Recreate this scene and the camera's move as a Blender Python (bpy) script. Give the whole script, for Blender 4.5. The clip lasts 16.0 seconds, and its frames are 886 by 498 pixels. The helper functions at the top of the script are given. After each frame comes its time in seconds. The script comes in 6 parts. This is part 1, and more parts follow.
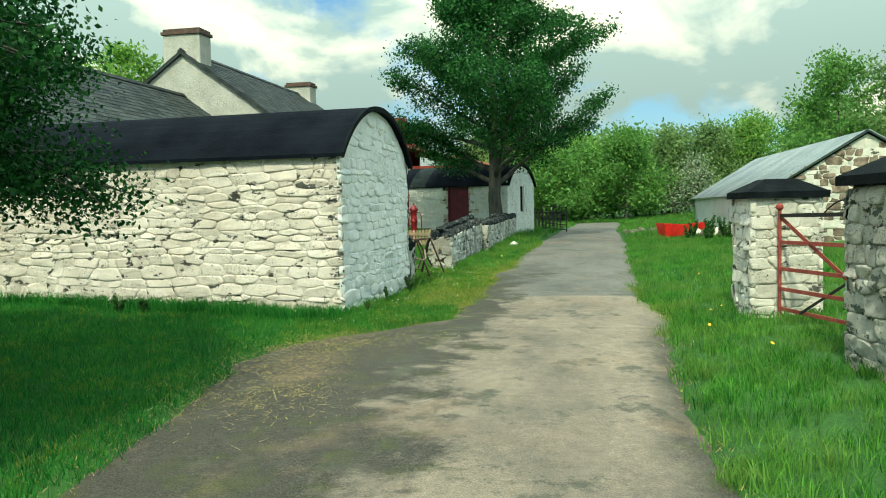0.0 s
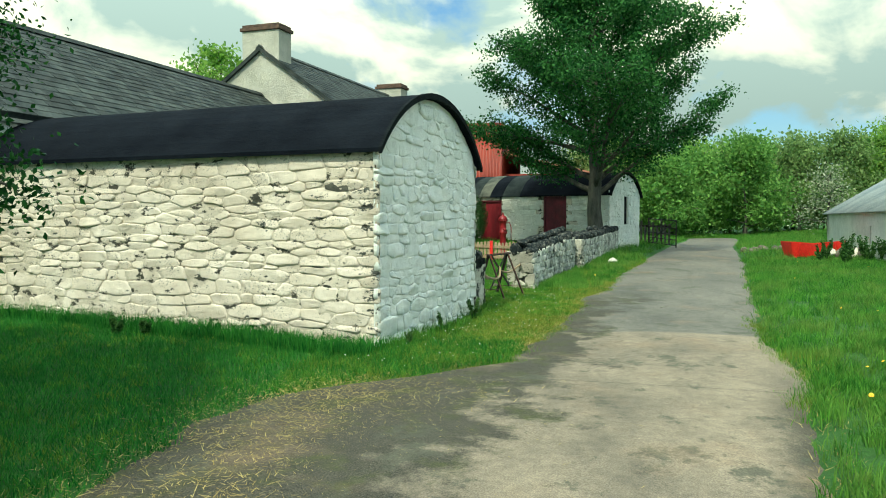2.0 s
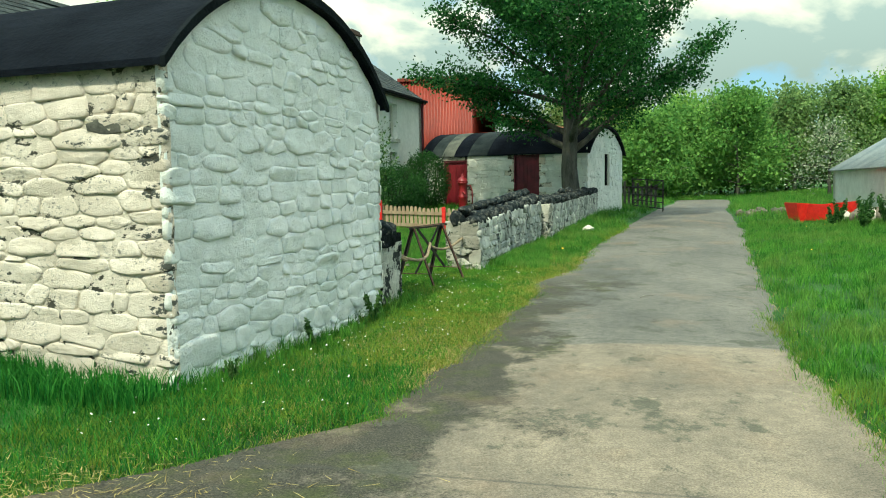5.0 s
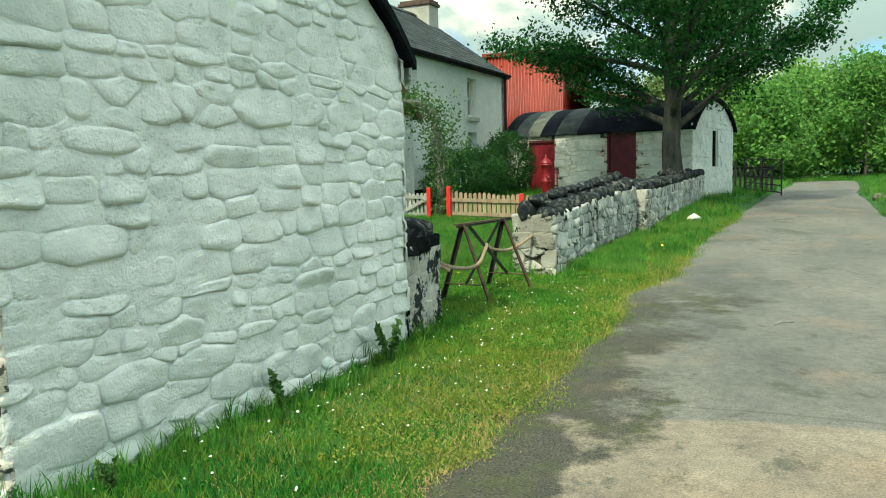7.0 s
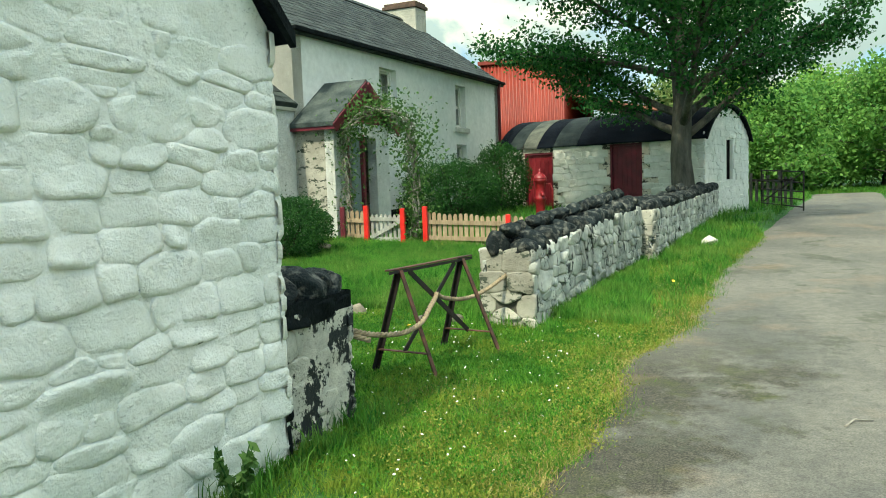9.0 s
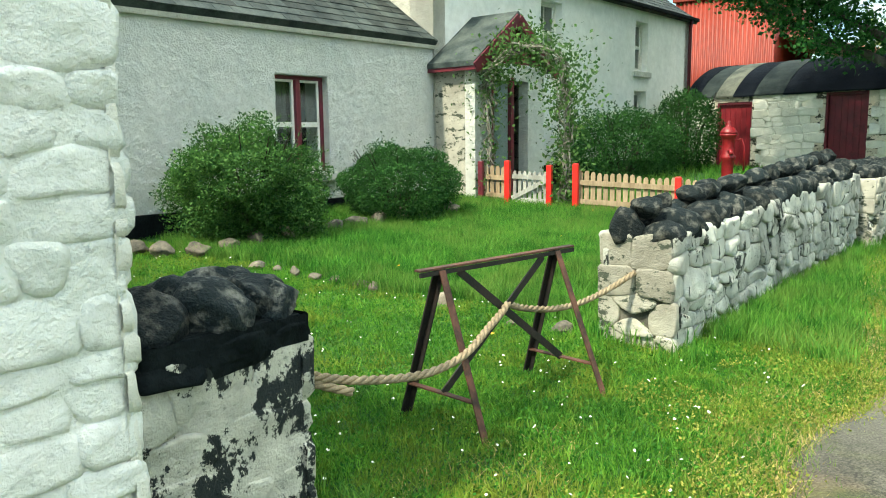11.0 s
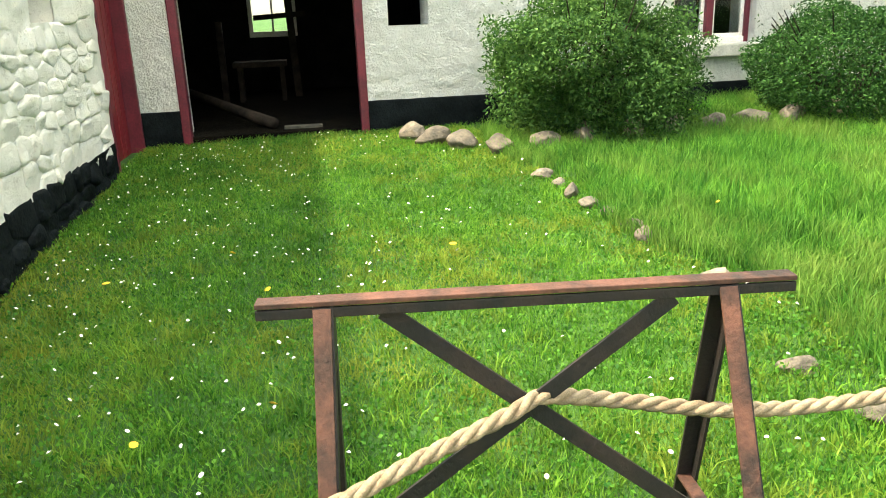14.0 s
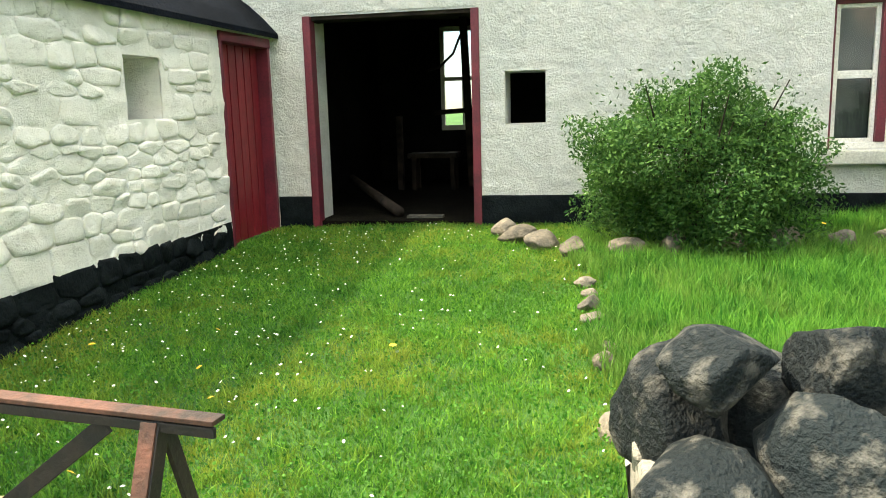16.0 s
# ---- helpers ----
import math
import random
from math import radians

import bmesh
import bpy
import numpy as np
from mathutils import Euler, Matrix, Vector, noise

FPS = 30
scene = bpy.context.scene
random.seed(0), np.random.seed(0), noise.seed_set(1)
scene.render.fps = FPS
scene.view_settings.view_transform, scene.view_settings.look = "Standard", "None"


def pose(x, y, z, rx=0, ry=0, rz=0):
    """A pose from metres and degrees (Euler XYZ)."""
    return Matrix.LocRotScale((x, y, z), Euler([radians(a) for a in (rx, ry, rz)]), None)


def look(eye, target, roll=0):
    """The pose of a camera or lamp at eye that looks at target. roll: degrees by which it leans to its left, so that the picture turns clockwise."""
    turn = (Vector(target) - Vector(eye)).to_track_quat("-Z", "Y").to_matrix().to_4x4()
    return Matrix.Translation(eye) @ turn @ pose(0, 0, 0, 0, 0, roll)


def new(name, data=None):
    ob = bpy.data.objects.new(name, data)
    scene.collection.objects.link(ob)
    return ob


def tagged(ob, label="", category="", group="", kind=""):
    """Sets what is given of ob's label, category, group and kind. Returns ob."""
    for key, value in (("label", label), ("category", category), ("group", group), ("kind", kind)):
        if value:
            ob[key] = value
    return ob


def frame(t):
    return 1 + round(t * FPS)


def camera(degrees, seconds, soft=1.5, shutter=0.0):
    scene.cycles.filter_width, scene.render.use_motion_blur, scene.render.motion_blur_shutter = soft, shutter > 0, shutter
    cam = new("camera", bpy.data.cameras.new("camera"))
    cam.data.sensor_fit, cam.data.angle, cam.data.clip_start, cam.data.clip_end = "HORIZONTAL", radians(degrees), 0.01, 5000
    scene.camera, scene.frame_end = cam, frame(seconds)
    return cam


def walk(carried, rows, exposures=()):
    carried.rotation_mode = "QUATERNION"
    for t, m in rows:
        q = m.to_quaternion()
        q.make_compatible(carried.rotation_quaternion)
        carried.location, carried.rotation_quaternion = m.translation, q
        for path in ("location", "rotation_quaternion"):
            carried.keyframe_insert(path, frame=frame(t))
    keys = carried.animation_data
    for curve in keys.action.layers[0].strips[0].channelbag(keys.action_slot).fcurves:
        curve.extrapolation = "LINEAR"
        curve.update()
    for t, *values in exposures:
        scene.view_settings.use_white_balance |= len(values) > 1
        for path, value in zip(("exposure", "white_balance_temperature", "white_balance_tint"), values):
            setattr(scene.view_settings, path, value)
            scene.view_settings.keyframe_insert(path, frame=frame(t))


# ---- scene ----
cam = camera(59.8, 16.0, soft=1.0)
METRES, EYE, TILT, LEAN, TURN = 17.241, 1.5, 0.0, 0.0, 0.0
ROWS = [
    (0.0, 0.0, 0.0, 0.0, -0.06, -2.93, 1.22),
    (0.5, 0.0079, 0.0344, -0.0007, 1.32, -2.96, 0.99),
    (1.0, 0.016, 0.0661, -0.0015, 3.67, -2.58, 0.8),
    (1.5, 0.025, 0.0983, -0.0005, 7.88, -2.02, -0.11),
    (2.0, 0.0293, 0.1317, 0.0001, 7.93, -2.13, 0.03),
    (2.5, 0.0354, 0.1666, -0.0024, 6.26, -3.79, 0.4),
    (3.0, 0.039, 0.1999, -0.0023, 5.23, -4.78, 1.16),
    (5.5, 0.0657, 0.3676, -0.0032, 8.27, -4.76, 0.92),
    (6.0, 0.0673, 0.402, -0.0033, 10.2, -5.38, 1.34),
    (6.5, 0.0693, 0.4368, -0.0036, 12.53, -6.45, 1.28),
    (7.0, 0.0669, 0.4712, -0.0026, 14.12, -5.89, 1.4),
    (7.5, 0.0674, 0.5035, -0.0041, 13.46, -5.6, 1.83),
    (8.0, 0.0676, 0.5345, -0.0021, 13.79, -5.32, 1.93),
    (10.5, 0.0728, 0.6946, 0.0021, 22.45, -5.05, 1.04),
    (11.0, 0.0708, 0.7241, 0.0013, 28.91, -8.24, 0.72),
    (11.5, 0.0715, 0.7524, -0.001, 34.91, -11.74, 1.33),
    (12.0, 0.0714, 0.7813, -0.0001, 40.6, -13.93, 1.35),
    (12.5, 0.0656, 0.8097, 0.0006, 45.87, -14.68, 1.52),
    (13.0, 0.0624, 0.8368, -0.0017, 54.03, -15.54, 2.31),
    (13.5, 0.0591, 0.8626, -0.0014, 62.26, -16.35, 1.88),
    (14.0, 0.0554, 0.8892, -0.0012, 68.09, -17.15, 2.01),
    (14.5, 0.0573, 0.9168, -0.0026, 73.0, -17.37, 3.0),
    (15.0, 0.0586, 0.9422, -0.002, 78.03, -15.33, 2.51),
    (15.5, 0.0603, 0.9658, -0.0003, 83.57, -11.66, 1.93),
    (16.0, 0.0698, 0.9891, -0.0003, 89.62, -10.11, 1.56),
]
EXPOSURES = [(0.0, 0.08, 6450, -15), (3.0, 0.07, 6480, -15), (7.0, 0.26, 6560, -12), (10.5, 0.66, 6720, -7), (11.5, 1.02, 6780, -4), (12.2, 1.34, 7000, -2), (13.0, 1.45, 7300, -1), (14.5, 1.62, 7850, 8), (16.0, 1.47, 7600, 6)]
walk(cam, [(t, pose(0, 0, EYE, TILT, LEAN, TURN) @ pose(METRES * x, METRES * y, METRES * z, 90 + pitch, roll, yaw)) for t, x, y, z, yaw, pitch, roll in ROWS], EXPOSURES)

# ---- world and sun ----
SUN_FROM = Vector((-0.27, -0.963, 0.0)).normalized()
SUN_HEIGHT = radians(52)
SUN_FROM = Vector((SUN_FROM.x * math.cos(SUN_HEIGHT), SUN_FROM.y * math.cos(SUN_HEIGHT), math.sin(SUN_HEIGHT)))
world = bpy.data.worlds.new("sky")
scene.world = world
world.use_nodes = True
wt = world.node_tree
wt.nodes.clear()


def wnode(kind, **values):
    n = wt.nodes.new(kind)
    for k, v in values.items():
        n.inputs[k].default_value = v
    return n


w_out, w_bg = wnode("ShaderNodeOutputWorld"), wnode("ShaderNodeBackground", Strength=0.11)
w_sky = wnode("ShaderNodeTexSky")
w_sky.sky_type, w_sky.sun_disc = "NISHITA", False
w_sky.ozone_density, w_sky.dust_density = 5.0, 0.2
w_sky.sun_elevation, w_sky.sun_rotation = SUN_HEIGHT, math.atan2(SUN_FROM.x, SUN_FROM.y)
w_tc, w_sep = wnode("ShaderNodeTexCoord"), wnode("ShaderNodeSeparateXYZ")
wt.links.new(w_tc.outputs["Generated"], w_sep.inputs[0])
w_h = wnode("ShaderNodeMath")
w_h.operation = "MAXIMUM"
w_h.inputs[1].default_value = 0.0
wt.links.new(w_sep.outputs["Z"], w_h.inputs[0])
w_map = wnode("ShaderNodeMapping")
w_map.inputs["Location"].default_value = (4.3, 2.1, 0.7)
w_map.inputs["Scale"].default_value = (2.6, 2.6, 4.4)
wt.links.new(w_tc.outputs["Generated"], w_map.inputs[0])
w_n1 = wnode("ShaderNodeTexNoise", Scale=0.95, Detail=8.0, Roughness=0.55, Distortion=0.35)
w_n2 = wnode("ShaderNodeTexNoise", Scale=2.3, Detail=8.0, Roughness=0.52, Distortion=0.3)
for n in (w_n1, w_n2):
    wt.links.new(w_map.outputs[0], n.inputs["Vector"])
w_r1 = wnode("ShaderNodeValToRGB")
w_r1.color_ramp.elements[0].position, w_r1.color_ramp.elements[1].position = 0.45, 0.52
wt.links.new(w_n1.outputs["Fac"], w_r1.inputs[0])
w_r2 = wnode("ShaderNodeValToRGB")
w_r2.color_ramp.elements[0].position, w_r2.color_ramp.elements[1].position = 0.44, 0.56
w_r2.color_ramp.elements[0].color = (3.9, 4.6, 4.6, 1)
w_r2.color_ramp.elements[1].color = (9.0, 8.3, 7.1, 1)
wt.links.new(w_n2.outputs["Fac"], w_r2.inputs[0])
w_mix = wnode("ShaderNodeMixRGB")
wt.links.new(w_r1.outputs[0], w_mix.inputs[0])
wt.links.new(w_sky.outputs[0], w_mix.inputs[1])
wt.links.new(w_r2.outputs[0], w_mix.inputs[2])
# an overcast sky grows brighter towards the zenith
w_zen = wnode("ShaderNodeMath")
w_zen.operation = "MULTIPLY_ADD"
w_zen.inputs[1].default_value, w_zen.inputs[2].default_value = 2.6, 0.75
wt.links.new(w_h.outputs[0], w_zen.inputs[0])
w_mul = wnode("ShaderNodeVectorMath")
w_mul.operation = "SCALE"
wt.links.new(w_mix.outputs[0], w_mul.inputs[0])
wt.links.new(w_zen.outputs[0], w_mul.inputs["Scale"])
wt.links.new(w_mul.outputs[0], w_bg.inputs["Color"])
wt.links.new(w_bg.outputs[0], w_out.inputs["Surface"])

sun = new("sun", bpy.data.lights.new("sun", "SUN"))
sun.data.energy, sun.data.angle, sun.data.color = 3.7, radians(2.0), (1.0, 0.88, 0.73)
sun.matrix_world = look(SUN_FROM * 50, (0, 0, 0))

# ---- materials ----
def graph(name):
    m = bpy.data.materials.new(name)
    m.use_nodes = True
    t = m.node_tree
    b = t.nodes["Principled BSDF"]
    g = t.nodes.new("ShaderNodeNewGeometry")
    return m, t, b, g


def noise_tex(t, g, scale, detail=5.0, rough=0.55, stretch=None, offset=(0, 0, 0)):
    n = t.nodes.new("ShaderNodeTexNoise")
    n.inputs["Scale"].default_value, n.inputs["Detail"].default_value, n.inputs["Roughness"].default_value = scale, detail, rough
    mp = t.nodes.new("ShaderNodeMapping")
    mp.inputs["Scale"].default_value = stretch or (1, 1, 1)
    mp.inputs["Location"].default_value = offset
    t.links.new(g.outputs["Position"], mp.inputs[0])
    t.links.new(mp.outputs[0], n.inputs["Vector"])
    return n.outputs["Fac"]


def ramp(t, fac, lo, hi, a=(0, 0, 0), b=(1, 1, 1)):
    r = t.nodes.new("ShaderNodeValToRGB")
    e = r.color_ramp.elements
    e[0].position, e[1].position = lo, hi
    e[0].color, e[1].color = (*a, 1), (*b, 1)
    t.links.new(fac, r.inputs[0])
    return r.outputs[0]


def mixed(t, fac, a, b, mode="MIX"):
    n = t.nodes.new("ShaderNodeMixRGB")
    n.blend_type = mode
    for k, v in enumerate((fac, a, b)):
        if isinstance(v, (tuple, float, int)):
            n.inputs[k].default_value = (*v, 1) if isinstance(v, tuple) else v
        else:
            t.links.new(v, n.inputs[k])
    return n.outputs[0]


def bump(t, b, height, strength, distance=0.01):
    n = t.nodes.new("ShaderNodeBump")
    n.inputs["Strength"].default_value, n.inputs["Distance"].default_value = strength, distance
    t.links.new(height, n.inputs["Height"])
    t.links.new(n.outputs[0], b.inputs["Normal"])


def varied(t, col, g, amount, island=False):
    """Random lightness from piece to piece."""
    if island:
        src = g.outputs["Random Per Island"]
    else:
        src = t.nodes.new("ShaderNodeObjectInfo").outputs["Random"]
    return mixed(t, 1.0, col, ramp(t, src, 0, 1, (1 - amount,) * 3, (1 + amount,) * 3), "MULTIPLY")


def surface(name, a, b, scale=3.0, fine=60.0, rough=0.8, bumps=0.3, depth=0.01, metal=0.0, stretch=None, vary=0.0, island=False, lo=0.35, hi=0.65, gloss=0.5):
    m, t, bs, g = graph(name)
    col = ramp(t, noise_tex(t, g, scale, 6, 0.6, stretch), lo, hi, a, b)
    f = noise_tex(t, g, fine, 4, 0.6, stretch)
    col = mixed(t, 0.55, col, ramp(t, f, 0.3, 0.7, (0.6,) * 3, (1.35,) * 3), "MULTIPLY")
    if vary:
        col = varied(t, col, g, vary, island)
    t.links.new(col, bs.inputs["Base Color"])
    bs.inputs["Roughness"].default_value, bs.inputs["Metallic"].default_value = rough, metal
    bs.inputs["Specular IOR Level"].default_value = gloss
    bump(t, bs, f, bumps, depth)
    return m


def whitewash(name, peel=0.62, tint=(0.80, 0.79, 0.74), bare=(0.23, 0.21, 0.17), grime=(0.55, 0.58, 0.50), fine=22.0, dist=0.035, vary=0.0, stretch=None, chips=0.75, mottle=0.78, worn=0.0):
    """Limewash over stone: mottled white, flaked to the stone in blotches, fine trowel relief."""
    m, t, b, g = graph(name)
    broad = noise_tex(t, g, 1.3, 5, 0.6, stretch)
    col = ramp(t, broad, 0.34, 0.62, grime, tint)
    mid = noise_tex(t, g, 7.0, 6, 0.65)
    col = mixed(t, 0.5, col, ramp(t, mid, 0.3, 0.7, (mottle, mottle, mottle * 0.98), (1.12, 1.12, 1.12)), "MULTIPLY")
    flake = noise_tex(t, g, 4.3, 9, 0.72, stretch or (1, 1, 1.9), (3, 7, 1))
    if worn:
        # the wash has broken away along the corner of the byre
        near = t.nodes.new("ShaderNodeVectorMath")
        near.operation = "DISTANCE"
        flat = t.nodes.new("ShaderNodeMapping")
        flat.inputs["Scale"].default_value = (1, 1, 0)
        t.links.new(g.outputs["Position"], flat.inputs[0])
        t.links.new(flat.outputs[0], near.inputs[0])
        near.inputs[1].default_value = (-1.41, 10.68, 0)
        fall = t.nodes.new("ShaderNodeMapRange")
        fall.inputs["From Max"].default_value = worn
        fall.inputs["To Min"].default_value, fall.inputs["To Max"].default_value = 0.10, 0.0
        t.links.new(near.outputs["Value"], fall.inputs["Value"])
        more = t.nodes.new("ShaderNodeMath")
        t.links.new(flake, more.inputs[0])
        t.links.new(fall.outputs[0], more.inputs[1])
        flake = more.outputs[0]
    col = mixed(t, ramp(t, flake, peel, peel + 0.015), col, mixed(t, mid, bare, tuple(c * 0.45 for c in bare)))
    # small chips and soot specks gathered in worn places
    speck = mixed(t, 1.0, ramp(t, noise_tex(t, g, 30, 6, 0.72, (1, 1, 1.6)), 0.55, 0.60), ramp(t, noise_tex(t, g, 2.6, 5, 0.65, None, (8, 3, 5)), 0.48, 0.60), "MULTIPLY")
    col = mixed(t, mixed(t, 1.0, speck, (chips,) * 3, "MULTIPLY"), col, bare)
    if vary:
        col = varied(t, col, g, vary)
    t.links.new(col, b.inputs["Base Color"])
    b.inputs["Roughness"].default_value = 0.9
    bump(t, b, mixed(t, 0.45, mixed(t, 0.35, noise_tex(t, g, fine, 6, 0.65), noise_tex(t, g, fine * 4, 4, 0.7)), mid), 0.9, dist)
    return m


def leafy(name, a, b, rough=0.5, through_light=0.35, sere=None):
    m, t, bs, g = graph(name)
    col = ramp(t, g.outputs["Random Per Island"], 0, 1, a, b)
    col = mixed(t, 0.6, col, ramp(t, noise_tex(t, g, 0.9, 3), 0.3, 0.7, (0.65, 0.7, 0.65), (1.3, 1.25, 1.1)), "MULTIPLY")
    if sere:
        col = mixed(t, 0.8, col, ramp(t, noise_tex(t, g, 2.7, 5, 0.65, None, (7, 1, 0)), 0.34, 0.62, (0.42, 0.55, 0.5), (1.25, 1.2, 1.1)), "MULTIPLY")
        patch = mixed(t, 0.5, noise_tex(t, g, 0.8, 4, 0.6, None, (3, 5, 0)), noise_tex(t, g, 5.0, 5, 0.7))
        col = mixed(t, ramp(t, patch, 0.46, 0.62, (0, 0, 0), (0.75, 0.75, 0.75)), col, sere)
    t.links.new(col, bs.inputs["Base Color"])
    bs.inputs["Roughness"].default_value = rough
    bs.inputs["Specular IOR Level"].default_value = 0.12
    tr = t.nodes.new("ShaderNodeBsdfTranslucent")
    mx = t.nodes.new("ShaderNodeMixShader")
    mx.inputs[0].default_value = through_light
    t.links.new(col, tr.inputs["Color"])
    t.links.new(bs.outputs[0], mx.inputs[1])
    t.links.new(tr.outputs[0], mx.inputs[2])
    t.links.new(mx.outputs[0], t.nodes["Material Output"].inputs["Surface"])
    return m


M_WASH_LONG = whitewash("limewash_worn", peel=0.605, tint=(0.84, 0.76, 0.67), grime=(0.66, 0.58, 0.49), bare=(0.085, 0.095, 0.085), vary=0.05, fine=26, worn=0.30)
M_WASH_GABLE = whitewash("limewash_fresh", peel=0.69, tint=(0.86, 0.86, 0.84), grime=(0.72, 0.75, 0.72), bare=(0.12, 0.13, 0.12), vary=0.03, chips=0.35, fine=16.0, dist=0.04, worn=0.13)
M_WASH_BACK = whitewash("limewash_back", peel=0.74, tint=(0.82, 0.81, 0.76), grime=(0.70, 0.70, 0.64), vary=0.03, chips=0.4)
M_JOINT_LONG = whitewash("limewash_joint", peel=0.545, tint=(0.74, 0.67, 0.58), grime=(0.52, 0.46, 0.38), bare=(0.07, 0.07, 0.055))
M_HARL = whitewash("harled_wall", peel=0.80, tint=(0.85, 0.85, 0.82), grime=(0.76, 0.78, 0.75), fine=12.0, dist=0.17, chips=0.12)
M_HARL_SMOOTH = whitewash("limewashed_render", peel=0.82, tint=(0.85, 0.85, 0.82), grime=(0.76, 0.78, 0.75), fine=15.0, dist=0.02, chips=0.1)
M_HARL_OLD = whitewash("harled_gable", peel=0.70, tint=(0.62, 0.60, 0.53), grime=(0.46, 0.45, 0.39), fine=15.0, dist=0.08)
M_WALLSTONE = whitewash("garden_wall_stone", peel=0.572, tint=(0.66, 0.66, 0.60), grime=(0.30, 0.315, 0.29), bare=(0.045, 0.052, 0.05), vary=0.22, stretch=(1.9, 1.9, 0.6), mottle=0.4)
M_PIERSTONE = whitewash("pier_stone", peel=0.555, tint=(0.60, 0.575, 0.50), grime=(0.34, 0.32, 0.27), bare=(0.10, 0.12, 0.09), vary=0.15, mottle=0.5)
M_PIERWASH = whitewash("pier_limewash", peel=0.59, tint=(0.80, 0.76, 0.67), grime=(0.58, 0.55, 0.46), bare=(0.12, 0.115, 0.095), vary=0.08)
M_BROWNSTONE = surface("brown_rubble", (0.10, 0.075, 0.055), (0.30, 0.23, 0.17), 7, 50, 0.9, 0.7, 0.02, vary=0.3)
M_STUB = whitewash("stub_stone", peel=0.515, tint=(0.70, 0.68, 0.60), grime=(0.36, 0.37, 0.33), bare=(0.014, 0.022, 0.024), vary=0.06, stretch=(1.3, 1.3, 1.0), mottle=0.35)
M_BARE = surface("bare_basalt", (0.05, 0.052, 0.045), (0.13, 0.13, 0.11), 9, 60, 0.9, 0.6, 0.01)
M_MORTAR = surface("old_mortar", (0.06, 0.058, 0.05), (0.18, 0.17, 0.145), 6, 50, 0.95, 0.6, 0.02)
M_BLACKPAINT = surface("black_masonry_paint", (0.002, 0.004, 0.005), (0.009, 0.013, 0.015), 5, 40, 0.75, 0.6, 0.02, gloss=0.08)
M_COPING = surface("black_coping_stone", (0.011, 0.018, 0.021), (0.22, 0.215, 0.19), 15, 80, 0.65, 1.0, 0.02, vary=0.35, lo=0.50, hi=0.76, gloss=0.2)
M_FELT = surface("black_roof_felt", (0.002, 0.0035, 0.007), (0.008, 0.011, 0.017), 1.5, 30, 0.85, 0.5, 0.03, gloss=0.06)
M_FELT_GREY = surface("weathered_roof_sheet", (0.010, 0.015, 0.017), (0.030, 0.040, 0.040), 2.5, 30, 0.7, 0.25, 0.01, gloss=0.1)
M_FELT_PALE = surface("pale_roof_sheet", (0.05, 0.058, 0.052), (0.13, 0.135, 0.115), 2.5, 30, 0.7, 0.25, 0.01, gloss=0.1)
M_SLATE = surface("roof_slate", (0.018, 0.026, 0.027), (0.062, 0.074, 0.070), 3, 35, 0.65, 0.5, 0.008, gloss=0.2, vary=0.45)
M_SLATE_ISL = surface("roof_slate_far", (0.018, 0.026, 0.027), (0.062, 0.074, 0.070), 3, 35, 0.65, 0.5, 0.008, gloss=0.2, vary=0.45, island=True)
M_REDPAINT = surface("dark_red_paint", (0.14, 0.009, 0.017), (0.23, 0.014, 0.024), 3, 40, 0.45, 0.25, 0.004, stretch=(1, 1, 0.25))
M_MAROON = surface("maroon_trim_paint", (0.085, 0.010, 0.022), (0.16, 0.016, 0.032), 4, 60, 0.5, 0.3, 0.004)
M_BRIGHTRED = surface("bright_red_paint", (0.60, 0.015, 0.015), (0.78, 0.03, 0.025), 6, 80, 0.4, 0.2, 0.003)
M_PUMP = surface("red_cast_iron", (0.18, 0.008, 0.014), (0.28, 0.013, 0.02), 8, 60, 0.4, 0.3, 0.004)
M_REDTIN = surface("red_corrugated_iron", (0.20, 0.022, 0.013), (0.30, 0.036, 0.020), 0.7, 12, 0.5, 0.2, 0.005, stretch=(1, 1, 0.3))
M_PINKTIN = surface("faded_red_roof", (0.40, 0.15, 0.10), (0.55, 0.25, 0.18), 0.8, 12, 0.55, 0.2, 0.005)
M_GREYTIN = surface("grey_corrugated_roof", (0.22, 0.27, 0.28), (0.38, 0.42, 0.42), 0.9, 20, 0.45, 0.2, 0.004, metal=0.25)
M_RUST = surface("rusty_painted_iron", (0.022, 0.013, 0.010), (0.13, 0.052, 0.034), 9, 70, 0.75, 0.6, 0.006)
M_IRON = surface("dark_rusted_iron", (0.006, 0.006, 0.006), (0.026, 0.016, 0.013), 9, 70, 0.7, 0.6, 0.006, lo=0.42, hi=0.72)
M_REDIRON = surface("red_oxide_gate", (0.22, 0.035, 0.025), (0.36, 0.07, 0.045), 9, 70, 0.7, 0.5, 0.005)
M_ROPE = surface("manila_rope", (0.20, 0.15, 0.095), (0.37, 0.29, 0.19), 25, 220, 0.9, 0.7, 0.004, stretch=(1, 1, 1))
M_PALEWOOD = surface("weathered_softwood", (0.28, 0.20, 0.12), (0.44, 0.34, 0.23), 6, 60, 0.8, 0.3, 0.004, stretch=(1, 1, 0.15), vary=0.14)
M_GREYWOOD = surface("grey_softwood", (0.28, 0.28, 0.26), (0.42, 0.42, 0.39), 6, 60, 0.8, 0.3, 0.004, stretch=(1, 1, 0.15), vary=0.12)
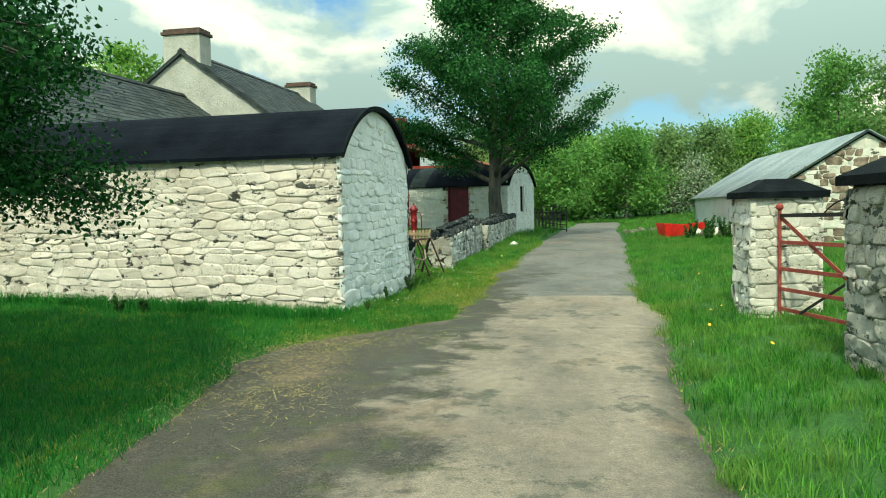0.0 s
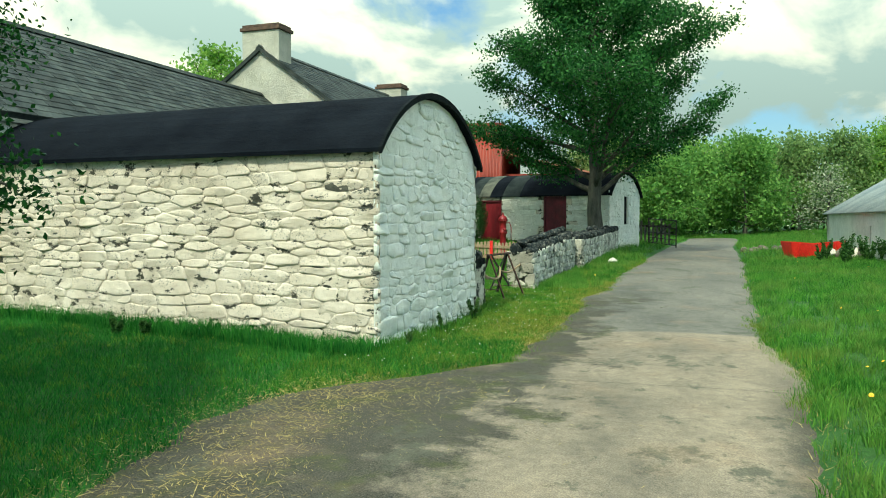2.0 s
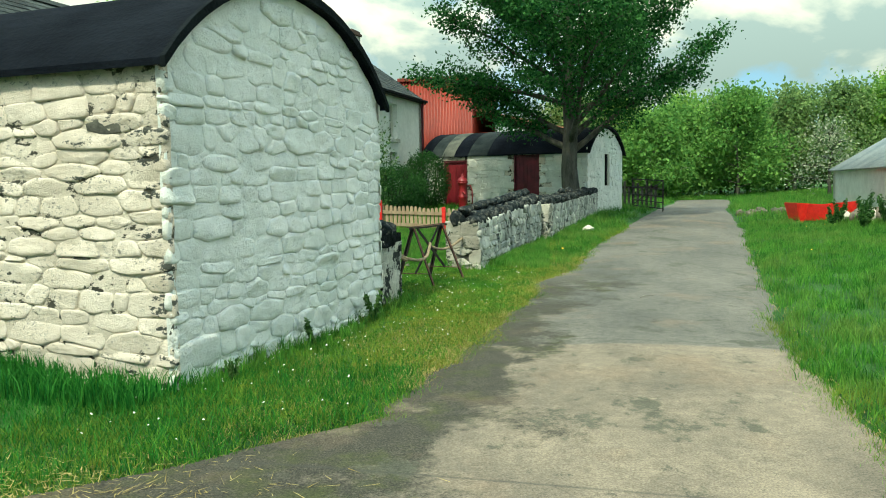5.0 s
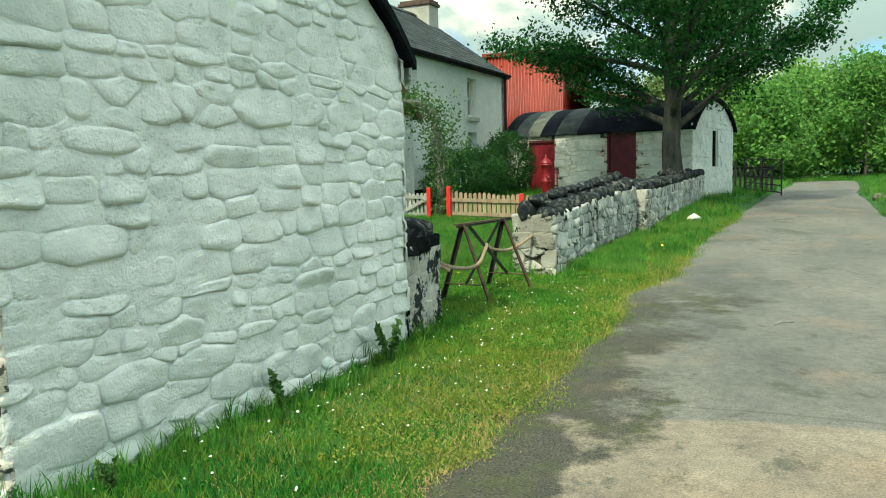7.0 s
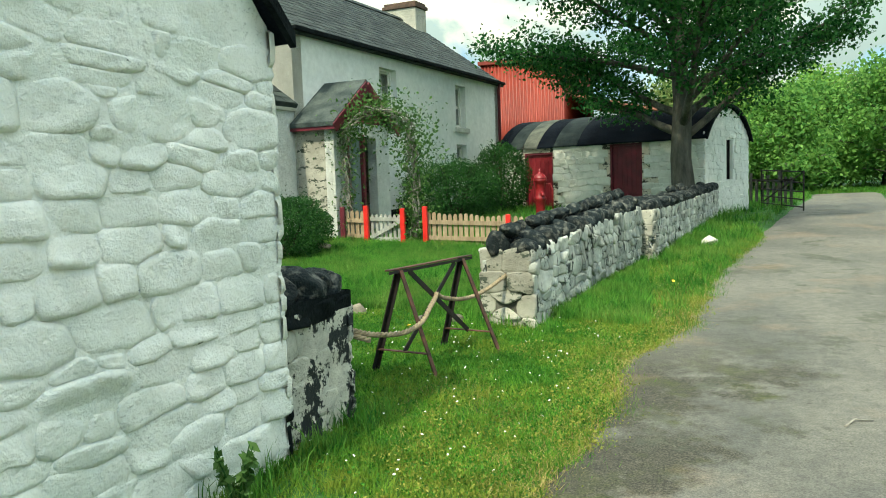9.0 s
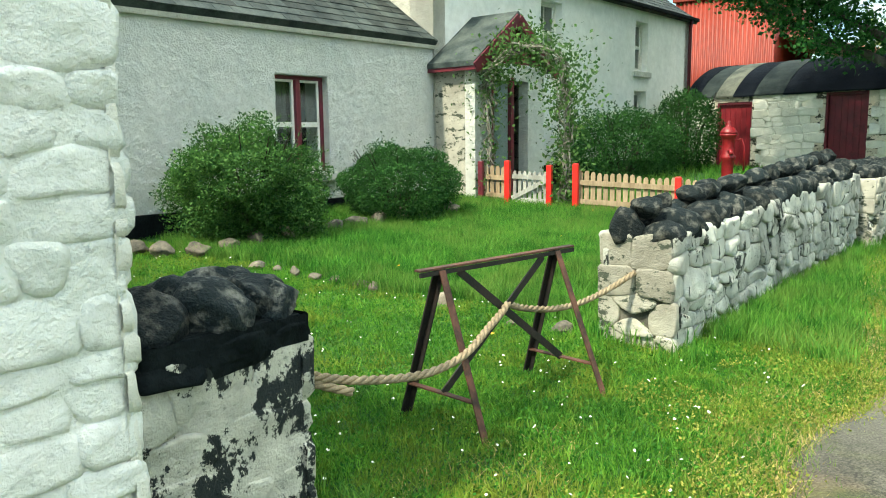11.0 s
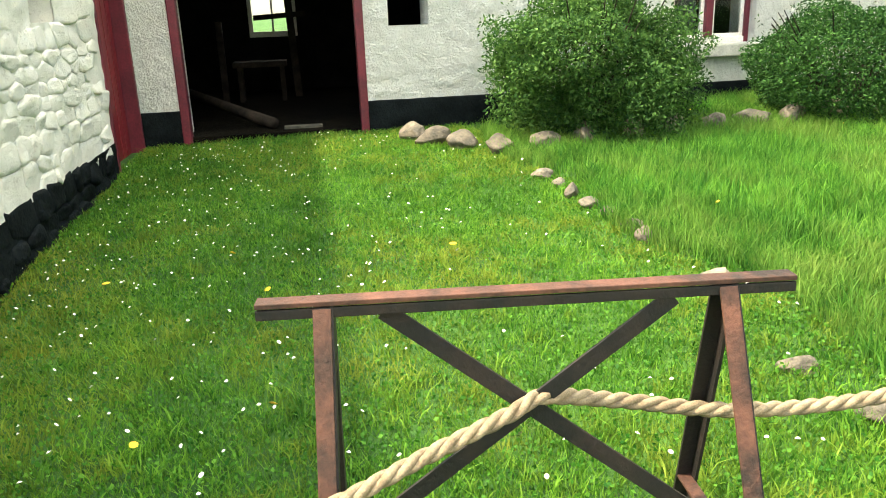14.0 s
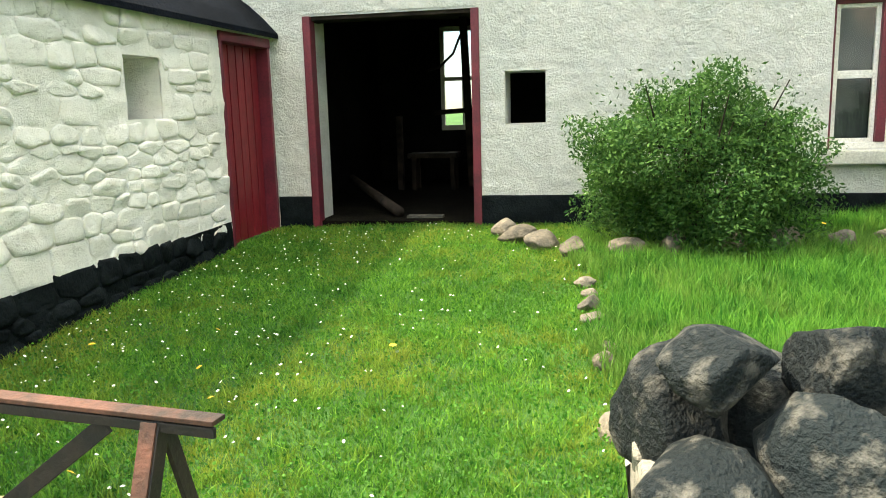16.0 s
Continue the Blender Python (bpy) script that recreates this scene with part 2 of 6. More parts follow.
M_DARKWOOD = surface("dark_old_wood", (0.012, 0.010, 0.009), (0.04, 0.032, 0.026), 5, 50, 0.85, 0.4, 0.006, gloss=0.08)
M_BARK = surface("tree_bark", (0.035, 0.036, 0.030), (0.11, 0.105, 0.085), 5, 28, 0.95, 0.9, 0.03, stretch=(1, 1, 0.3))
M_PALEBARK = surface("pale_bark", (0.16, 0.15, 0.13), (0.34, 0.32, 0.28), 5, 28, 0.95, 0.7, 0.03, stretch=(1, 1, 0.3))
M_WHITEWOOD = surface("white_window_paint", (0.70, 0.68, 0.63), (0.82, 0.80, 0.76), 4, 60, 0.4, 0.1, 0.002)
M_CONCRETE = surface("sill_concrete", (0.42, 0.42, 0.38), (0.62, 0.61, 0.56), 5, 60, 0.85, 0.4, 0.006)
# inside walls and floor near black: indoor shade is put into the colour
M_INSIDE = surface("shaded_inside_wall", (0.004, 0.004, 0.005), (0.012, 0.012, 0.013), 2, 20, 0.95, 0.4, 0.02, gloss=0.03)
M_EARTH = surface("shaded_trodden_earth", (0.003, 0.003, 0.0025), (0.009, 0.008, 0.006), 2, 25, 0.95, 0.7, 0.03, gloss=0.03)
M_ROCK = surface("field_stone", (0.065, 0.062, 0.052), (0.21, 0.18, 0.14), 8, 50, 0.9, 0.7, 0.02, vary=0.25)
M_PALEROCK = surface("pale_stone", (0.55, 0.52, 0.46), (0.72, 0.68, 0.6), 8, 50, 0.9, 0.5, 0.02)
M_BRICK = surface("chimney_brick", (0.06, 0.040, 0.032), (0.14, 0.085, 0.062), 6, 50, 0.9, 0.6, 0.015)
M_DOORGREY = surface("grey_door_paint", (0.14, 0.19, 0.20), (0.22, 0.28, 0.28), 3, 40, 0.5, 0.2, 0.004)
M_CURTAIN = surface("net_curtain", (0.02, 0.028, 0.03), (0.06, 0.07, 0.07), 6, 50, 0.9, 0.2, 0.004, stretch=(3, 3, 0.3))
M_PETAL = surface("daisy_petal", (0.78, 0.78, 0.74), (0.86, 0.85, 0.80), 8, 60, 0.7, 0.0)
M_YELLOW = surface("dandelion_yellow", (0.75, 0.42, 0.02), (0.85, 0.55, 0.04), 8, 60, 0.7, 0.0)
M_CLOVER = leafy("clover_leaf", (0.018, 0.110, 0.016), (0.110, 0.300, 0.040))
M_MOSS = leafy("yellow_moss", (0.16, 0.21, 0.035), (0.36, 0.35, 0.09), 0.8, 0.2)
M_STRAW = leafy("dry_straw", (0.30, 0.23, 0.09), (0.58, 0.48, 0.22), 0.8, 0.2)
M_GRASS = leafy("lawn_grass", (0.020, 0.120, 0.018), (0.190, 0.400, 0.058), 0.6, 0.35, (0.30, 0.33, 0.055))
M_LONGGRASS = leafy("long_grass", (0.020, 0.130, 0.022), (0.160, 0.390, 0.065), 0.6, 0.4, (0.23, 0.34, 0.08))
# darker lawn grass: the front lawn's shade is put into its colour
M_SHADEGRASS = leafy("shade_grass", (0.010, 0.100, 0.018), (0.075, 0.285, 0.045), 0.6, 0.3)
M_LEAF_TREE = leafy("ash_leaf", (0.010, 0.060, 0.018), (0.072, 0.215, 0.055), 0.5, 0.3)
M_LEAF_DARK = leafy("dark_leaf", (0.006, 0.040, 0.012), (0.035, 0.125, 0.026), 0.5, 0.25)
M_LEAF_BUSH = leafy("shrub_leaf", (0.014, 0.060, 0.016), (0.100, 0.215, 0.055), 0.5, 0.25)
M_LEAF_BOX = leafy("clipped_leaf", (0.009, 0.045, 0.014), (0.055, 0.150, 0.036), 0.5, 0.25)
M_LEAF_ROSE = leafy("rose_leaf", (0.045, 0.110, 0.030), (0.130, 0.230, 0.075))
M_LEAF_WOOD = [leafy("wood_leaf_a", (0.085, 0.220, 0.055), (0.240, 0.430, 0.110), 0.6, 0.45),
               leafy("wood_leaf_b", (0.130, 0.290, 0.060), (0.330, 0.510, 0.120), 0.6, 0.45),
               leafy("wood_leaf_c", (0.130, 0.240, 0.090), (0.300, 0.420, 0.170), 0.6, 0.45)]
M_BLOSSOM = leafy("hawthorn_blossom", (0.08, 0.18, 0.06), (0.60, 0.62, 0.50))


def glass_mat():
    m, t, b, g = graph("window_glass")
    b.inputs["Base Color"].default_value = (0.9, 0.95, 0.95, 1)
    b.inputs["Roughness"].default_value = 0.03
    b.inputs["Transmission Weight"].default_value = 1.0
    b.inputs["IOR"].default_value = 1.45
    bump(t, b, noise_tex(t, g, 3.0, 2), 0.08, 0.02)
    return m


M_GLASS = glass_mat()


def ground_mat():
    m, t, b, g = graph("turf")
    col = ramp(t, noise_tex(t, g, 0.55, 6, 0.6), 0.35, 0.65, (0.010, 0.065, 0.009), (0.055, 0.165, 0.022))
    col = mixed(t, 0.7, col, ramp(t, noise_tex(t, g, 26, 5, 0.65), 0.3, 0.7, (0.45, 0.5, 0.4), (1.5, 1.4, 1.3)), "MULTIPLY")
    col = mixed(t, ramp(t, noise_tex(t, g, 1.7, 7, 0.7, None, (5, 2, 0)), 0.66, 0.74), col, (0.11, 0.085, 0.045))
    t.links.new(col, b.inputs["Base Color"])
    b.inputs["Roughness"].default_value = 0.95
    bump(t, b, noise_tex(t, g, 40, 5, 0.7), 0.9, 0.03)
    return m


def road_mat():
    m, t, b, g = graph("old_asphalt")
    sep = t.nodes.new("ShaderNodeSeparateXYZ")
    t.links.new(g.outputs["Position"], sep.inputs[0])

    def at(value, lo, hi):
        n = t.nodes.new("ShaderNodeMapRange")
        n.inputs["From Min"].default_value, n.inputs["From Max"].default_value = lo, hi
        t.links.new(value, n.inputs["Value"])
        return n.outputs["Result"]

    def calc(op, a, c):
        n = t.nodes.new("ShaderNodeMath")
        n.operation = op
        for k, v in enumerate((a, c)):
            if isinstance(v, (int, float)):
                n.inputs[k].default_value = v
            else:
                t.links.new(v, n.inputs[k])
        return n.outputs[0]

    grit = noise_tex(t, g, 95, 3, 0.7)
    broad = noise_tex(t, g, 0.8, 6, 0.62, (1, 0.55, 1))
    old = ramp(t, broad, 0.34, 0.62, (0.130, 0.114, 0.092), (0.265, 0.222, 0.172))
    newer = ramp(t, broad, 0.34, 0.66, (0.092, 0.092, 0.085), (0.170, 0.162, 0.143))
    col = mixed(t, at(calc("ADD", sep.outputs["Y"], calc("MULTIPLY", broad, 0.35)), 12.55, 12.62), old, newer)
    # dark loose chippings at the left of the mouth of the lane
    wob = calc("MULTIPLY", calc("SUBTRACT", noise_tex(t, g, 1.1, 7, 0.7, None, (9, 1, 0)), 0.5), 5.0)
    side = calc("ADD", sep.outputs["X"], wob)
    chip = calc("MULTIPLY", at(side, 0.15, -0.35), at(calc("ADD", sep.outputs["Y"], calc("MULTIPLY", sep.outputs["X"], 0.06)), 9.46, 9.40))
    stretch_in = calc("MULTIPLY", at(calc("ADD", side, calc("MULTIPLY", sep.outputs["Y"], -0.21)), -1.30, -1.75), at(sep.outputs["Y"], 17.5, 15.8))
    chip = calc("MAXIMUM", chip, stretch_in)
    chips = mixed(t, 0.9, (0.042, 0.040, 0.033), ramp(t, grit, 0.35, 0.65, (0.35, 0.35, 0.35), (2.1, 2.05, 1.9)), "MULTIPLY")
    chips = mixed(t, ramp(t, noise_tex(t, g, 2.6, 6, 0.7, None, (1, 8, 0)), 0.50, 0.66, (0, 0, 0), (0.8, 0.8, 0.8)), chips, (0.055, 0.066, 0.018))
    col = mixed(t, chip, col, chips)
    rim = calc("ADD", calc("ADD", sep.outputs["X"], calc("MULTIPLY", wob, 0.16)), calc("MULTIPLY", sep.outputs["Y"], -0.22))
    rim = calc("MULTIPLY", at(rim, 0.22, 0.52), at(sep.outputs["Y"], 9.6, 8.4))
    col = mixed(t, calc("MULTIPLY", rim, 0.85), col, chips)
    # worn dark patches and rusty stains
    col = mixed(t, calc("MULTIPLY", ramp(t, noise_tex(t, g, 1.5, 8, 0.72, (1, 0.8, 1), (2, 4, 0)), 0.57, 0.62), 0.8), col, (0.070, 0.074, 0.055))
    col = mixed(t, calc("MULTIPLY", ramp(t, noise_tex(t, g, 5.5, 9, 0.75, (1, 0.8, 1), (6, 1, 0)), 0.60, 0.64), 0.7), col, (0.060, 0.062, 0.048))
    col = mixed(t, calc("MULTIPLY", ramp(t, noise_tex(t, g, 0.9, 5, 0.6, None, (4, 9, 0)), 0.55, 0.75), 0.5), col, (0.26, 0.18, 0.12))
    col = mixed(t, 0.8, col, ramp(t, grit, 0.3, 0.7, (0.42, 0.42, 0.42), (1.6, 1.6, 1.6)), "MULTIPLY")
    col = mixed(t, 0.6, col, ramp(t, noise_tex(t, g, 11, 6, 0.7), 0.3, 0.7, (0.6, 0.6, 0.6), (1.4, 1.38, 1.32)), "MULTIPLY")
    # straight repair seams across the lane
    for y0 in (9.2, 12.6, 17.9, 24.3):
        d = calc("ABSOLUTE", calc("SUBTRACT", calc("ADD", sep.outputs["Y"], calc("MULTIPLY", sep.outputs["X"], 0.12)), y0 + 0.2), 0.0)
        line = calc("MULTIPLY", at(calc("ADD", d, calc("MULTIPLY", broad, 0.03)), 0.035, 0.015), 0.6)
        col = mixed(t, line, col, (0.05, 0.05, 0.045))
    t.links.new(col, b.inputs["Base Color"])
    b.inputs["Roughness"].default_value = 0.88
    bump(t, b, mixed(t, 0.5, grit, noise_tex(t, g, 9, 5, 0.6)), 0.8, 0.012)
    return m


M_GROUND, M_ROAD = ground_mat(), road_mat()

# ---- tools ----
rng = np.random.default_rng(7)


def link(name, mesh, material, parent=None, label="", m=None, smooth=False):
    if material is not None and not mesh.materials:
        mesh.materials.append(material)
    if smooth:
        mesh.polygons.foreach_set("use_smooth", [True] * len(mesh.polygons))
    ob = new(name, mesh)
    ob.parent = parent
    if m is not None:
        ob.matrix_basis = m
    if label:
        tagged(ob, label)
    return ob


def part(name, bm, material, parent, label="", smooth=False):
    """One bmesh as one mesh object under a thing or a part."""
    mesh = bpy.data.meshes.new(name)
    bmesh.ops.recalc_face_normals(bm, faces=bm.faces)
    bm.to_mesh(mesh)
    bm.free()
    return link(name, mesh, material, parent, label, None, smooth)


def thing(name, m, label, category, group="", kind=""):
    ob = new(name)
    ob.empty_display_size = 0.2
    ob.matrix_basis = m
    return tagged(ob, label, category, group, kind)


def box(x0, x1, y0, y1, z0, z1, bevel=0.0, bm=None):
    bm = bm or bmesh.new()
    made = bmesh.ops.create_cube(bm, size=1)["verts"]
    for v in made:
        v.co = Vector((x0 + (v.co.x + 0.5) * (x1 - x0), y0 + (v.co.y + 0.5) * (y1 - y0), z0 + (v.co.z + 0.5) * (z1 - z0)))
    if bevel:
        edges = {e for v in made for e in v.link_edges}
        bmesh.ops.bevel(bm, geom=list(edges), offset=bevel, segments=2, affect="EDGES", profile=0.6)
    return bm


def bar(a, b, w, h, bevel=0.003, bm=None, up=(0, 0, 1)):
    """A straight bar of section w x h from a to b."""
    a, b = Vector(a), Vector(b)
    d = b - a
    y = d.normalized()
    x = y.cross(Vector(up))
    x = x.normalized() if x.length > 1e-4 else Vector((1, 0, 0))
    z = x.cross(y)
    bm = bm or bmesh.new()
    one = box(-w / 2, w / 2, 0, d.length, -h / 2, h / 2, bevel)
    m = Matrix((x, y, z)).transposed().to_4x4()
    m.translation = a
    one.transform(m)
    tmp = bpy.data.meshes.new("tmp")
    one.to_mesh(tmp)
    one.free()
    bm.from_mesh(tmp)
    bpy.data.meshes.remove(tmp)
    return bm


def tube(points, radii, sides=8, bm=None, cap=True):
    """A tapered tube along points."""
    bm = bm or bmesh.new()
    pts = [Vector(p) for p in points]
    rings = []
    for i, p in enumerate(pts):
        d = (pts[min(i + 1, len(pts) - 1)] - pts[max(i - 1, 0)]).normalized()
        x = d.cross(Vector((0.31, 0.17, 0.93)))
        x = x.normalized() if x.length > 1e-3 else Vector((1, 0, 0))
        y = d.cross(x)
        r = radii[i] if hasattr(radii, "__len__") else radii
        rings.append([bm.verts.new(p + x * r * math.cos(2 * math.pi * k / sides) + y * r * math.sin(2 * math.pi * k / sides)) for k in range(sides)])
    for r0, r1 in zip(rings, rings[1:]):
        for k in range(sides):
            bm.faces.new((r0[k], r0[(k + 1) % sides], r1[(k + 1) % sides], r1[k]))
    if cap:
        bm.faces.new(rings[0])
        bm.faces.new(list(reversed(rings[-1])))
    return bm


def lathe(profile, sides=20, bm=None, at=(0, 0, 0)):
    bm = bm or bmesh.new()
    rings = [[bm.verts.new((at[0] + r * math.cos(2 * math.pi * k / sides), at[1] + r * math.sin(2 * math.pi * k / sides), at[2] + z)) for k in range(sides)] for r, z in profile]
    for r0, r1 in zip(rings, rings[1:]):
        for k in range(sides):
            bm.faces.new((r0[k], r0[(k + 1) % sides], r1[(k + 1) % sides], r1[k]))
    bm.faces.new(rings[0])
    bm.faces.new(list(reversed(rings[-1])))
    return bm


def holed(length, z0, z1, thick, holes, step=None):
    """A wall slab, x 0..length, y 0..thick, with openings (x0, x1, z0, z1) cut through."""
    bm = bmesh.new()
    xs = sorted({0.0, length, *[v for h in holes for v in h[:2] if 0 < v < length]})
    zs = sorted({z0, z1, *[v for h in holes for v in h[2:] if z0 < v < z1]})
    solid = {}
    for i in range(len(xs) - 1):
        for k in range(len(zs) - 1):
            cx, cz = (xs[i] + xs[i + 1]) / 2, (zs[k] + zs[k + 1]) / 2
            solid[i, k] = not any(h[0] < cx < h[1] and h[2] < cz < h[3] for h in holes)
    verts = {}

    def v(x, y, z):
        key = (round(x, 4), round(y, 4), round(z, 4))
        if key not in verts:
            verts[key] = bm.verts.new((x, y, z))
        return verts[key]

    for (i, k), s in solid.items():
        if not s:
            continue
        a, b, c, d = xs[i], xs[i + 1], zs[k], zs[k + 1]
        bm.faces.new((v(a, 0, c), v(b, 0, c), v(b, 0, d), v(a, 0, d)))
        bm.faces.new((v(a, thick, c), v(a, thick, d), v(b, thick, d), v(b, thick, c)))
        for di, dk, quad in ((-1, 0, ((a, 0, c), (a, 0, d), (a, thick, d), (a, thick, c))), (1, 0, ((b, 0, c), (b, thick, c), (b, thick, d), (b, 0, d))),
                             (0, -1, ((a, 0, c), (a, thick, c), (b, thick, c), (b, 0, c))), (0, 1, ((a, 0, d), (b, 0, d), (b, thick, d), (a, thick, d)))):
            if not solid.get((i + di, k + dk), False):
                bm.faces.new([v(*q) for q in quad])
    return bm


def prism(outline, y0, y1):
    """An outline of (x, z) pushed from y0 to y1."""
    bm = bmesh.new()
    f = [bm.verts.new((x, y0, z)) for x, z in outline]
    b = [bm.verts.new((x, y1, z)) for x, z in outline]
    bm.faces.new(f)
    bm.faces.new(list(reversed(b)))
    for i in range(len(f)):
        j = (i + 1) % len(f)
        bm.faces.new((f[i], f[j], b[j], b[i]))
    return bm


def raw(name, verts, faces, material=None):
    mesh = bpy.data.meshes.new(name)
    mesh.from_pydata([tuple(map(float, v)) for v in verts], [], faces)
    if material:
        mesh.materials.append(material)
    return mesh


def arrays(name, verts, tri, material):
    """A mesh of triangles from numpy arrays."""
    mesh = bpy.data.meshes.new(name)
    mesh.vertices.add(len(verts))
    mesh.vertices.foreach_set("co", np.ascontiguousarray(verts, dtype=np.float32).ravel())
    mesh.loops.add(tri.size)
    mesh.loops.foreach_set("vertex_index", np.ascontiguousarray(tri, dtype=np.int32).ravel())
    mesh.polygons.add(len(tri))
    mesh.polygons.foreach_set("loop_start", np.arange(0, tri.size, 3, dtype=np.int32))
    mesh.update(calc_edges=True)
    mesh.materials.append(material)
    return mesh


# -- rubble stones --
def stone_shape(seed):
    """An angular flat-faced stone with softened arrises, in a unit square."""
    r = np.random.default_rng(seed)
    sides = int(r.integers(7, 10))
    ang = (np.arange(sides) + r.uniform(-0.3, 0.3, sides)) * 2 * math.pi / sides + r.uniform(0, 1)
    p = r.uniform(3.5, 9.0)
    rad = (np.abs(np.cos(ang)) ** p + np.abs(np.sin(ang)) ** p) ** (-1 / p) * 0.5 * r.uniform(0.88, 1.06, sides)
    x, z = rad * np.cos(ang), rad * np.sin(ang)
    verts, faces = [], []
    for s, y, j in ((1.04, 0.9, 0.0), (1.0, -0.35, 0.12), (0.945, -0.82, 0.10), (0.58, -0.95, 0.10)):
        for a, c in zip(x * s, z * s):
            verts.append((a, y + r.uniform(-j, j), c))
    verts.append((0, -1.0 + r.uniform(-0.08, 0.10), 0))
    for k in range(3):
        for i in range(sides):
            j = (i + 1) % sides
            faces.append((k * sides + i, k * sides + j, (k + 1) * sides + j, (k + 1) * sides + i))
    for i in range(sides):
        faces.append((3 * sides + i, 3 * sides + (i + 1) % sides, 4 * sides))
    return verts, [tuple(reversed(f)) for f in faces]


STONES = [stone_shape(100 + k) for k in range(24)]
STONE_MESH = {}


def stone_mesh(k, material):
    key = (k, material.name)
    if key not in STONE_MESH:
        mesh = raw("stone", *STONES[k], material)
        mesh.polygons.foreach_set("use_smooth", [True] * len(mesh.polygons))
        STONE_MESH[key] = mesh
    return STONE_MESH[key]


def rubble(length, z0, top, seed, wide=(0.16, 0.52), high=(0.11, 0.23), holes=(), lead=0.0):
    """Cells (x, z, w, h, tilt) of a roughly coursed rubble face; top(x) bounds it."""
    r = np.random.default_rng(seed)
    cells, z = [], z0
    while z < 6:
        h = r.uniform(*high)
        x = lead - r.uniform(0, 0.2)
        alive = False
        while x < length:
            w = wide[0] + (wide[1] - wide[0]) * r.beta(1.3, 1.8)
            x0, x1 = max(x, lead), min(x + w, length)
            x += w
            hh = h
            parts = [(z + h / 2, h)]
            if h > 0.19 and r.random() < 0.3 and w < 0.35:
                s = r.uniform(0.4, 0.6)
                parts = [(z + h * s / 2, h * s), (z + h * (1 + s) / 2, h * (1 - s))]
            if x1 - x0 < 0.07:
                continue
            cx = (x0 + x1) / 2
            for cz, ch in parts:
                cz += 0.03 * math.sin(cx * 1.7 + z * 3 + seed) + r.uniform(-0.012, 0.012)
                if cz + ch * 0.45 > top(cx) or cz - ch / 2 > top(cx):
                    left = top(cx) - (cz - ch / 2)
                    if left < 0.06:
                        continue
                    ch, cz = left, cz - ch / 2 + left / 2
                alive = True
                if any(a - 0.02 < x1 and x0 < b + 0.02 and c - 0.02 < cz + ch / 2 and cz - ch / 2 < d + 0.02 for a, b, c, d in holes):
                    continue
                cells.append((cx, cz, (x1 - x0) * r.uniform(1.02, 1.16), ch * r.uniform(1.02, 1.24), r.uniform(-7, 7), r.integers(len(STONES)), r.uniform(0.35, 1.2)))
        z += h * 0.97
        if not alive and z > z0 + 0.5:
            break
    return cells


def fitted(cells, i, near, gap, squash):
    """Outline of one stone: its cell trimmed against the neighbours', corners softened."""
    cx, cz, w, h, tilt, k, d = cells[i]
    gx, gz_ = w * 0.5 + 0.012, h * 0.5 + 0.010
    skew = math.tan(math.radians(tilt)) * 0.8
    poly = [(-gx, -gz_ - skew * gx), (gx, -gz_ + skew * gx), (gx, gz_ + skew * gx), (-gx, gz_ - skew * gx)]
    sx = squash
    own = (0.25 * (w * sx + h)) ** 2
    for j in near:
        ox, oz = cells[j][0] - cx, cells[j][1] - cz
        other = (0.25 * (cells[j][2] * sx + cells[j][3])) ** 2
        nx, nz = ox * sx * sx, oz
        c = 0.5 * (ox * ox * sx * sx + oz * oz + own - other)
        cut = []
        for q in range(len(poly)):
            (x0, z0), (x1, z1) = poly[q - 1], poly[q]
            s0, s1 = nx * x0 + nz * z0 - c, nx * x1 + nz * z1 - c
            if (s0 <= 0) != (s1 <= 0):
                f = s0 / (s0 - s1)
                cut.append((x0 + f * (x1 - x0), z0 + f * (z1 - z0)))
            if s1 <= 0:
                cut.append((x1, z1))
        poly = cut
        if len(poly) < 3:
            return []
    # corners cut back, then the middle of each long side roughened
    out = []
    for q in range(len(poly)):
        (x0, z0), (x1, z1) = poly[q - 1], poly[q]
        n = math.hypot(x1 - x0, z1 - z0)
        if n < 0.02:
            continue
        e = min(0.3, 0.022 / n)
        steps = (e, 0.5, 1 - e) if n > 0.09 else (e, 1 - e)
        for f in steps:
            x, z = x0 + f * (x1 - x0), z0 + f * (z1 - z0)
            v = 0.018 * noise.noise(Vector(((cx + x) * 11, (cz + z) * 11, k * 1.7)))
            r = max(0.03, math.hypot(x, z))
            out.append((x * (1 + (v - gap) / r), z * (1 + (v - gap) / r)))
    return out


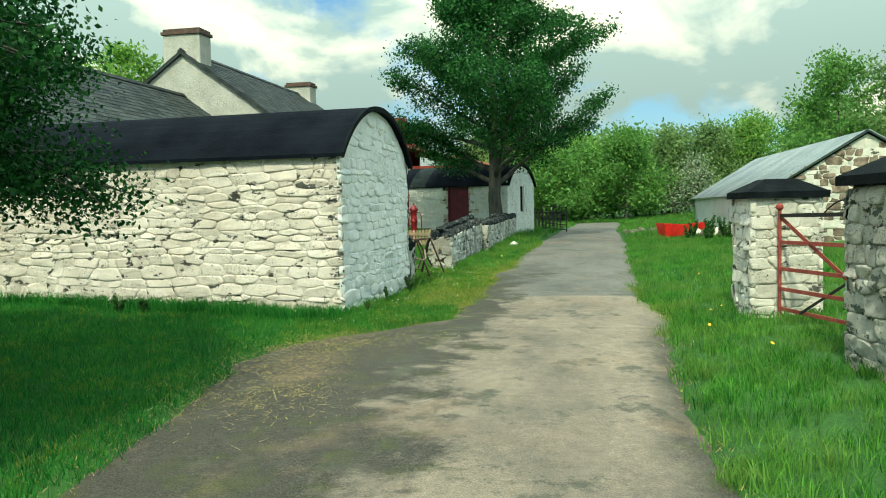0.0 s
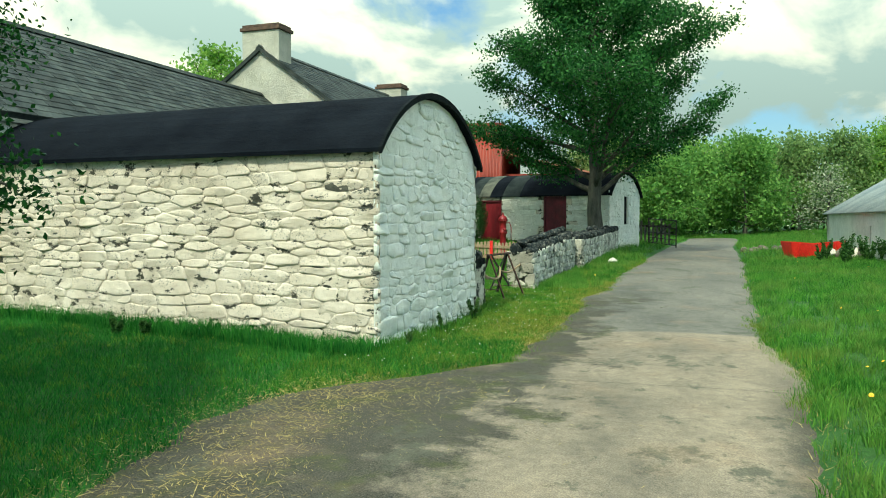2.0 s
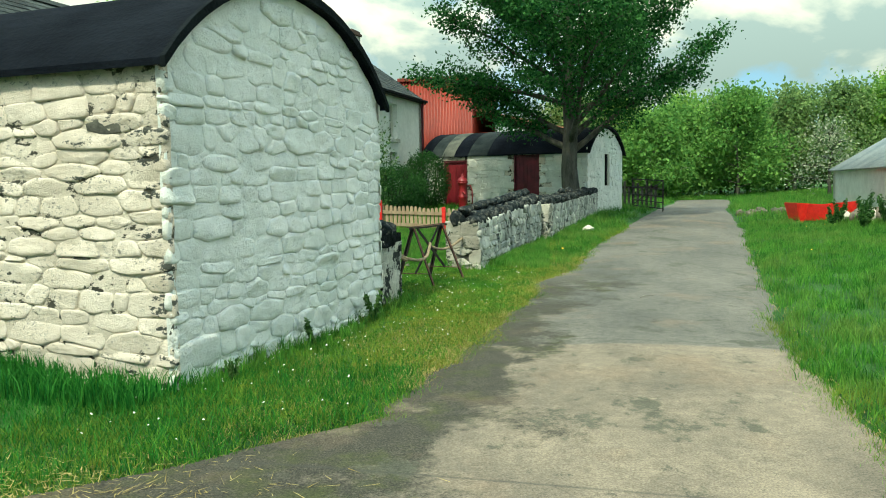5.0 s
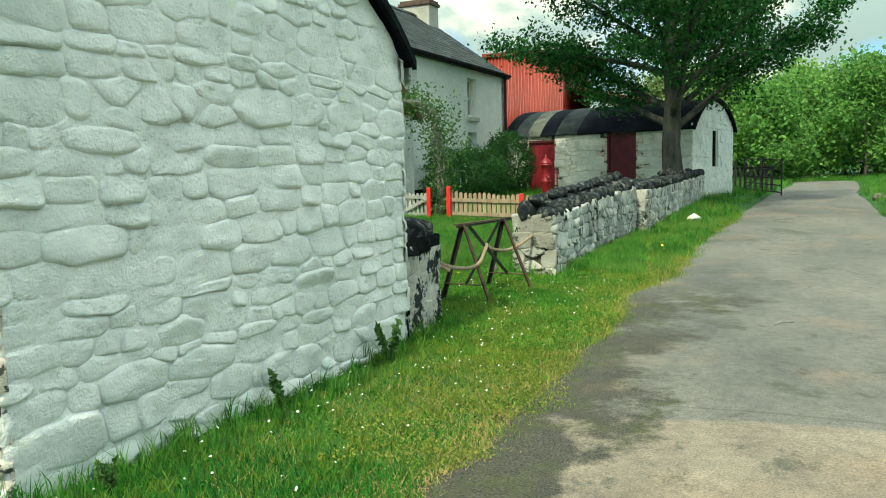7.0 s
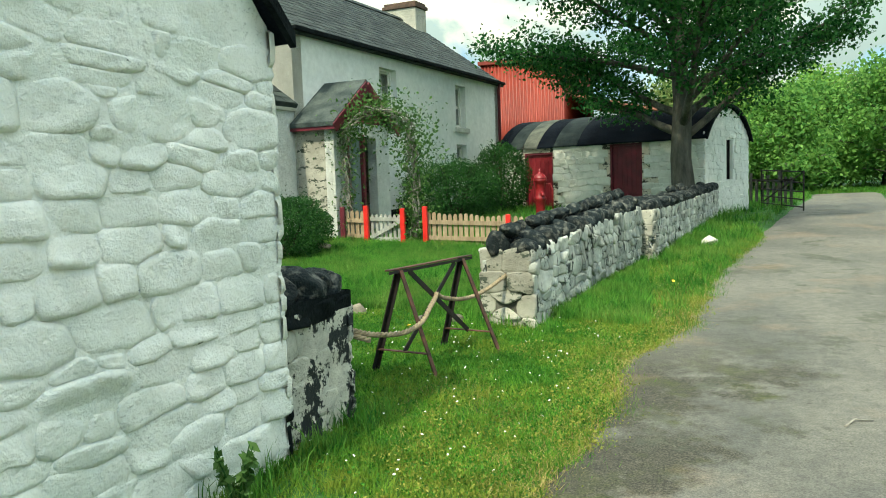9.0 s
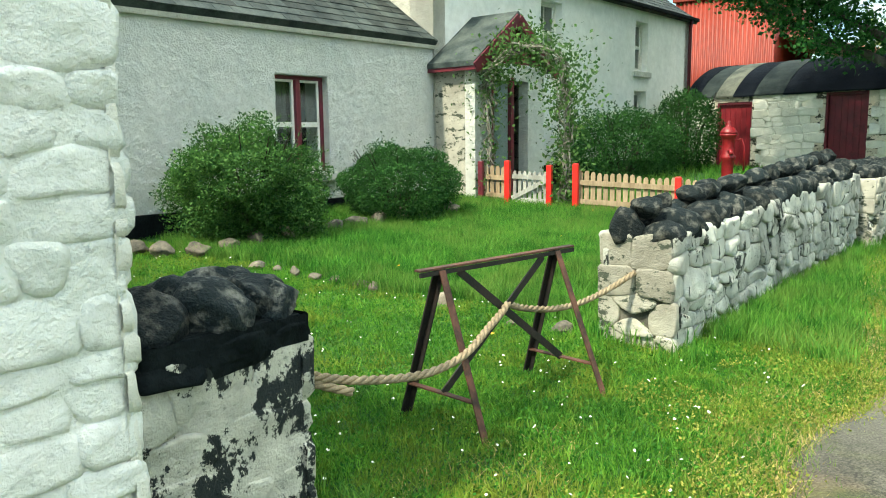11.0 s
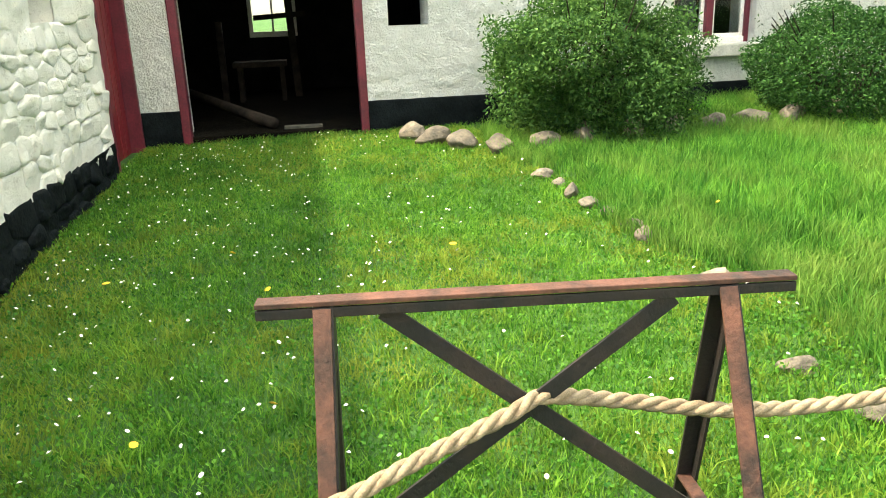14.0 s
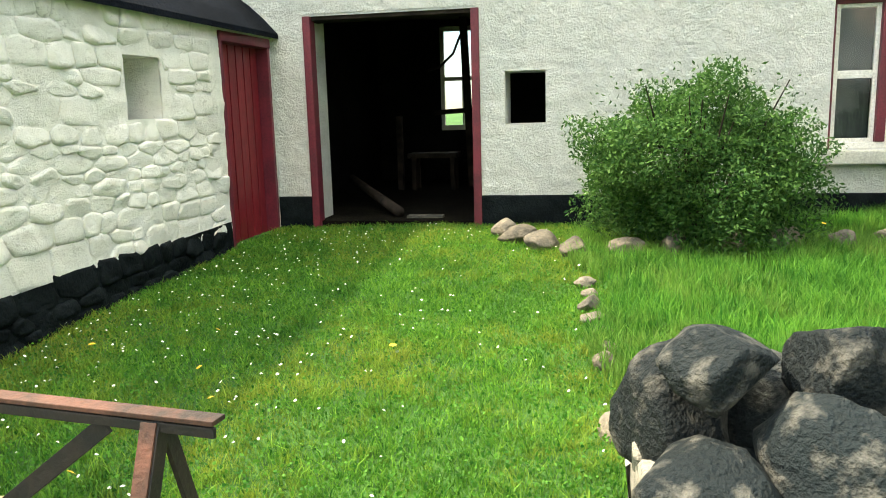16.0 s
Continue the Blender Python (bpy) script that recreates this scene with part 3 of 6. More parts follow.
def stone_form(cells, i, near, depth, gap, squash, soft):
    """A stone in its place: buried foot, rounded arris, uneven tilted face."""
    cx, cz, w, h, tilt, k, d = cells[i]
    ring = fitted(cells, i, near, gap, squash)
    if len(ring) < 4:
        return None
    r = np.random.default_rng(int(abs(cx) * 977 + abs(cz) * 7919) + int(k))
    mx, mz = sum(p[0] for p in ring) / len(ring), sum(p[1] for p in ring) / len(ring)
    small = max(0.03, min(math.hypot(x - mx, z - mz) for x, z in ring))
    dep = depth * (0.35 + 0.75 * d)
    ta, tb = r.normal(0, 0.26), r.normal(-0.08, 0.28)
    lift = lambda x, z: max(0.35, 1 + ta * (x - mx) / max(0.08, 0.5 * w) + tb * (z - mz) / max(0.05, 0.5 * h))
    verts, faces, n = [], [], len(ring)
    for inset, y in ((0.0, 0.02), (0.0, -(0.60 - 0.2 * soft) * dep), (min(0.004 + 0.010 * soft, 0.14 * small), -(0.90 - 0.12 * soft) * dep), (min(0.012 + 0.018 * soft, 0.28 * small), -(0.99 - 0.05 * soft) * dep), (0.42 * small, -dep), (0.72 * small, -dep)):
        s = 1 - min(inset, 0.75 * small) / small
        for x, z in ring:
            x, z = mx + (x - mx) * s, mz + (z - mz) * s
            at = Vector((cx + x, cz + z, 0.3))
            v = 1 + 0.42 * noise.noise(at * 9) + 0.24 * noise.noise(at * 27)
            verts.append((x, y * (lift(x, z) * v if y < 0 else 1), z))
    verts.append((mx, -dep * lift(mx, mz), mz))
    for q in range(5):
        for a in range(n):
            b = (a + 1) % n
            faces.append((q * n + a, (q + 1) * n + a, (q + 1) * n + b, q * n + b))
    for a in range(n):
        faces.append((5 * n + a, 6 * n, 5 * n + (a + 1) % n))
    area = sum(ring[q - 1][0] * ring[q][1] - ring[q][0] * ring[q - 1][1] for q in range(n))
    return verts, [tuple(reversed(f)) for f in faces] if area > 0 else faces


def lay(cells, face, depth, material, parent, keep=300, near=None, name="stone", gap=0.001, squash=0.45, soft=0.0):
    """Lays stones on a face (x along, z up, outward -y): the nearest as parts, the rest joined."""
    if near is not None:
        cells = sorted(cells, key=lambda c: abs(c[0] - near))
    pts = np.array([(c[0], c[1]) for c in cells]).reshape(-1, 2)
    vs, fs = [], []
    for i, c in enumerate(cells):
        dx, dz = np.abs(pts[:, 0] - c[0]), np.abs(pts[:, 1] - c[1])
        close = [int(j) for j in np.nonzero((dx < 0.75) & (dz < 0.42))[0] if j != i]
        form = stone_form(cells, i, close, depth, gap, squash, soft)
        if form is None:
            continue
        if i < keep:
            mesh = raw("stone", *form, material)
            mesh.polygons.foreach_set("use_smooth", [True] * len(mesh.polygons))
            link(name, mesh, None, parent, "", face @ pose(c[0], 0, c[1]))
        else:
            m = face @ pose(c[0], 0, c[1])
            base = len(vs)
            vs += [m @ Vector(q) for q in form[0]]
            fs += [tuple(q + base for q in f) for f in form[1]]
    if vs:
        tagged(link("stonework", raw("stonework", vs, fs, material), None, parent, "", None, True), kind="stuff")


def coat(name, length, z0, top, face, depth, swell, material, parent, holes=(), ends=(0.0, 0.0), seed=0, step=0.022, label="", grain=1.0):
    """The limewash and mortar that fills the joints: an uneven sheet from which the stones stand out."""
    nx, nz = int((length + ends[0] + ends[1]) / step) + 1, int((max(top(k * length / 20) for k in range(21)) - z0) / step) + 1
    vs, fs = [], []
    off = Vector((seed * 5.3, seed * 2.9, 0))
    for i in range(nx + 1):
        for k in range(nz + 1):
            u = i / nx
            x = -ends[0] + (length + ends[0] + ends[1]) * u
            z = z0 + (top(min(max(x, 0), length)) - z0) * k / nz
            p = Vector((x, z, 0)) + off
            y = depth + swell * (0.8 * noise.noise(p * 2.3) + 0.7 * noise.noise(Vector((p.x * 5, p.y * 8, 1))) + 0.35 * grain * noise.noise(p * 17) + 0.16 * grain * noise.noise(p * 40))
            if i in (0, nx):
                x += 0.012 * noise.noise(Vector((z * 7, seed, 2)))
                vs.append((x, 0.03, z))
            else:
                vs.append((x, -y, z))
    for i in range(nx):
        for k in range(nz):
            q = (i * (nz + 1) + k, (i + 1) * (nz + 1) + k, (i + 1) * (nz + 1) + k + 1, i * (nz + 1) + k + 1)
            xm, zm = sum(vs[j][0] for j in q) / 4, sum(vs[j][2] for j in q) / 4
            if not any(h[0] < xm < h[1] and h[2] < zm < h[3] for h in holes):
                fs.append(q)
    link(name, raw(name, vs, fs, material), None, parent, label, face, True)


def boulder_mesh(seed, material, rough=0.16, cuts=9):
    """A boulder: a noisy ball trimmed by a few planes, arrises left soft."""
    r = np.random.default_rng(seed)
    bm = bmesh.new()
    bmesh.ops.create_icosphere(bm, subdivisions=4, radius=0.5)
    off = Vector((seed * 3.7, seed * 1.3, seed * 2.1))
    planes = [(Vector(r.normal(size=3)).normalized(), r.uniform(0.30, 0.44)) for _ in range(cuts)]
    for v in bm.verts:
        d = v.co.normalized()
        q = v.co * (1 + rough * 1.6 * noise.noise(d * 1.3 + off))
        for n, w in planes:
            over = q.dot(n) - w
            if over > 0:
                q = q - n * over * 0.86
        q = q * (1 + rough * 0.35 * noise.noise(d * 4.0 + off) + rough * 0.16 * noise.noise(d * 9.0 + off))
        v.co = q
    mesh = bpy.data.meshes.new("boulder")
    bm.to_mesh(mesh)
    bm.free()
    mesh.materials.append(material)
    mesh.polygons.foreach_set("use_smooth", [True] * len(mesh.polygons))
    return mesh


# -- leaves and grass --
def leaf_cloud(name, centres, size, material, droop=0.3, aspect=0.55, seed=1):
    r = np.random.default_rng(seed)
    n = len(centres)
    a = r.normal(size=(n, 3))
    a[:, 2] -= droop
    a /= np.linalg.norm(a, axis=1)[:, None]
    b = np.cross(a, r.normal(size=(n, 3)))
    b /= np.linalg.norm(b, axis=1)[:, None]
    c = np.cross(a, b)
    s = (size * r.uniform(0.6, 1.3, n))[:, None]
    base = centres - a * s * 0.5
    verts = np.stack([base, base + a * s * 0.55 + b * s * aspect * 0.5 + c * s * 0.1, base + a * s, base + a * s * 0.55 - b * s * aspect * 0.5 + c * s * 0.1], 1).reshape(-1, 3)
    i = np.arange(n)[:, None] * 4
    tri = np.concatenate([i + np.array([[0, 1, 2]]), i + np.array([[0, 2, 3]])], 1).reshape(-1, 3)
    return arrays(name, verts, tri, material)


def blades(name, xyz, height, width, material, lean=0.5, seed=1, bent=False):
    r = np.random.default_rng(seed)
    n = len(xyz)
    az, turn = r.uniform(0, 2 * math.pi, n), r.uniform(0, 2 * math.pi, n)
    h = (height * r.uniform(0.5, 1.3, n))
    k = lean * r.uniform(0.1, 1.2, n) * h
    w = width * r.uniform(0.7, 1.3, n) * 0.5
    side = np.stack([np.cos(az) * w, np.sin(az) * w, np.zeros(n)], 1)
    tip = np.stack([np.cos(turn) * k, np.sin(turn) * k, h], 1)
    if not bent:
        verts = np.stack([xyz - side, xyz + side, xyz + tip], 1).reshape(-1, 3)
        tri = np.arange(3 * n).reshape(-1, 3)
        return arrays(name, verts, tri, material)
    mid = np.stack([np.cos(turn) * k * 0.3, np.sin(turn) * k * 0.3, h * 0.6], 1)
    verts = np.stack([xyz - side, xyz + side, xyz + mid - side * 0.8, xyz + mid + side * 0.8, xyz + tip], 1).reshape(-1, 3)
    i = np.arange(n)[:, None] * 5
    tri = np.concatenate([i + np.array([[0, 1, 3]]), i + np.array([[0, 3, 2]]), i + np.array([[2, 3, 4]])], 1).reshape(-1, 3)
    return arrays(name, verts, tri, material)

# ---- ground and lane ----
EDGE_L = ([-6, 0, 4, 6, 7.6, 8.8, 9.5, 10.3, 11.2, 13, 15, 15.3, 15.95, 16.6, 17.2, 17.4, 20, 26, 34, 42, 46, 60],
          [-2.5, -2.4, -2.2, -2.1, -2.15, -1.7, -0.85, -0.03, 0.12, 0.47, 0.85, 0.90, 0.90, 1.03, 1.32, 1.4, 1.85, 3.2, 5.1, 7.2, 8.0, 10.0])
EDGE_R = ([-6, 0, 3.8, 5, 7.2, 8.4, 9.6, 11.7, 14, 16, 18, 25, 29, 35, 39, 45, 46, 60],
          [1.2, 1.3, 1.48, 1.68, 2.2, 2.5, 2.9, 3.12, 3.54, 3.97, 4.4, 6.0, 6.75, 7.9, 9.0, 10.4, 10.4, 14.0])
LANE_END = 45.5


def lane_z(y):
    return np.interp(y, [-50, 0, 13, 26, 34, 45, 80, 400], [0, 0, 0.03, 0.29, 0.42, 0.5, 0.9, 4])


def ground_z(x, y):
    x, y = np.asarray(x, float), np.asarray(y, float)
    dl = np.clip(np.interp(y, *EDGE_L) - x, 0, 12)
    dr = np.clip(x - np.interp(y, *EDGE_R), 0, 9)
    inside = (dl <= 0) & (dr <= 0) & (y < LANE_END)
    lumps = 0.02 * np.sin(x * 2.1 + 1.3 * np.sin(y * 0.9)) * np.sin(y * 1.7 + x * 0.6)
    z = lane_z(y) + np.minimum(0.018 * dl + 0.0025 * dl * dl, 0.25) + 0.06 * dr + lumps * (np.minimum(dl + dr, 1))
    return np.where(inside, lane_z(y) - 0.04, z)


def gz(x, y):
    return float(ground_z(x, y))


def build_ground():
    xs = np.unique(np.concatenate([np.linspace(-900, -60, 8), np.linspace(-60, -12, 13), np.arange(-12, 16, 0.2), np.linspace(16, 70, 14), np.linspace(70, 900, 8)]))
    ys = np.unique(np.concatenate([np.linspace(-600, -20, 8), np.linspace(-20, -2, 8), np.arange(-2, 48, 0.25), np.linspace(48, 120, 18), np.linspace(120, 1500, 9)]))
    gx, gy = np.meshgrid(xs, ys)
    v = np.stack([gx, gy, ground_z(gx, gy)], -1).reshape(-1, 3)
    nx, ny = len(xs), len(ys)
    i = (np.arange(ny - 1)[:, None] * nx + np.arange(nx - 1)[None, :]).ravel()
    tri = np.concatenate([np.stack([i, i + 1, i + nx + 1], 1), np.stack([i, i + nx + 1, i + nx], 1)])
    tagged(link("ground", arrays("ground", v, tri, M_GROUND), None), "green turf rising gently from the lane to the house", "ground", kind="structure")


def build_lane():
    ys = np.concatenate([np.arange(-6, 24, 0.12), np.arange(24, LANE_END, 0.3)])
    r = np.random.default_rng(3)
    cols, across = [], 18
    wobl = np.convolve(r.normal(0, 0.07, len(ys)), np.ones(5) / 5, "same")
    wobr = np.convolve(r.normal(0, 0.07, len(ys)), np.ones(5) / 5, "same")
    v = []
    for j, y in enumerate(ys):
        a, b = np.interp(y, *EDGE_L) + wobl[j], np.interp(y, *EDGE_R) + wobr[j]
        for k in range(across + 1):
            s = k / across
            camber = 0.03 * (1 - (2 * s - 1) ** 2)
            drop = -0.035 if k in (0, across) else 0.0
            v.append((a + (b - a) * s, y, float(lane_z(y)) + 0.004 + camber + drop + 0.008 * math.sin(y * 0.9 + s * 5)))
    n = across + 1
    i = (np.arange(len(ys) - 1)[:, None] * n + np.arange(across)[None, :]).ravel()
    tri = np.concatenate([np.stack([i, i + 1, i + n + 1], 1), np.stack([i, i + n + 1, i + n], 1)])
    tagged(link("road", arrays("road", np.array(v), tri, M_ROAD), None, smooth=True), "narrow grey patched asphalt farm lane with loose chippings", "road", kind="structure")


build_ground()
build_lane()

# ---- frames of the buildings: x along the front, y inward ----
AT_BYRE = pose(-1.41, 10.68, 0, 0, 0, 76.9)      # x along the gable, y along the long wall
AT_HOUSE = pose(-6.41, 17.44, 0, 0, 0, 78.7)     # x along the front, y into the house
AT_STORE = pose(2.64, 31.16, 0, 0, 0, -23.5)     # front at y = 0, x from -6.2 to 0
AT_SHED = pose(8.96, 23.27, 0, 0, 0, -9.9)       # lane side at x = 0


def arc(w, eave, rise, over=0.0, count=20):
    """Points of a barrel vault's outline over a wall of width w."""
    rad = (w * w / 4 + rise * rise) / (2 * rise)
    half = math.asin(min(1, (w / 2) / rad)) + over / rad
    return [(w / 2 + rad * math.sin(a), eave + rise - rad + rad * math.cos(a)) for a in np.linspace(-half, half, count)]


def arc_top(w, eave, rise):
    rad = (w * w / 4 + rise * rise) / (2 * rise)
    return lambda x: eave + rise - rad + math.sqrt(max(0, rad * rad - (x - w / 2) ** 2))


def vault(name, w, eave, rise, y0, y1, material, parent, label="", thick=0.045, over=0.13, lift=0.012):
    outer = arc(w + 0.0, eave + lift + thick, rise, over)
    inner = arc(w + 0.0, eave + lift, rise, over)
    return part(name, prism(outer + list(reversed(inner)), y0, y1), material, parent, label, False)


# ---- the byre by the lane ----
BW, BL, BE, BR = 3.36, 6.30, 2.34, 0.72
byre = thing("byre", AT_BYRE, "whitewashed rubble stone byre with a curved black roof", "farm building")
wall = part("long_wall", holed(BL, -0.2, BE, 0.5, []), M_JOINT_LONG, byre, "cream limewashed rubble wall, flaking at the corner")
wall.matrix_basis = Matrix.Translation((0, BL, 0)) @ pose(0, 0, 0, 0, 0, -90)
LONG_FACE = pose(0, BL, 0, 0, 0, -90)
gable = part("gable_wall", prism([(0.02, -0.2), *[(max(0.02, min(BW - 0.02, x)), z - 0.01) for x, z in arc(BW, BE, BR)], (BW - 0.02, -0.2)], 0.0, 0.5), M_WASH_GABLE, byre, "white limewashed gable of rounded rubble")
back_holes = [(5.27, 6.26, -0.3, 2.22), (3.87, 4.31, 1.50, 1.96)]
back = part("back_wall", holed(BL, -0.2, BE, 0.5, back_holes), M_WASH_BACK, byre, "white limewashed rubble wall with a black painted foot")
BACK_FACE = pose(BW, 0, 0, 0, 0, 90)
back.matrix_basis = BACK_FACE
part("niche_back", box(BW - 0.42, BW - 0.38, 3.8, 4.4, 1.45, 2.0), M_WASH_BACK, byre)
vault("roof", BW, BE, BR, -0.07, BL + 0.1, M_FELT, byre, "curved black felted roof", 0.05)
part("verge_strip", prism([*arc(BW, BE + 0.075, BR, 0.14), *reversed(arc(BW, BE + 0.0, BR, 0.14))], -0.11, -0.07), M_BLACKPAINT, byre)
for k, (w, x0) in enumerate(((0.9, 5.30),)):
    door = part("door", box(BW - 0.16, BW - 0.11, x0, x0 + 0.9, 0.22, 2.16, 0.004), M_REDPAINT, byre, "tall dark red boarded door")
    for j in range(6):
        part("board", box(BW - 0.11, BW - 0.10, x0 + 0.012 + j * 0.15, x0 + 0.138 + j * 0.15, 0.22, 2.16, 0.004), M_REDPAINT, door)
    part("frame", box(BW - 0.2, BW + 0.02, x0 - 0.05, x0, 0.1, 2.24, 0.008), M_MAROON, byre)
    part("frame", box(BW - 0.2, BW + 0.02, x0 + 0.9, x0 + 0.95, 0.1, 2.24, 0.008), M_MAROON, byre)
    part("lintel", box(BW - 0.2, BW + 0.03, x0 - 0.05, x0 + 0.95, 2.16, 2.25, 0.008), M_MAROON, byre)

# ---- the farmhouse ----
house = thing("farmhouse", AT_HOUSE, "white harled farmhouse with slate roofs, low wing and taller block", "house")
LOW_HOLES = [(4.3, 6.0, -0.5, 2.46), (6.27, 6.66, 1.36, 1.86), (9.18, 10.11, 1.06, 2.39)]
low = part("front_wall", holed(12.4, -0.2, 3.08, 0.5, LOW_HOLES), M_HARL, house, "white harled low front wall")
low.location = (-6.0, 0, 0)
BIG_HOLES = [(0.75, 1.6, 0.2, 2.45), (3.18, 3.95, 3.0, 4.14), (7.16, 7.82, 3.0, 4.14), (7.15, 7.8, 1.25, 2.55)]
big = part("front_wall", holed(10.25, -0.2, 4.48, 0.5, BIG_HOLES), M_HARL_SMOOTH, house, "white harled two-storey front wall")
big.location = (6.4, -0.02, 0)
BACKWIN = [(4.72, 5.43, 1.2, 2.8)]
rear = part("rear_wall", holed(12.4, -0.2, 3.08, 0.4, BACKWIN), M_INSIDE, house, "inside wall coloured near black for the bay's shade")
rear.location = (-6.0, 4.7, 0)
part("rear_wall", box(6.4, 16.65, 5.4, 5.8, -0.2, 4.48), M_HARL, house)
part("end_wall", prism([(0, -0.2), (0, 3.08), (2.9, 5.14), (5.8, 3.08), (5.8, -0.2)], 0, 0.4), M_HARL, house).matrix_basis = pose(-6.0, 0, 0, 0, 0, 90)
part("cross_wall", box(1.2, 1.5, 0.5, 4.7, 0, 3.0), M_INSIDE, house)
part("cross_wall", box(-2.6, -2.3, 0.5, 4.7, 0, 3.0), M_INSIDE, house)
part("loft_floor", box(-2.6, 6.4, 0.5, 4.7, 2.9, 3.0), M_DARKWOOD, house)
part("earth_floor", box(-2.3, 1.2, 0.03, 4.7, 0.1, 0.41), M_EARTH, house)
for x in (6.4, 16.35):
    g2 = part("gable_wall", prism([(0, -0.2), (0, 4.48), (2.9, 6.52), (5.8, 4.48), (5.8, -0.2)], 0, 0.3), M_HARL_OLD, house, "weathered harled gable")
    g2.matrix_basis = pose(x + 0.3, -0.02, 0, 0, 0, 90)


def pitched(x0, x1, eave, ridge, depth, over, parent):
    """Two slopes of a roof as slabs."""
    for side in (0, 1):
        run, rise = depth / 2 + over, (ridge - eave) * (depth / 2 + over) / (depth / 2)
        length = math.hypot(run, rise)
        bm = box(x0, x1, 0, length, -0.10, 0.0)
        a = math.degrees(math.atan2(rise, run))
        m = pose(0, -over, ridge - rise, a, 0, 0) if side == 0 else Matrix.Translation((x0 + x1, depth + over, ridge - rise)) @ pose(0, 0, 0, 0, 0, 180) @ pose(0, 0, 0, a, 0, 0)
        bm.transform(m)
        part("roof_slope", bm, M_SLATE, parent, "dark grey slate roof slope")
        if side == 0:
            front = m, length
    part("ridge_tiles", prism([(-0.12, -0.06), (0, 0.05), (0.12, -0.06), (0, -0.01)], x0, x1), M_SLATE, parent).matrix_basis = Matrix.Translation((0, depth / 2, ridge + 0.02)) @ pose(0, 0, 0, 0, 0, 0) @ Matrix(((0, 1, 0, 0), (1, 0, 0, 0), (0, 0, 1, 0), (0, 0, 0, 1)))
    return front


LOW_SLOPE = pitched(-6.1, 6.4, 3.16, 5.22, 5.8, 0.12, house)
BIG_SLOPE = pitched(6.3, 16.85, 4.56, 6.62, 5.8, 0.16, house)
part("eaves_band", box(-6.0, 6.4, -0.07, 0.02, 2.94, 3.06, 0.02), M_HARL_OLD, house, "limewashed stone eaves course")
part("gutter", box(6.3, 16.8, -0.22, -0.10, 4.42, 4.50, 0.02), M_BLACKPAINT, house, "black gutter")
part("downpipe", tube([(16.45, -0.16, 4.45), (16.5, -0.10, 4.25), (16.5, -0.09, 0.6)], 0.045, 10), M_MAROON, house, "dark red downpipe", True)
for x0, d0, d1, top, base in ((6.42, 2.3, 3.55, 7.28, 6.0), (15.95, 2.35, 3.45, 7.10, 5.9)):
    ch = part("chimney", box(x0, x0 + 0.72, d0, d1, base, top - 0.16, 0.03), M_HARL_OLD, house, "harled chimney stack")
    part("cap", box(x0 - 0.05, x0 + 0.77, d0 - 0.05, d1 + 0.05, top - 0.16, top - 0.06, 0.015), M_BRICK, ch, "brown brick cap")
    part("cap", box(x0, x0 + 0.72, d0, d1, top - 0.06, top + 0.03, 0.02), M_BRICK, ch)
coat("harling", 8.6, 0.64, lambda x: 2.95, pose(-2.2, 0, 0), 0.008, 0.009, M_HARL, house, [(0.49, 2.21, -0.5, 2.47), (2.46, 2.87, 1.35, 1.87), (5.37, 6.32, 1.05, 2.40)], (0.0, 0.0), 9, 0.026, "lumpy white harling", 2.6)
# black painted foot of the harled walls, slightly proud
for a, b in ((-2.2, -1.72), (0.02, 6.38)):
    part("painted_foot", box(a, b, -0.025, 0.05, -0.1, 0.67, 0.015), M_BLACKPAINT, house, "black painted plinth")
part("painted_foot", box(8.5, 16.66, -0.05, 0.05, -0.1, 0.95, 0.015), M_BLACKPAINT, house)

# porch
PX0, PX1, PD = 6.42, 8.42, 0.85
PHOLE = [(0.5, 1.5, -0.3, 2.45)]
pw = part("porch_front", holed(PX1 - PX0, -0.2, 2.72, 0.2, PHOLE), M_HARL, house)
pw.location = (PX0, -PD, 0)
part("porch_gable", prism([(PX0, 2.72), ((PX0 + PX1) / 2, 3.42), (PX1, 2.72)], -PD, -PD + 0.2), M_MAROON, house)
for x in (PX0, PX1 - 0.2):
    part("porch_side", box(x, x + 0.2, -PD + 0.2, 0, -0.2, 2.72), M_PIERSTONE, house, "stained limewashed porch wall")
for s in (-1, 1):
    mid = (PX0 + PX1) / 2
    bm = prism([(mid, 3.56), (mid + s * 1.18, 2.70), (mid + s * 1.18, 2.62), (mid, 3.47)], -PD - 0.14, -0.02)
    part("porch_roof", bm, M_SLATE, house, "small slate porch roof")
    part("bargeboard", bar((mid, -PD - 0.16, 3.44), (mid + s * 1.18, -PD - 0.16, 2.58), 0.03, 0.17, 0.004), M_MAROON, house)
part("porch_fascia", box(PX0 - 0.16, PX0 - 0.12, -PD - 0.14, 0, 2.56, 2.68), M_MAROON, house)
pd = part("porch_door", box(PX0 + 0.5, PX0 + 0.98, -PD + 0.06, -PD + 0.11, 0.4, 2.42, 0.006), M_DOORGREY, house, "grey half door standing shut beside a dark opening")
part("door_frame", box(PX0 + 0.44, PX0 + 0.5, -PD - 0.01, -PD + 0.12, 0.3, 2.5, 0.006), M_MAROON, house)
part("door_frame", box(PX0 + 0.98, PX0 + 1.06, -PD - 0.01, -PD + 0.12, 0.3, 2.5, 0.006), M_MAROON, house)
# near-black sheet behind the porch door, standing in for the shade there
part("porch_shade", box(PX0 + 0.2, PX1 - 0.2, -0.12, -0.06, 0.3, 2.6), M_INSIDE, house)


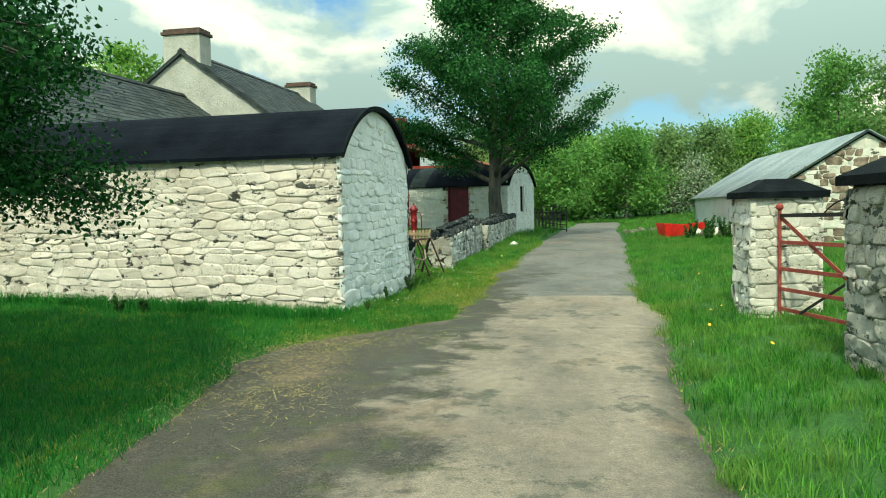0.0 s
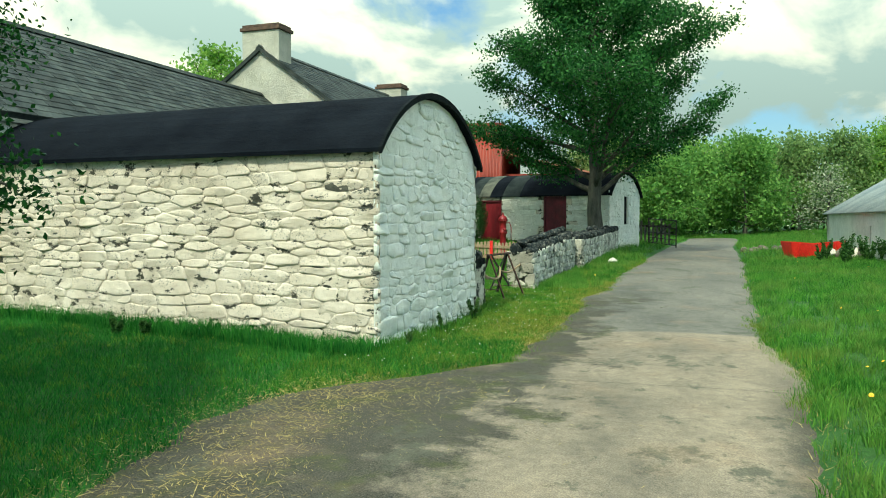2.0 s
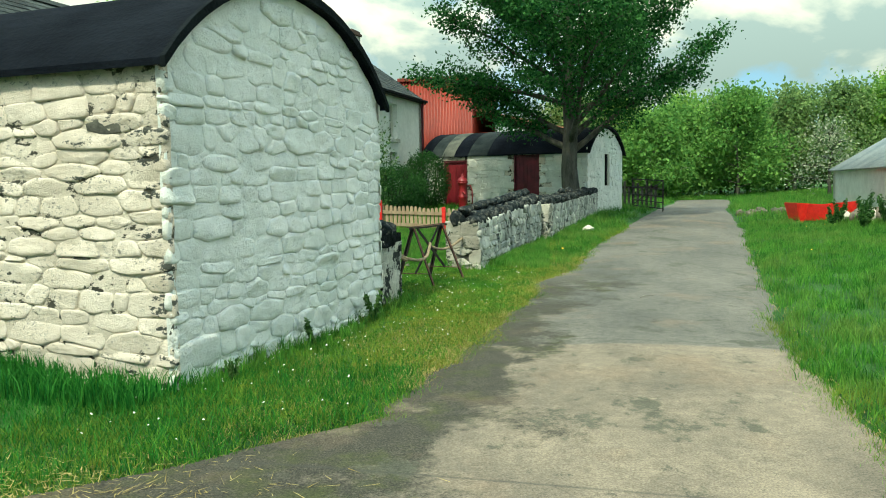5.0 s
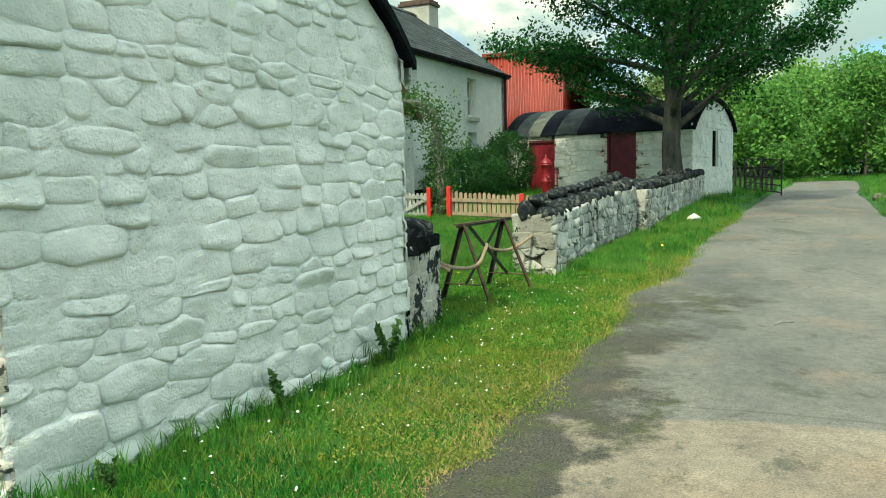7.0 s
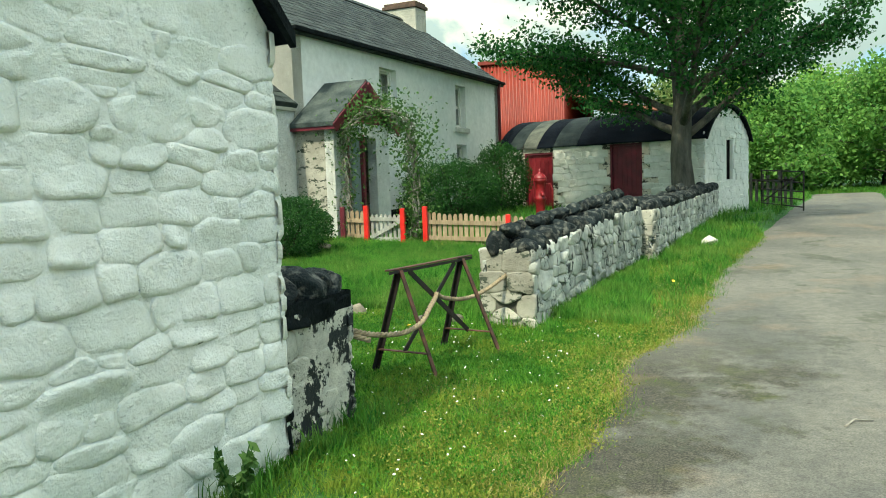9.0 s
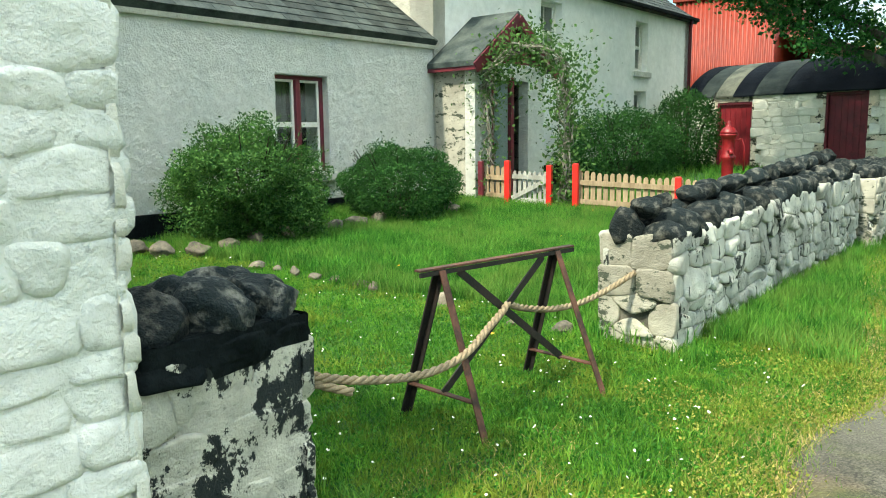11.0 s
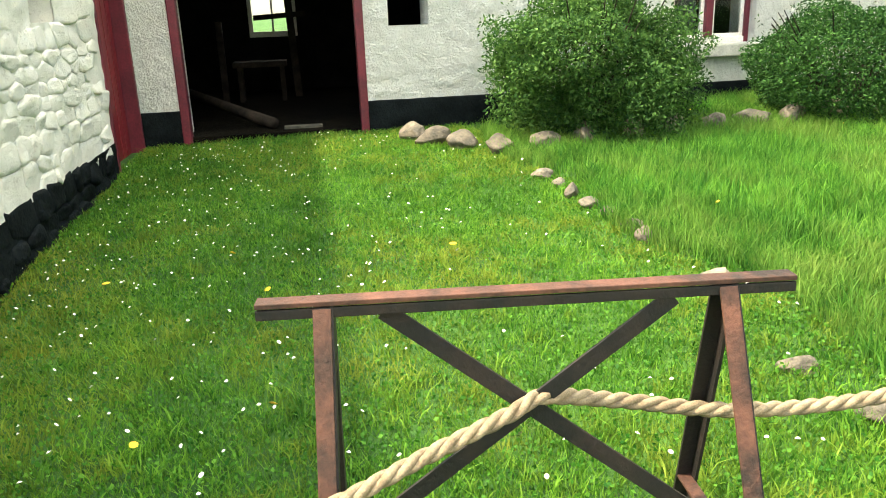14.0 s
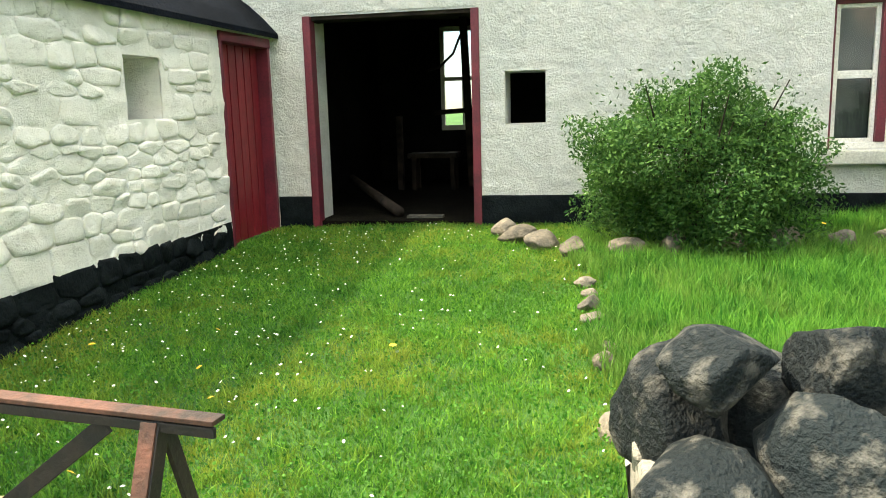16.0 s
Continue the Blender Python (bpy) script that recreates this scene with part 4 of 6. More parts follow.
def sash(parent, x0, x1, z0, z1, deep, reveal=0.14, mullion=False):
    """A sash window in an opening: frame, bars, glass, curtain and sill."""
    win = part("window", box(x0, x0 + 0.05, deep - 0.03, deep + 0.08, z0, z1, 0.006), M_MAROON if mullion else M_WHITEWOOD, parent, "white painted sash window with maroon frame")
    trim = M_MAROON if mullion else M_WHITEWOOD
    part("frame", box(x1 - 0.05, x1, deep - 0.03, deep + 0.08, z0, z1, 0.006), trim, win)
    part("frame", box(x0 + 0.05, x1 - 0.05, deep - 0.03, deep + 0.08, z1 - 0.05, z1, 0.006), trim, win)
    part("frame", box(x0 + 0.05, x1 - 0.05, deep - 0.03, deep + 0.08, z0, z0 + 0.06, 0.006), M_WHITEWOOD, win)
    lights = ((x0 + 0.05, (x0 + x1) / 2 - 0.04), ((x0 + x1) / 2 + 0.04, x1 - 0.05)) if mullion else ((x0 + 0.05, x1 - 0.05),)
    if mullion:
        part("mullion", box((x0 + x1) / 2 - 0.04, (x0 + x1) / 2 + 0.04, deep - 0.05, deep + 0.08, z0 + 0.06, z1 - 0.05, 0.008), M_MAROON, win)
    zm = (z0 + z1) / 2
    for a, b in lights:
        for c, d in ((z0 + 0.06, zm), (zm, z1 - 0.05)):
            for q in (box(a, a + 0.04, deep, deep + 0.04, c, d, 0.004), box(b - 0.04, b, deep, deep + 0.04, c, d, 0.004),
                      box(a + 0.04, b - 0.04, deep, deep + 0.04, d - 0.035, d, 0.004), box(a + 0.04, b - 0.04, deep, deep + 0.04, c, c + 0.035, 0.004)):
                part("sash_bar", q, M_WHITEWOOD, win)
            if not mullion:
                part("sash_bar", box((a + b) / 2 - 0.012, (a + b) / 2 + 0.012, deep + 0.005, deep + 0.03, c + 0.03, d - 0.03, 0.003), M_WHITEWOOD, win)
            pane = part("pane", box(a + 0.035, b - 0.035, deep + 0.015, deep + 0.021, c + 0.03, d - 0.03), M_GLASS, win)
            pane.visible_shadow = False
    part("curtain", box(x0 + 0.06, (x0 + x1) / 2 - 0.05, deep + 0.16, deep + 0.18, z0 + 0.05, z1 - 0.05), M_CURTAIN, win)
    # near-black sheet behind the glass stands for the shade of the room
    part("room_shade", box(x0 - 0.3, x1 + 0.3, deep + 0.6, deep + 0.62, z0 - 0.3, z1 + 0.3), M_INSIDE, win)
    part("sill", box(x0 - 0.1, x1 + 0.1, -0.09, 0.12, z0 - 0.13, z0 - 0.005, 0.015), M_CONCRETE, win, "painted stone sill")


sash(house, 3.18, 4.11, 1.06, 2.39, 0.14, mullion=True)
sash(house, 9.58, 10.35, 3.0, 4.14, 0.16)
sash(house, 13.56, 14.22, 3.0, 4.14, 0.16)
sash(house, 13.55, 14.2, 1.25, 2.55, 0.16)
# opening of the cart bay: maroon posts and lintel
for x in (-1.72, -0.03):
    part("post", box(x - 0.02, x + 0.06, -0.03, 0.12, 0.05, 2.46, 0.01), M_MAROON, house, "maroon door post")
part("lintel", box(-1.7, 0.0, 0.02, 0.3, 2.42, 2.50, 0.01), M_DARKWOOD, house)
# window in the rear wall
bw = part("window", box(-1.28, -0.57, 4.72, 4.78, 1.2, 1.28, 0.006), M_WHITEWOOD, house, "bare sash window in the rear wall")
for q in (box(-1.28, -1.22, 4.72, 4.78, 1.28, 2.8, 0.006), box(-0.63, -0.57, 4.72, 4.78, 1.28, 2.8, 0.006), box(-1.22, -0.63, 4.72, 4.78, 2.73, 2.8, 0.006),
          box(-1.22, -0.63, 4.73, 4.77, 1.97, 2.03, 0.006), box(-0.94, -0.91, 4.735, 4.765, 1.28, 2.73, 0.004)):
    part("frame", q, M_WHITEWOOD, bw)

# ---- the store with the tree before it ----
SW, SL, SE, SR = 3.6, 6.2, 2.50, 0.80
store = thing("stone_store", AT_STORE, "low whitewashed stone store with curved patched roof", "farm building")
st_holes = [(0.82, 1.78, -0.3, 2.30), (3.58, 4.52, -0.3, 2.42)]
sf = part("front_wall", holed(SL, -0.1, SE, 0.45, st_holes), M_JOINT_LONG, store, "limewashed rubble front wall")
sf.location = (-SL, 0, 0)
sg = part("gable_wall", prism([(0, -0.1), *[(max(0, min(SW, x)), z - 0.01) for x, z in arc(SW, SE, SR)], (SW, -0.1)], 0, 0.02), M_WASH_GABLE, store, "white limewashed gable")
sg.matrix_basis = pose(0.0, 0, 0, 0, 0, 90)
# no hole is cut: a near-black block paints the shade of the slit
gh_ = part("gable_slit", box(-0.05, 0.012, 1.72, 2.12, 1.35, 2.42, 0.004), M_INSIDE, store, "near-black block for the shade of a narrow gable opening")
part("slit_shutter", box(-0.02, 0.035, 1.92, 2.12, 1.35, 2.42, 0.004), M_GREYWOOD, gh_)
part("rear_wall", box(-SL, 0, SW - 0.45, SW, -0.1, SE), M_WASH_BACK, store)
part("end_wall", prism([(0, -0.1), *[(max(0, min(SW, x)), z - 0.01) for x, z in arc(SW, SE, SR)], (SW, -0.1)], 0, 0.3), M_WASH_BACK, store).matrix_basis = pose(-SL + 0.3, 0, 0, 0, 0, 90)
TURN_X = pose(0, 0, 0, 0, 0, 90)
sheets = [(0.0, 0.28, M_FELT), (0.28, 0.44, M_FELT), (0.44, 0.58, M_FELT), (0.58, 0.70, M_FELT_GREY), (0.70, 0.79, M_FELT), (0.79, 0.87, M_FELT_PALE), (0.87, 0.95, M_FELT_GREY), (0.95, 1.02, M_FELT)]
for k, (a, b, mt) in enumerate(sheets):
    r = vault("roof_sheet", SW, SE + 0.01 * (k % 2), SR, a * SL - (0.08 if k == 0 else 0), b * SL, mt, store, "curved black roof sheet" if mt is M_FELT else "curved weathered grey roof sheet", 0.04)
    r.matrix_basis = TURN_X
part("verge_strip", prism([*arc(SW, SE + 0.075, SR, 0.14), *reversed(arc(SW, SE + 0.0, SR, 0.14))], -0.13, -0.08), M_BLACKPAINT, store).matrix_basis = TURN_X
for x0, x1, top, mt in ((-5.38, -4.42, 2.30, M_REDPAINT), (-2.62, -1.68, 2.42, M_MAROON)):
    d = part("door", box(x0, x1, 0.10, 0.14, 0.45, top, 0.004), mt, store, "red boarded door")
    n = 6
    for j in range(n):
        w = (x1 - x0 - 0.1) / n
        part("board", box(x0 + 0.05 + j * w + 0.006, x0 + 0.05 + (j + 1) * w - 0.006, 0.088, 0.10, 0.47, top - 0.06, 0.004), mt, d)
    for xx in (x0 - 0.0, x1 - 0.05):
        part("frame", box(xx, xx + 0.05, 0.02, 0.10, 0.4, top, 0.004), M_MAROON, d)
    part("frame", box(x0 + 0.05, x1 - 0.05, 0.02, 0.10, top - 0.06, top, 0.004), M_MAROON, d)
part("painted_foot", box(-SL, 0, -0.03, 0.05, 0.1, 0.72, 0.01), M_BLACKPAINT, store)

# ---- red barn behind ----
barn = thing("red_barn", pose(-5.6, 43.2, 0, 0, 0, -4), "red corrugated iron barn behind the store", "barn")


def corrugated(x0, x1, z0, z1, pitch=0.076, amp=0.02):
    n = int((x1 - x0) / pitch * 4)
    vs, fs = [], []
    for i in range(n + 1):
        x = x0 + (x1 - x0) * i / n
        y = -amp * math.sin(i * math.pi / 2)
        vs += [(x, y, z0), (x, y, z1), (x, y + 0.012, z0), (x, y + 0.012, z1)]
    for i in range(n):
        a = i * 4
        fs += [(a, a + 4, a + 5, a + 1), (a + 2, a + 3, a + 7, a + 6), (a, a + 2, a + 6, a + 4), (a + 1, a + 5, a + 7, a + 3)]
    return raw("sheet", vs, fs)


link("front_sheet", corrugated(0, 3.55, 0.3, 6.5, 0.15, 0.03), M_REDTIN, barn, "red corrugated wall", None, True)
link("side_sheet", corrugated(0, 9, 0.3, 6.5, 0.15, 0.03), M_REDTIN, barn, "", pose(3.55, 0, 0, 0, 0, 90), True)
part("barn_body", box(0.05, 3.45, 0.1, 9, 0.3, 6.45), M_REDTIN, barn)
part("eave_board", box(-0.1, 3.65, -0.1, 9, 6.45, 6.62, 0.02), M_REDTIN, barn)
part("lean_to", box(3.6, 8.2, 1.2, 9, 0.3, 4.0), M_REDTIN, barn, "dark red lean-to wall")
part("lean_roof", prism([(3.5, 5.15), (8.6, 3.95), (8.6, 3.87), (3.5, 5.07)], 0.7, 9), M_PINKTIN, barn, "faded pink lean-to roof")

# ---- shed across the lane ----
shed = thing("stone_shed", AT_SHED, "whitewashed stone shed with a grey corrugated iron roof", "shed")
HY0, HY1, HW, HE, HR = -3.4, 8.8, 4.8, 1.75, 3.22
s1 = part("side_wall", holed(HY1 - HY0, -0.2, HE, 0.4, [(8.95, 9.8, -0.5, 1.64), (7.0, 7.2, 0.7, 1.35)]), M_WASH_BACK, shed, "whitewashed rubble wall with a dark doorway")
s1.matrix_basis = pose(0, HY1, 0, 0, 0, -90)
part("gable_wall", prism([(0, -0.2), (0, HE), (HW / 2, HR), (HW, HE), (HW, -0.2)], HY0, HY0 + 0.4), M_PIERSTONE, shed, "gable with bare stones showing through old limewash")
part("far_gable", prism([(0, -0.2), (0, HE), (HW / 2, HR), (HW, HE), (HW, -0.2)], HY1 - 0.4, HY1), M_WASH_BACK, shed)
# two near-black sheets, in and behind the doorway, imitate its shade
part("door", box(0.05, 0.10, -1.02, -0.15, 0.2, 1.64), M_INSIDE, shed, "near-black sheet standing in for the doorway's shade")
part("inner_shade", box(0.9, 1.0, HY0 + 0.5, HY1 - 0.5, 0, 1.7), M_INSIDE, shed)
for s in (0, 1):
    run = HW / 2 + 0.12
    rise = (HR - HE) * run / (HW / 2)
    ln = math.hypot(run, rise)
    sh = link("roof_sheet", corrugated(0, HY1 - HY0 + 0.3, 0, ln, 0.15, 0.025), M_GREYTIN, shed, "grey corrugated roof", None, True)
    a = math.degrees(math.atan2(run, rise))
    sh.matrix_basis = (pose(-0.12, HY1 + 0.15, HR - rise + 0.05, 0, 0, -90) @ pose(0, 0, 0, -a, 0, 0)) if s == 0 else (pose(HW + 0.12, HY0 - 0.15, HR - rise + 0.05, 0, 0, 90) @ pose(0, 0, 0, -a, 0, 0))
part("bargeboard", bar((-0.12, HY0 - 0.03, HR - rise + 0.0), (HW / 2, HY0 - 0.03, HR + 0.02), 0.04, 0.09), M_BLACKPAINT, shed)
part("bargeboard", bar((HW + 0.12, HY0 - 0.03, HR - rise + 0.0), (HW / 2, HY0 - 0.03, HR + 0.02), 0.04, 0.09), M_BLACKPAINT, shed)

# ---- garden walls and piers ----
AT_WALL_A = pose(0.18, 17.36, 0, 0, 0, 78.8)
AT_WALL_B = pose(1.24, 22.2, 0, 0, 0, 78.8)


def slope_top(a, b, length):
    return lambda x: a + (b - a) * x / length


def garden_wall(at, length, thick, top0, top1, label):
    ob = thing("garden_wall", at, label, "wall", "garden walls")
    bm = holed(length, -0.1, 1.0, thick, [])
    for v in bm.verts:
        if v.co.z > 0.5:
            v.co.z = top0 + (top1 - top0) * v.co.x / length
    for f in (0.03,):
        for v in bm.verts:
            v.co.y += f if v.co.y < 0.1 else -f
    part("core", bm, M_MORTAR, ob)
    return ob


wall_a = garden_wall(AT_WALL_A, 4.8, 0.5, 0.87, 1.08, "rubble garden wall, limewash worn grey, black coping stones on top")
wall_b = garden_wall(AT_WALL_B, 8.7, 0.5, 0.98, 1.12, "low rubble garden wall running to the store, black coping stones on top")
AT_STUB = pose(-0.68, 13.98, 0, 0, 0, 78.8)
stub = thing("wall_stub", AT_STUB, "short rubble wall end beside the byre, patchy black and white paint", "wall", "garden walls")
part("core", box(0.0, 0.66, 0.03, 0.47, -0.1, 0.86, 0.03), M_MORTAR, stub)

# ---- cart bay: what stands in the dark ----
H3 = AT_HOUSE.to_3x3()


def in_house(x, y, z=0.0):
    return AT_HOUSE @ Vector((x, y, z))


# pole, hoist and bench in near-black wood carry the bay's shade as colour
beam = thing("roof_pole", AT_HOUSE, "long dark pole leaning down onto the bay floor", "pole")
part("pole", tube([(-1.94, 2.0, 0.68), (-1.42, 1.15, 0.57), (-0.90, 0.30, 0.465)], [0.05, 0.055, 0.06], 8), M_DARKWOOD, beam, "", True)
plank = thing("plank", AT_HOUSE, "short grey plank lying on the earth floor", "plank")
part("board", box(-0.80, -0.42, 0.22, 0.34, 0.405, 0.435, 0.005), M_BARK, plank)
crane = thing("hoist_post", AT_HOUSE, "dark wooden hoist post with a hanging chain and cross arm", "hoist")
part("post", bar((-0.62, 3.6, 0.36), (-0.72, 3.6, 2.88), 0.10, 0.10), M_DARKWOOD, crane)
part("arm", bar((-1.15, 3.55, 1.48), (-0.45, 3.55, 1.52), 0.07, 0.07), M_DARKWOOD, crane)
part("chain", tube([(-0.74, 3.5, 2.55), (-0.85, 3.5, 2.30), (-1.05, 3.5, 2.12), (-1.22, 3.5, 2.08)], 0.018, 6), M_IRON, crane, "", True)
bench = thing("work_bench", AT_HOUSE, "dark low work bench with a wooden block", "bench")
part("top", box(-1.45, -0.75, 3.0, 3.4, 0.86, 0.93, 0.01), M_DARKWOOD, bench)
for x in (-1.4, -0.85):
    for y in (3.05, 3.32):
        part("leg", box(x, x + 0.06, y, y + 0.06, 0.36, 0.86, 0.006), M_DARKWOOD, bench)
part("back_post", box(-1.62, -1.54, 3.1, 3.2, 0.36, 1.45, 0.01), M_DARKWOOD, bench)

# ---- iron trestle and rope ----
trestle = thing("trestle", Matrix.Identity(4), "rusty angle-iron trestle standing in the gap of the garden wall", "trestle")
RA, RB = Vector((-0.595, 15.51, 0.908)), Vector((-0.235, 16.605, 0.908))
rd = (RB - RA).normalized()
rs = Vector((rd.y, -rd.x, 0))
part("top_rail", bar(RA, RB, 0.044, 0.011, 0.002), M_RUST, trestle, "flat rusty red top flange")
part("rail_web", bar(RA + rs * 0.016 - Vector((0, 0, 0.020)), RB + rs * 0.016 - Vector((0, 0, 0.020)), 0.010, 0.022, 0.002), M_IRON, trestle)
T1, T2 = RA.lerp(RB, 0.12), RA.lerp(RB, 0.87)
FEET = {"a": Vector((-0.25, 15.53, gz(-0.25, 15.53) - 0.02)), "b": Vector((-0.81, 15.69, gz(-0.81, 15.69) - 0.02)), "c": Vector((-0.5, 16.55, gz(-0.5, 16.55) - 0.02)), "d": Vector((0.05, 16.38, gz(0.05, 16.38) - 0.02))}
for top, f in ((T1, "a"), (T1, "b"), (T2, "c"), (T2, "d")):
    s = 1 if f in "ad" else -1
    a = top + rs * 0.02 * s - Vector((0, 0, 0.012))
    leg = part("leg", bar(a, FEET[f], 0.038, 0.008, 0.001, None, rs * s), M_RUST if s > 0 else M_IRON, trestle)
    part("flange", bar(a + rd * 0.020 - rs * s * 0.018, FEET[f] + rd * 0.020 - rs * s * 0.018, 0.008, 0.034, 0.001, None, rs * s), M_IRON, leg)


def along(top, foot, z):
    a = FEET[foot]
    k = (top.z - z) / (top.z - a.z)
    return top.lerp(a, k)


for top, f, g in ((T1, "a", "b"), (T2, "d", "c")):
    part("tie", bar(along(top, f, 0.30), along(top, g, 0.30), 0.035, 0.008, 0.001), M_RUST, trestle)
low1, low2 = (along(T1, "a", 0.30) + along(T1, "b", 0.30)) / 2, (along(T2, "d", 0.30) + along(T2, "c", 0.30)) / 2
up1, up2 = RA.lerp(RB, 0.23) - Vector((0, 0, 0.03)), RA.lerp(RB, 0.77) - Vector((0, 0, 0.03))
part("brace", bar(up1, low2, 0.008, 0.04, 0.001), M_IRON, trestle)
part("brace", bar(up2 + rs * 0.012, low1 + rs * 0.012, 0.008, 0.04, 0.001), M_IRON, trestle)


def rope_strands(points, radius, name, parent, turns_per_m=11.0):
    """Three strands laid round a path."""
    pts = [Vector(p) for p in points]
    fine = []
    for i in range(len(pts) - 1):
        p0, p1, p2, p3 = pts[max(i - 1, 0)], pts[i], pts[i + 1], pts[min(i + 2, len(pts) - 1)]
        n = max(4, int((p2 - p1).length / 0.008))
        for k in range(n):
            t = k / n
            fine.append(0.5 * ((2 * p1) + (p2 - p0) * t + (2 * p0 - 5 * p1 + 4 * p2 - p3) * t * t + (3 * p1 - p0 - 3 * p2 + p3) * t ** 3))
    fine.append(pts[-1])
    run = [0.0]
    for a, b in zip(fine, fine[1:]):
        run.append(run[-1] + (b - a).length)
    for s in range(3):
        line = []
        for i, p in enumerate(fine):
            d = (fine[min(i + 1, len(fine) - 1)] - fine[max(i - 1, 0)]).normalized()
            x = d.cross(Vector((0, 0, 1))).normalized()
            y = x.cross(d)
            ang = run[i] * turns_per_m * 2 * math.pi / 1.6 + s * 2 * math.pi / 3
            line.append(p + (x * math.cos(ang) + y * math.sin(ang)) * radius * 0.5)
        part("strand", tube(line, radius * 0.58, 6), M_ROPE, parent, "", True)


rope = thing("rope", Matrix.Identity(4), "thick pale twisted rope slung from wall to wall over the trestle", "rope")
CX = (up1 + up2 + low1 + low2) / 4
rope_strands([(-0.63, 14.60, 0.69), (-0.56, 14.72, 0.63), (-0.50, 14.95, 0.56), (-0.41, 15.25, 0.515), (-0.36, 15.52, 0.535), (-0.37, 15.80, 0.60), (CX.x + 0.02, CX.y - 0.05, CX.z + 0.055), (CX.x + 0.01, CX.y + 0.03, CX.z + 0.07),
              (-0.40, 16.28, 0.60), (-0.33, 16.55, 0.545), (-0.26, 16.85, 0.53), (-0.18, 17.16, 0.565), (-0.08, 17.38, 0.64)], 0.0185, "rope", rope)
rope_strands([(-0.63, 14.62, 0.65), (-0.55, 14.74, 0.59), (-0.50, 14.84, 0.545)], 0.018, "rope_tail", rope)

# ---- picket fence, gate, rose arch, pump ----
fence = thing("picket_fence", Matrix.Identity(4), "pale softwood picket fence with bright red posts", "fence")


def fence_at(s):
    """Along the fence from its left end."""
    x = -4.12 + s
    y = 23.58 - 0.03 * s
    return x, y, gz(x, y)


def picket(parent, x, y, z, top, material, half=0.034):
    bm = bmesh.new()
    out = [(-half, 0.0), (half, 0.0), (half, top - 0.04), (half * 0.7, top - 0.012), (0, top), (-half * 0.7, top - 0.012), (-half, top - 0.04)]
    f = [bm.verts.new((x + a, y - 0.009, z + b)) for a, b in out]
    k = [bm.verts.new((x + a, y + 0.009, z + b)) for a, b in out]
    bm.faces.new(f)
    bm.faces.new(list(reversed(k)))
    for i in range(len(f)):
        j = (i + 1) % len(f)
        bm.faces.new((f[i], f[j], k[j], k[i]))
    return part("picket", bm, material, parent)


for s in np.arange(0.0, 5.4, 0.098):
    if 0.44 < s < 1.12 or 1.12 <= s < 1.5:
        continue
    x, y, z = fence_at(s)
    picket(fence, x, y, z + 0.03, 0.56 + 0.015 * math.sin(s * 9), M_PALEWOOD)
for a, b in ((0.0, 0.42), (1.5, 5.4)):
    for h in (0.14, 0.42):
        p, q = fence_at(a), fence_at(b)
        part("rail", bar((p[0], p[1] - 0.03, p[2] + h), (q[0], q[1] - 0.03, q[2] + h), 0.022, 0.075), M_PALEWOOD, fence)
for s, tall in ((-0.06, 0.66), (0.40, 0.70), (1.10, 0.66), (1.52, 0.70), (3.02, 0.62)):
    x, y, z = fence_at(s)
    part("post", box(x - 0.042, x + 0.042, y - 0.12, y - 0.04, z - 0.05, z + tall, 0.012), M_BRIGHTRED if s > 0 else M_MAROON, fence, "bright red painted fence post")
gate = thing("garden_gate", Matrix.Identity(4), "small grey picket garden gate between red posts", "gate")
for s in np.arange(0.50, 1.06, 0.085):
    x, y, z = fence_at(s)
    picket(gate, x, y - 0.02, z + 0.05, 0.50, M_GREYWOOD, 0.026)
p, q = fence_at(0.47), fence_at(1.07)
for h in (0.10, 0.46):
    part("rail", bar((p[0], p[1] - 0.05, p[2] + h), (q[0], q[1] - 0.05, q[2] + h), 0.02, 0.07), M_GREYWOOD, gate)
part("brace", bar((p[0], p[1] - 0.072, p[2] + 0.12), (q[0], q[1] - 0.072, q[2] + 0.44), 0.02, 0.07), M_GREYWOOD, gate)

pz = gz(-0.99, 26.82)
pump = thing("water_pump", pose(-0.99, 26.82, pz, 0, 0, 20), "red cast-iron village water pump with domed cap", "pump")
part("column", lathe([(0.17, 0), (0.17, 0.06), (0.12, 0.10), (0.10, 0.14), (0.10, 0.62), (0.13, 0.66), (0.13, 0.70), (0.105, 0.74), (0.105, 1.02), (0.15, 1.06), (0.15, 1.09)]), M_PUMP, pump, "", True)
part("cap", lathe([(0.15, 1.09), (0.14, 1.13), (0.10, 1.19), (0.05, 1.22), (0.03, 1.25), (0.035, 1.28), (0.012, 1.32)]), M_PUMP, pump, "", True)
part("spout", tube([(0, -0.09, 0.80), (0, -0.22, 0.80), (0, -0.26, 0.74)], [0.035, 0.03, 0.035], 10), M_PUMP, pump, "", True)
part("handle", tube([(0.10, 0, 0.98), (0.22, 0, 1.0), (0.27, 0, 0.85), (0.27, 0, 0.45)], 0.016, 8), M_PUMP, pump, "", True)

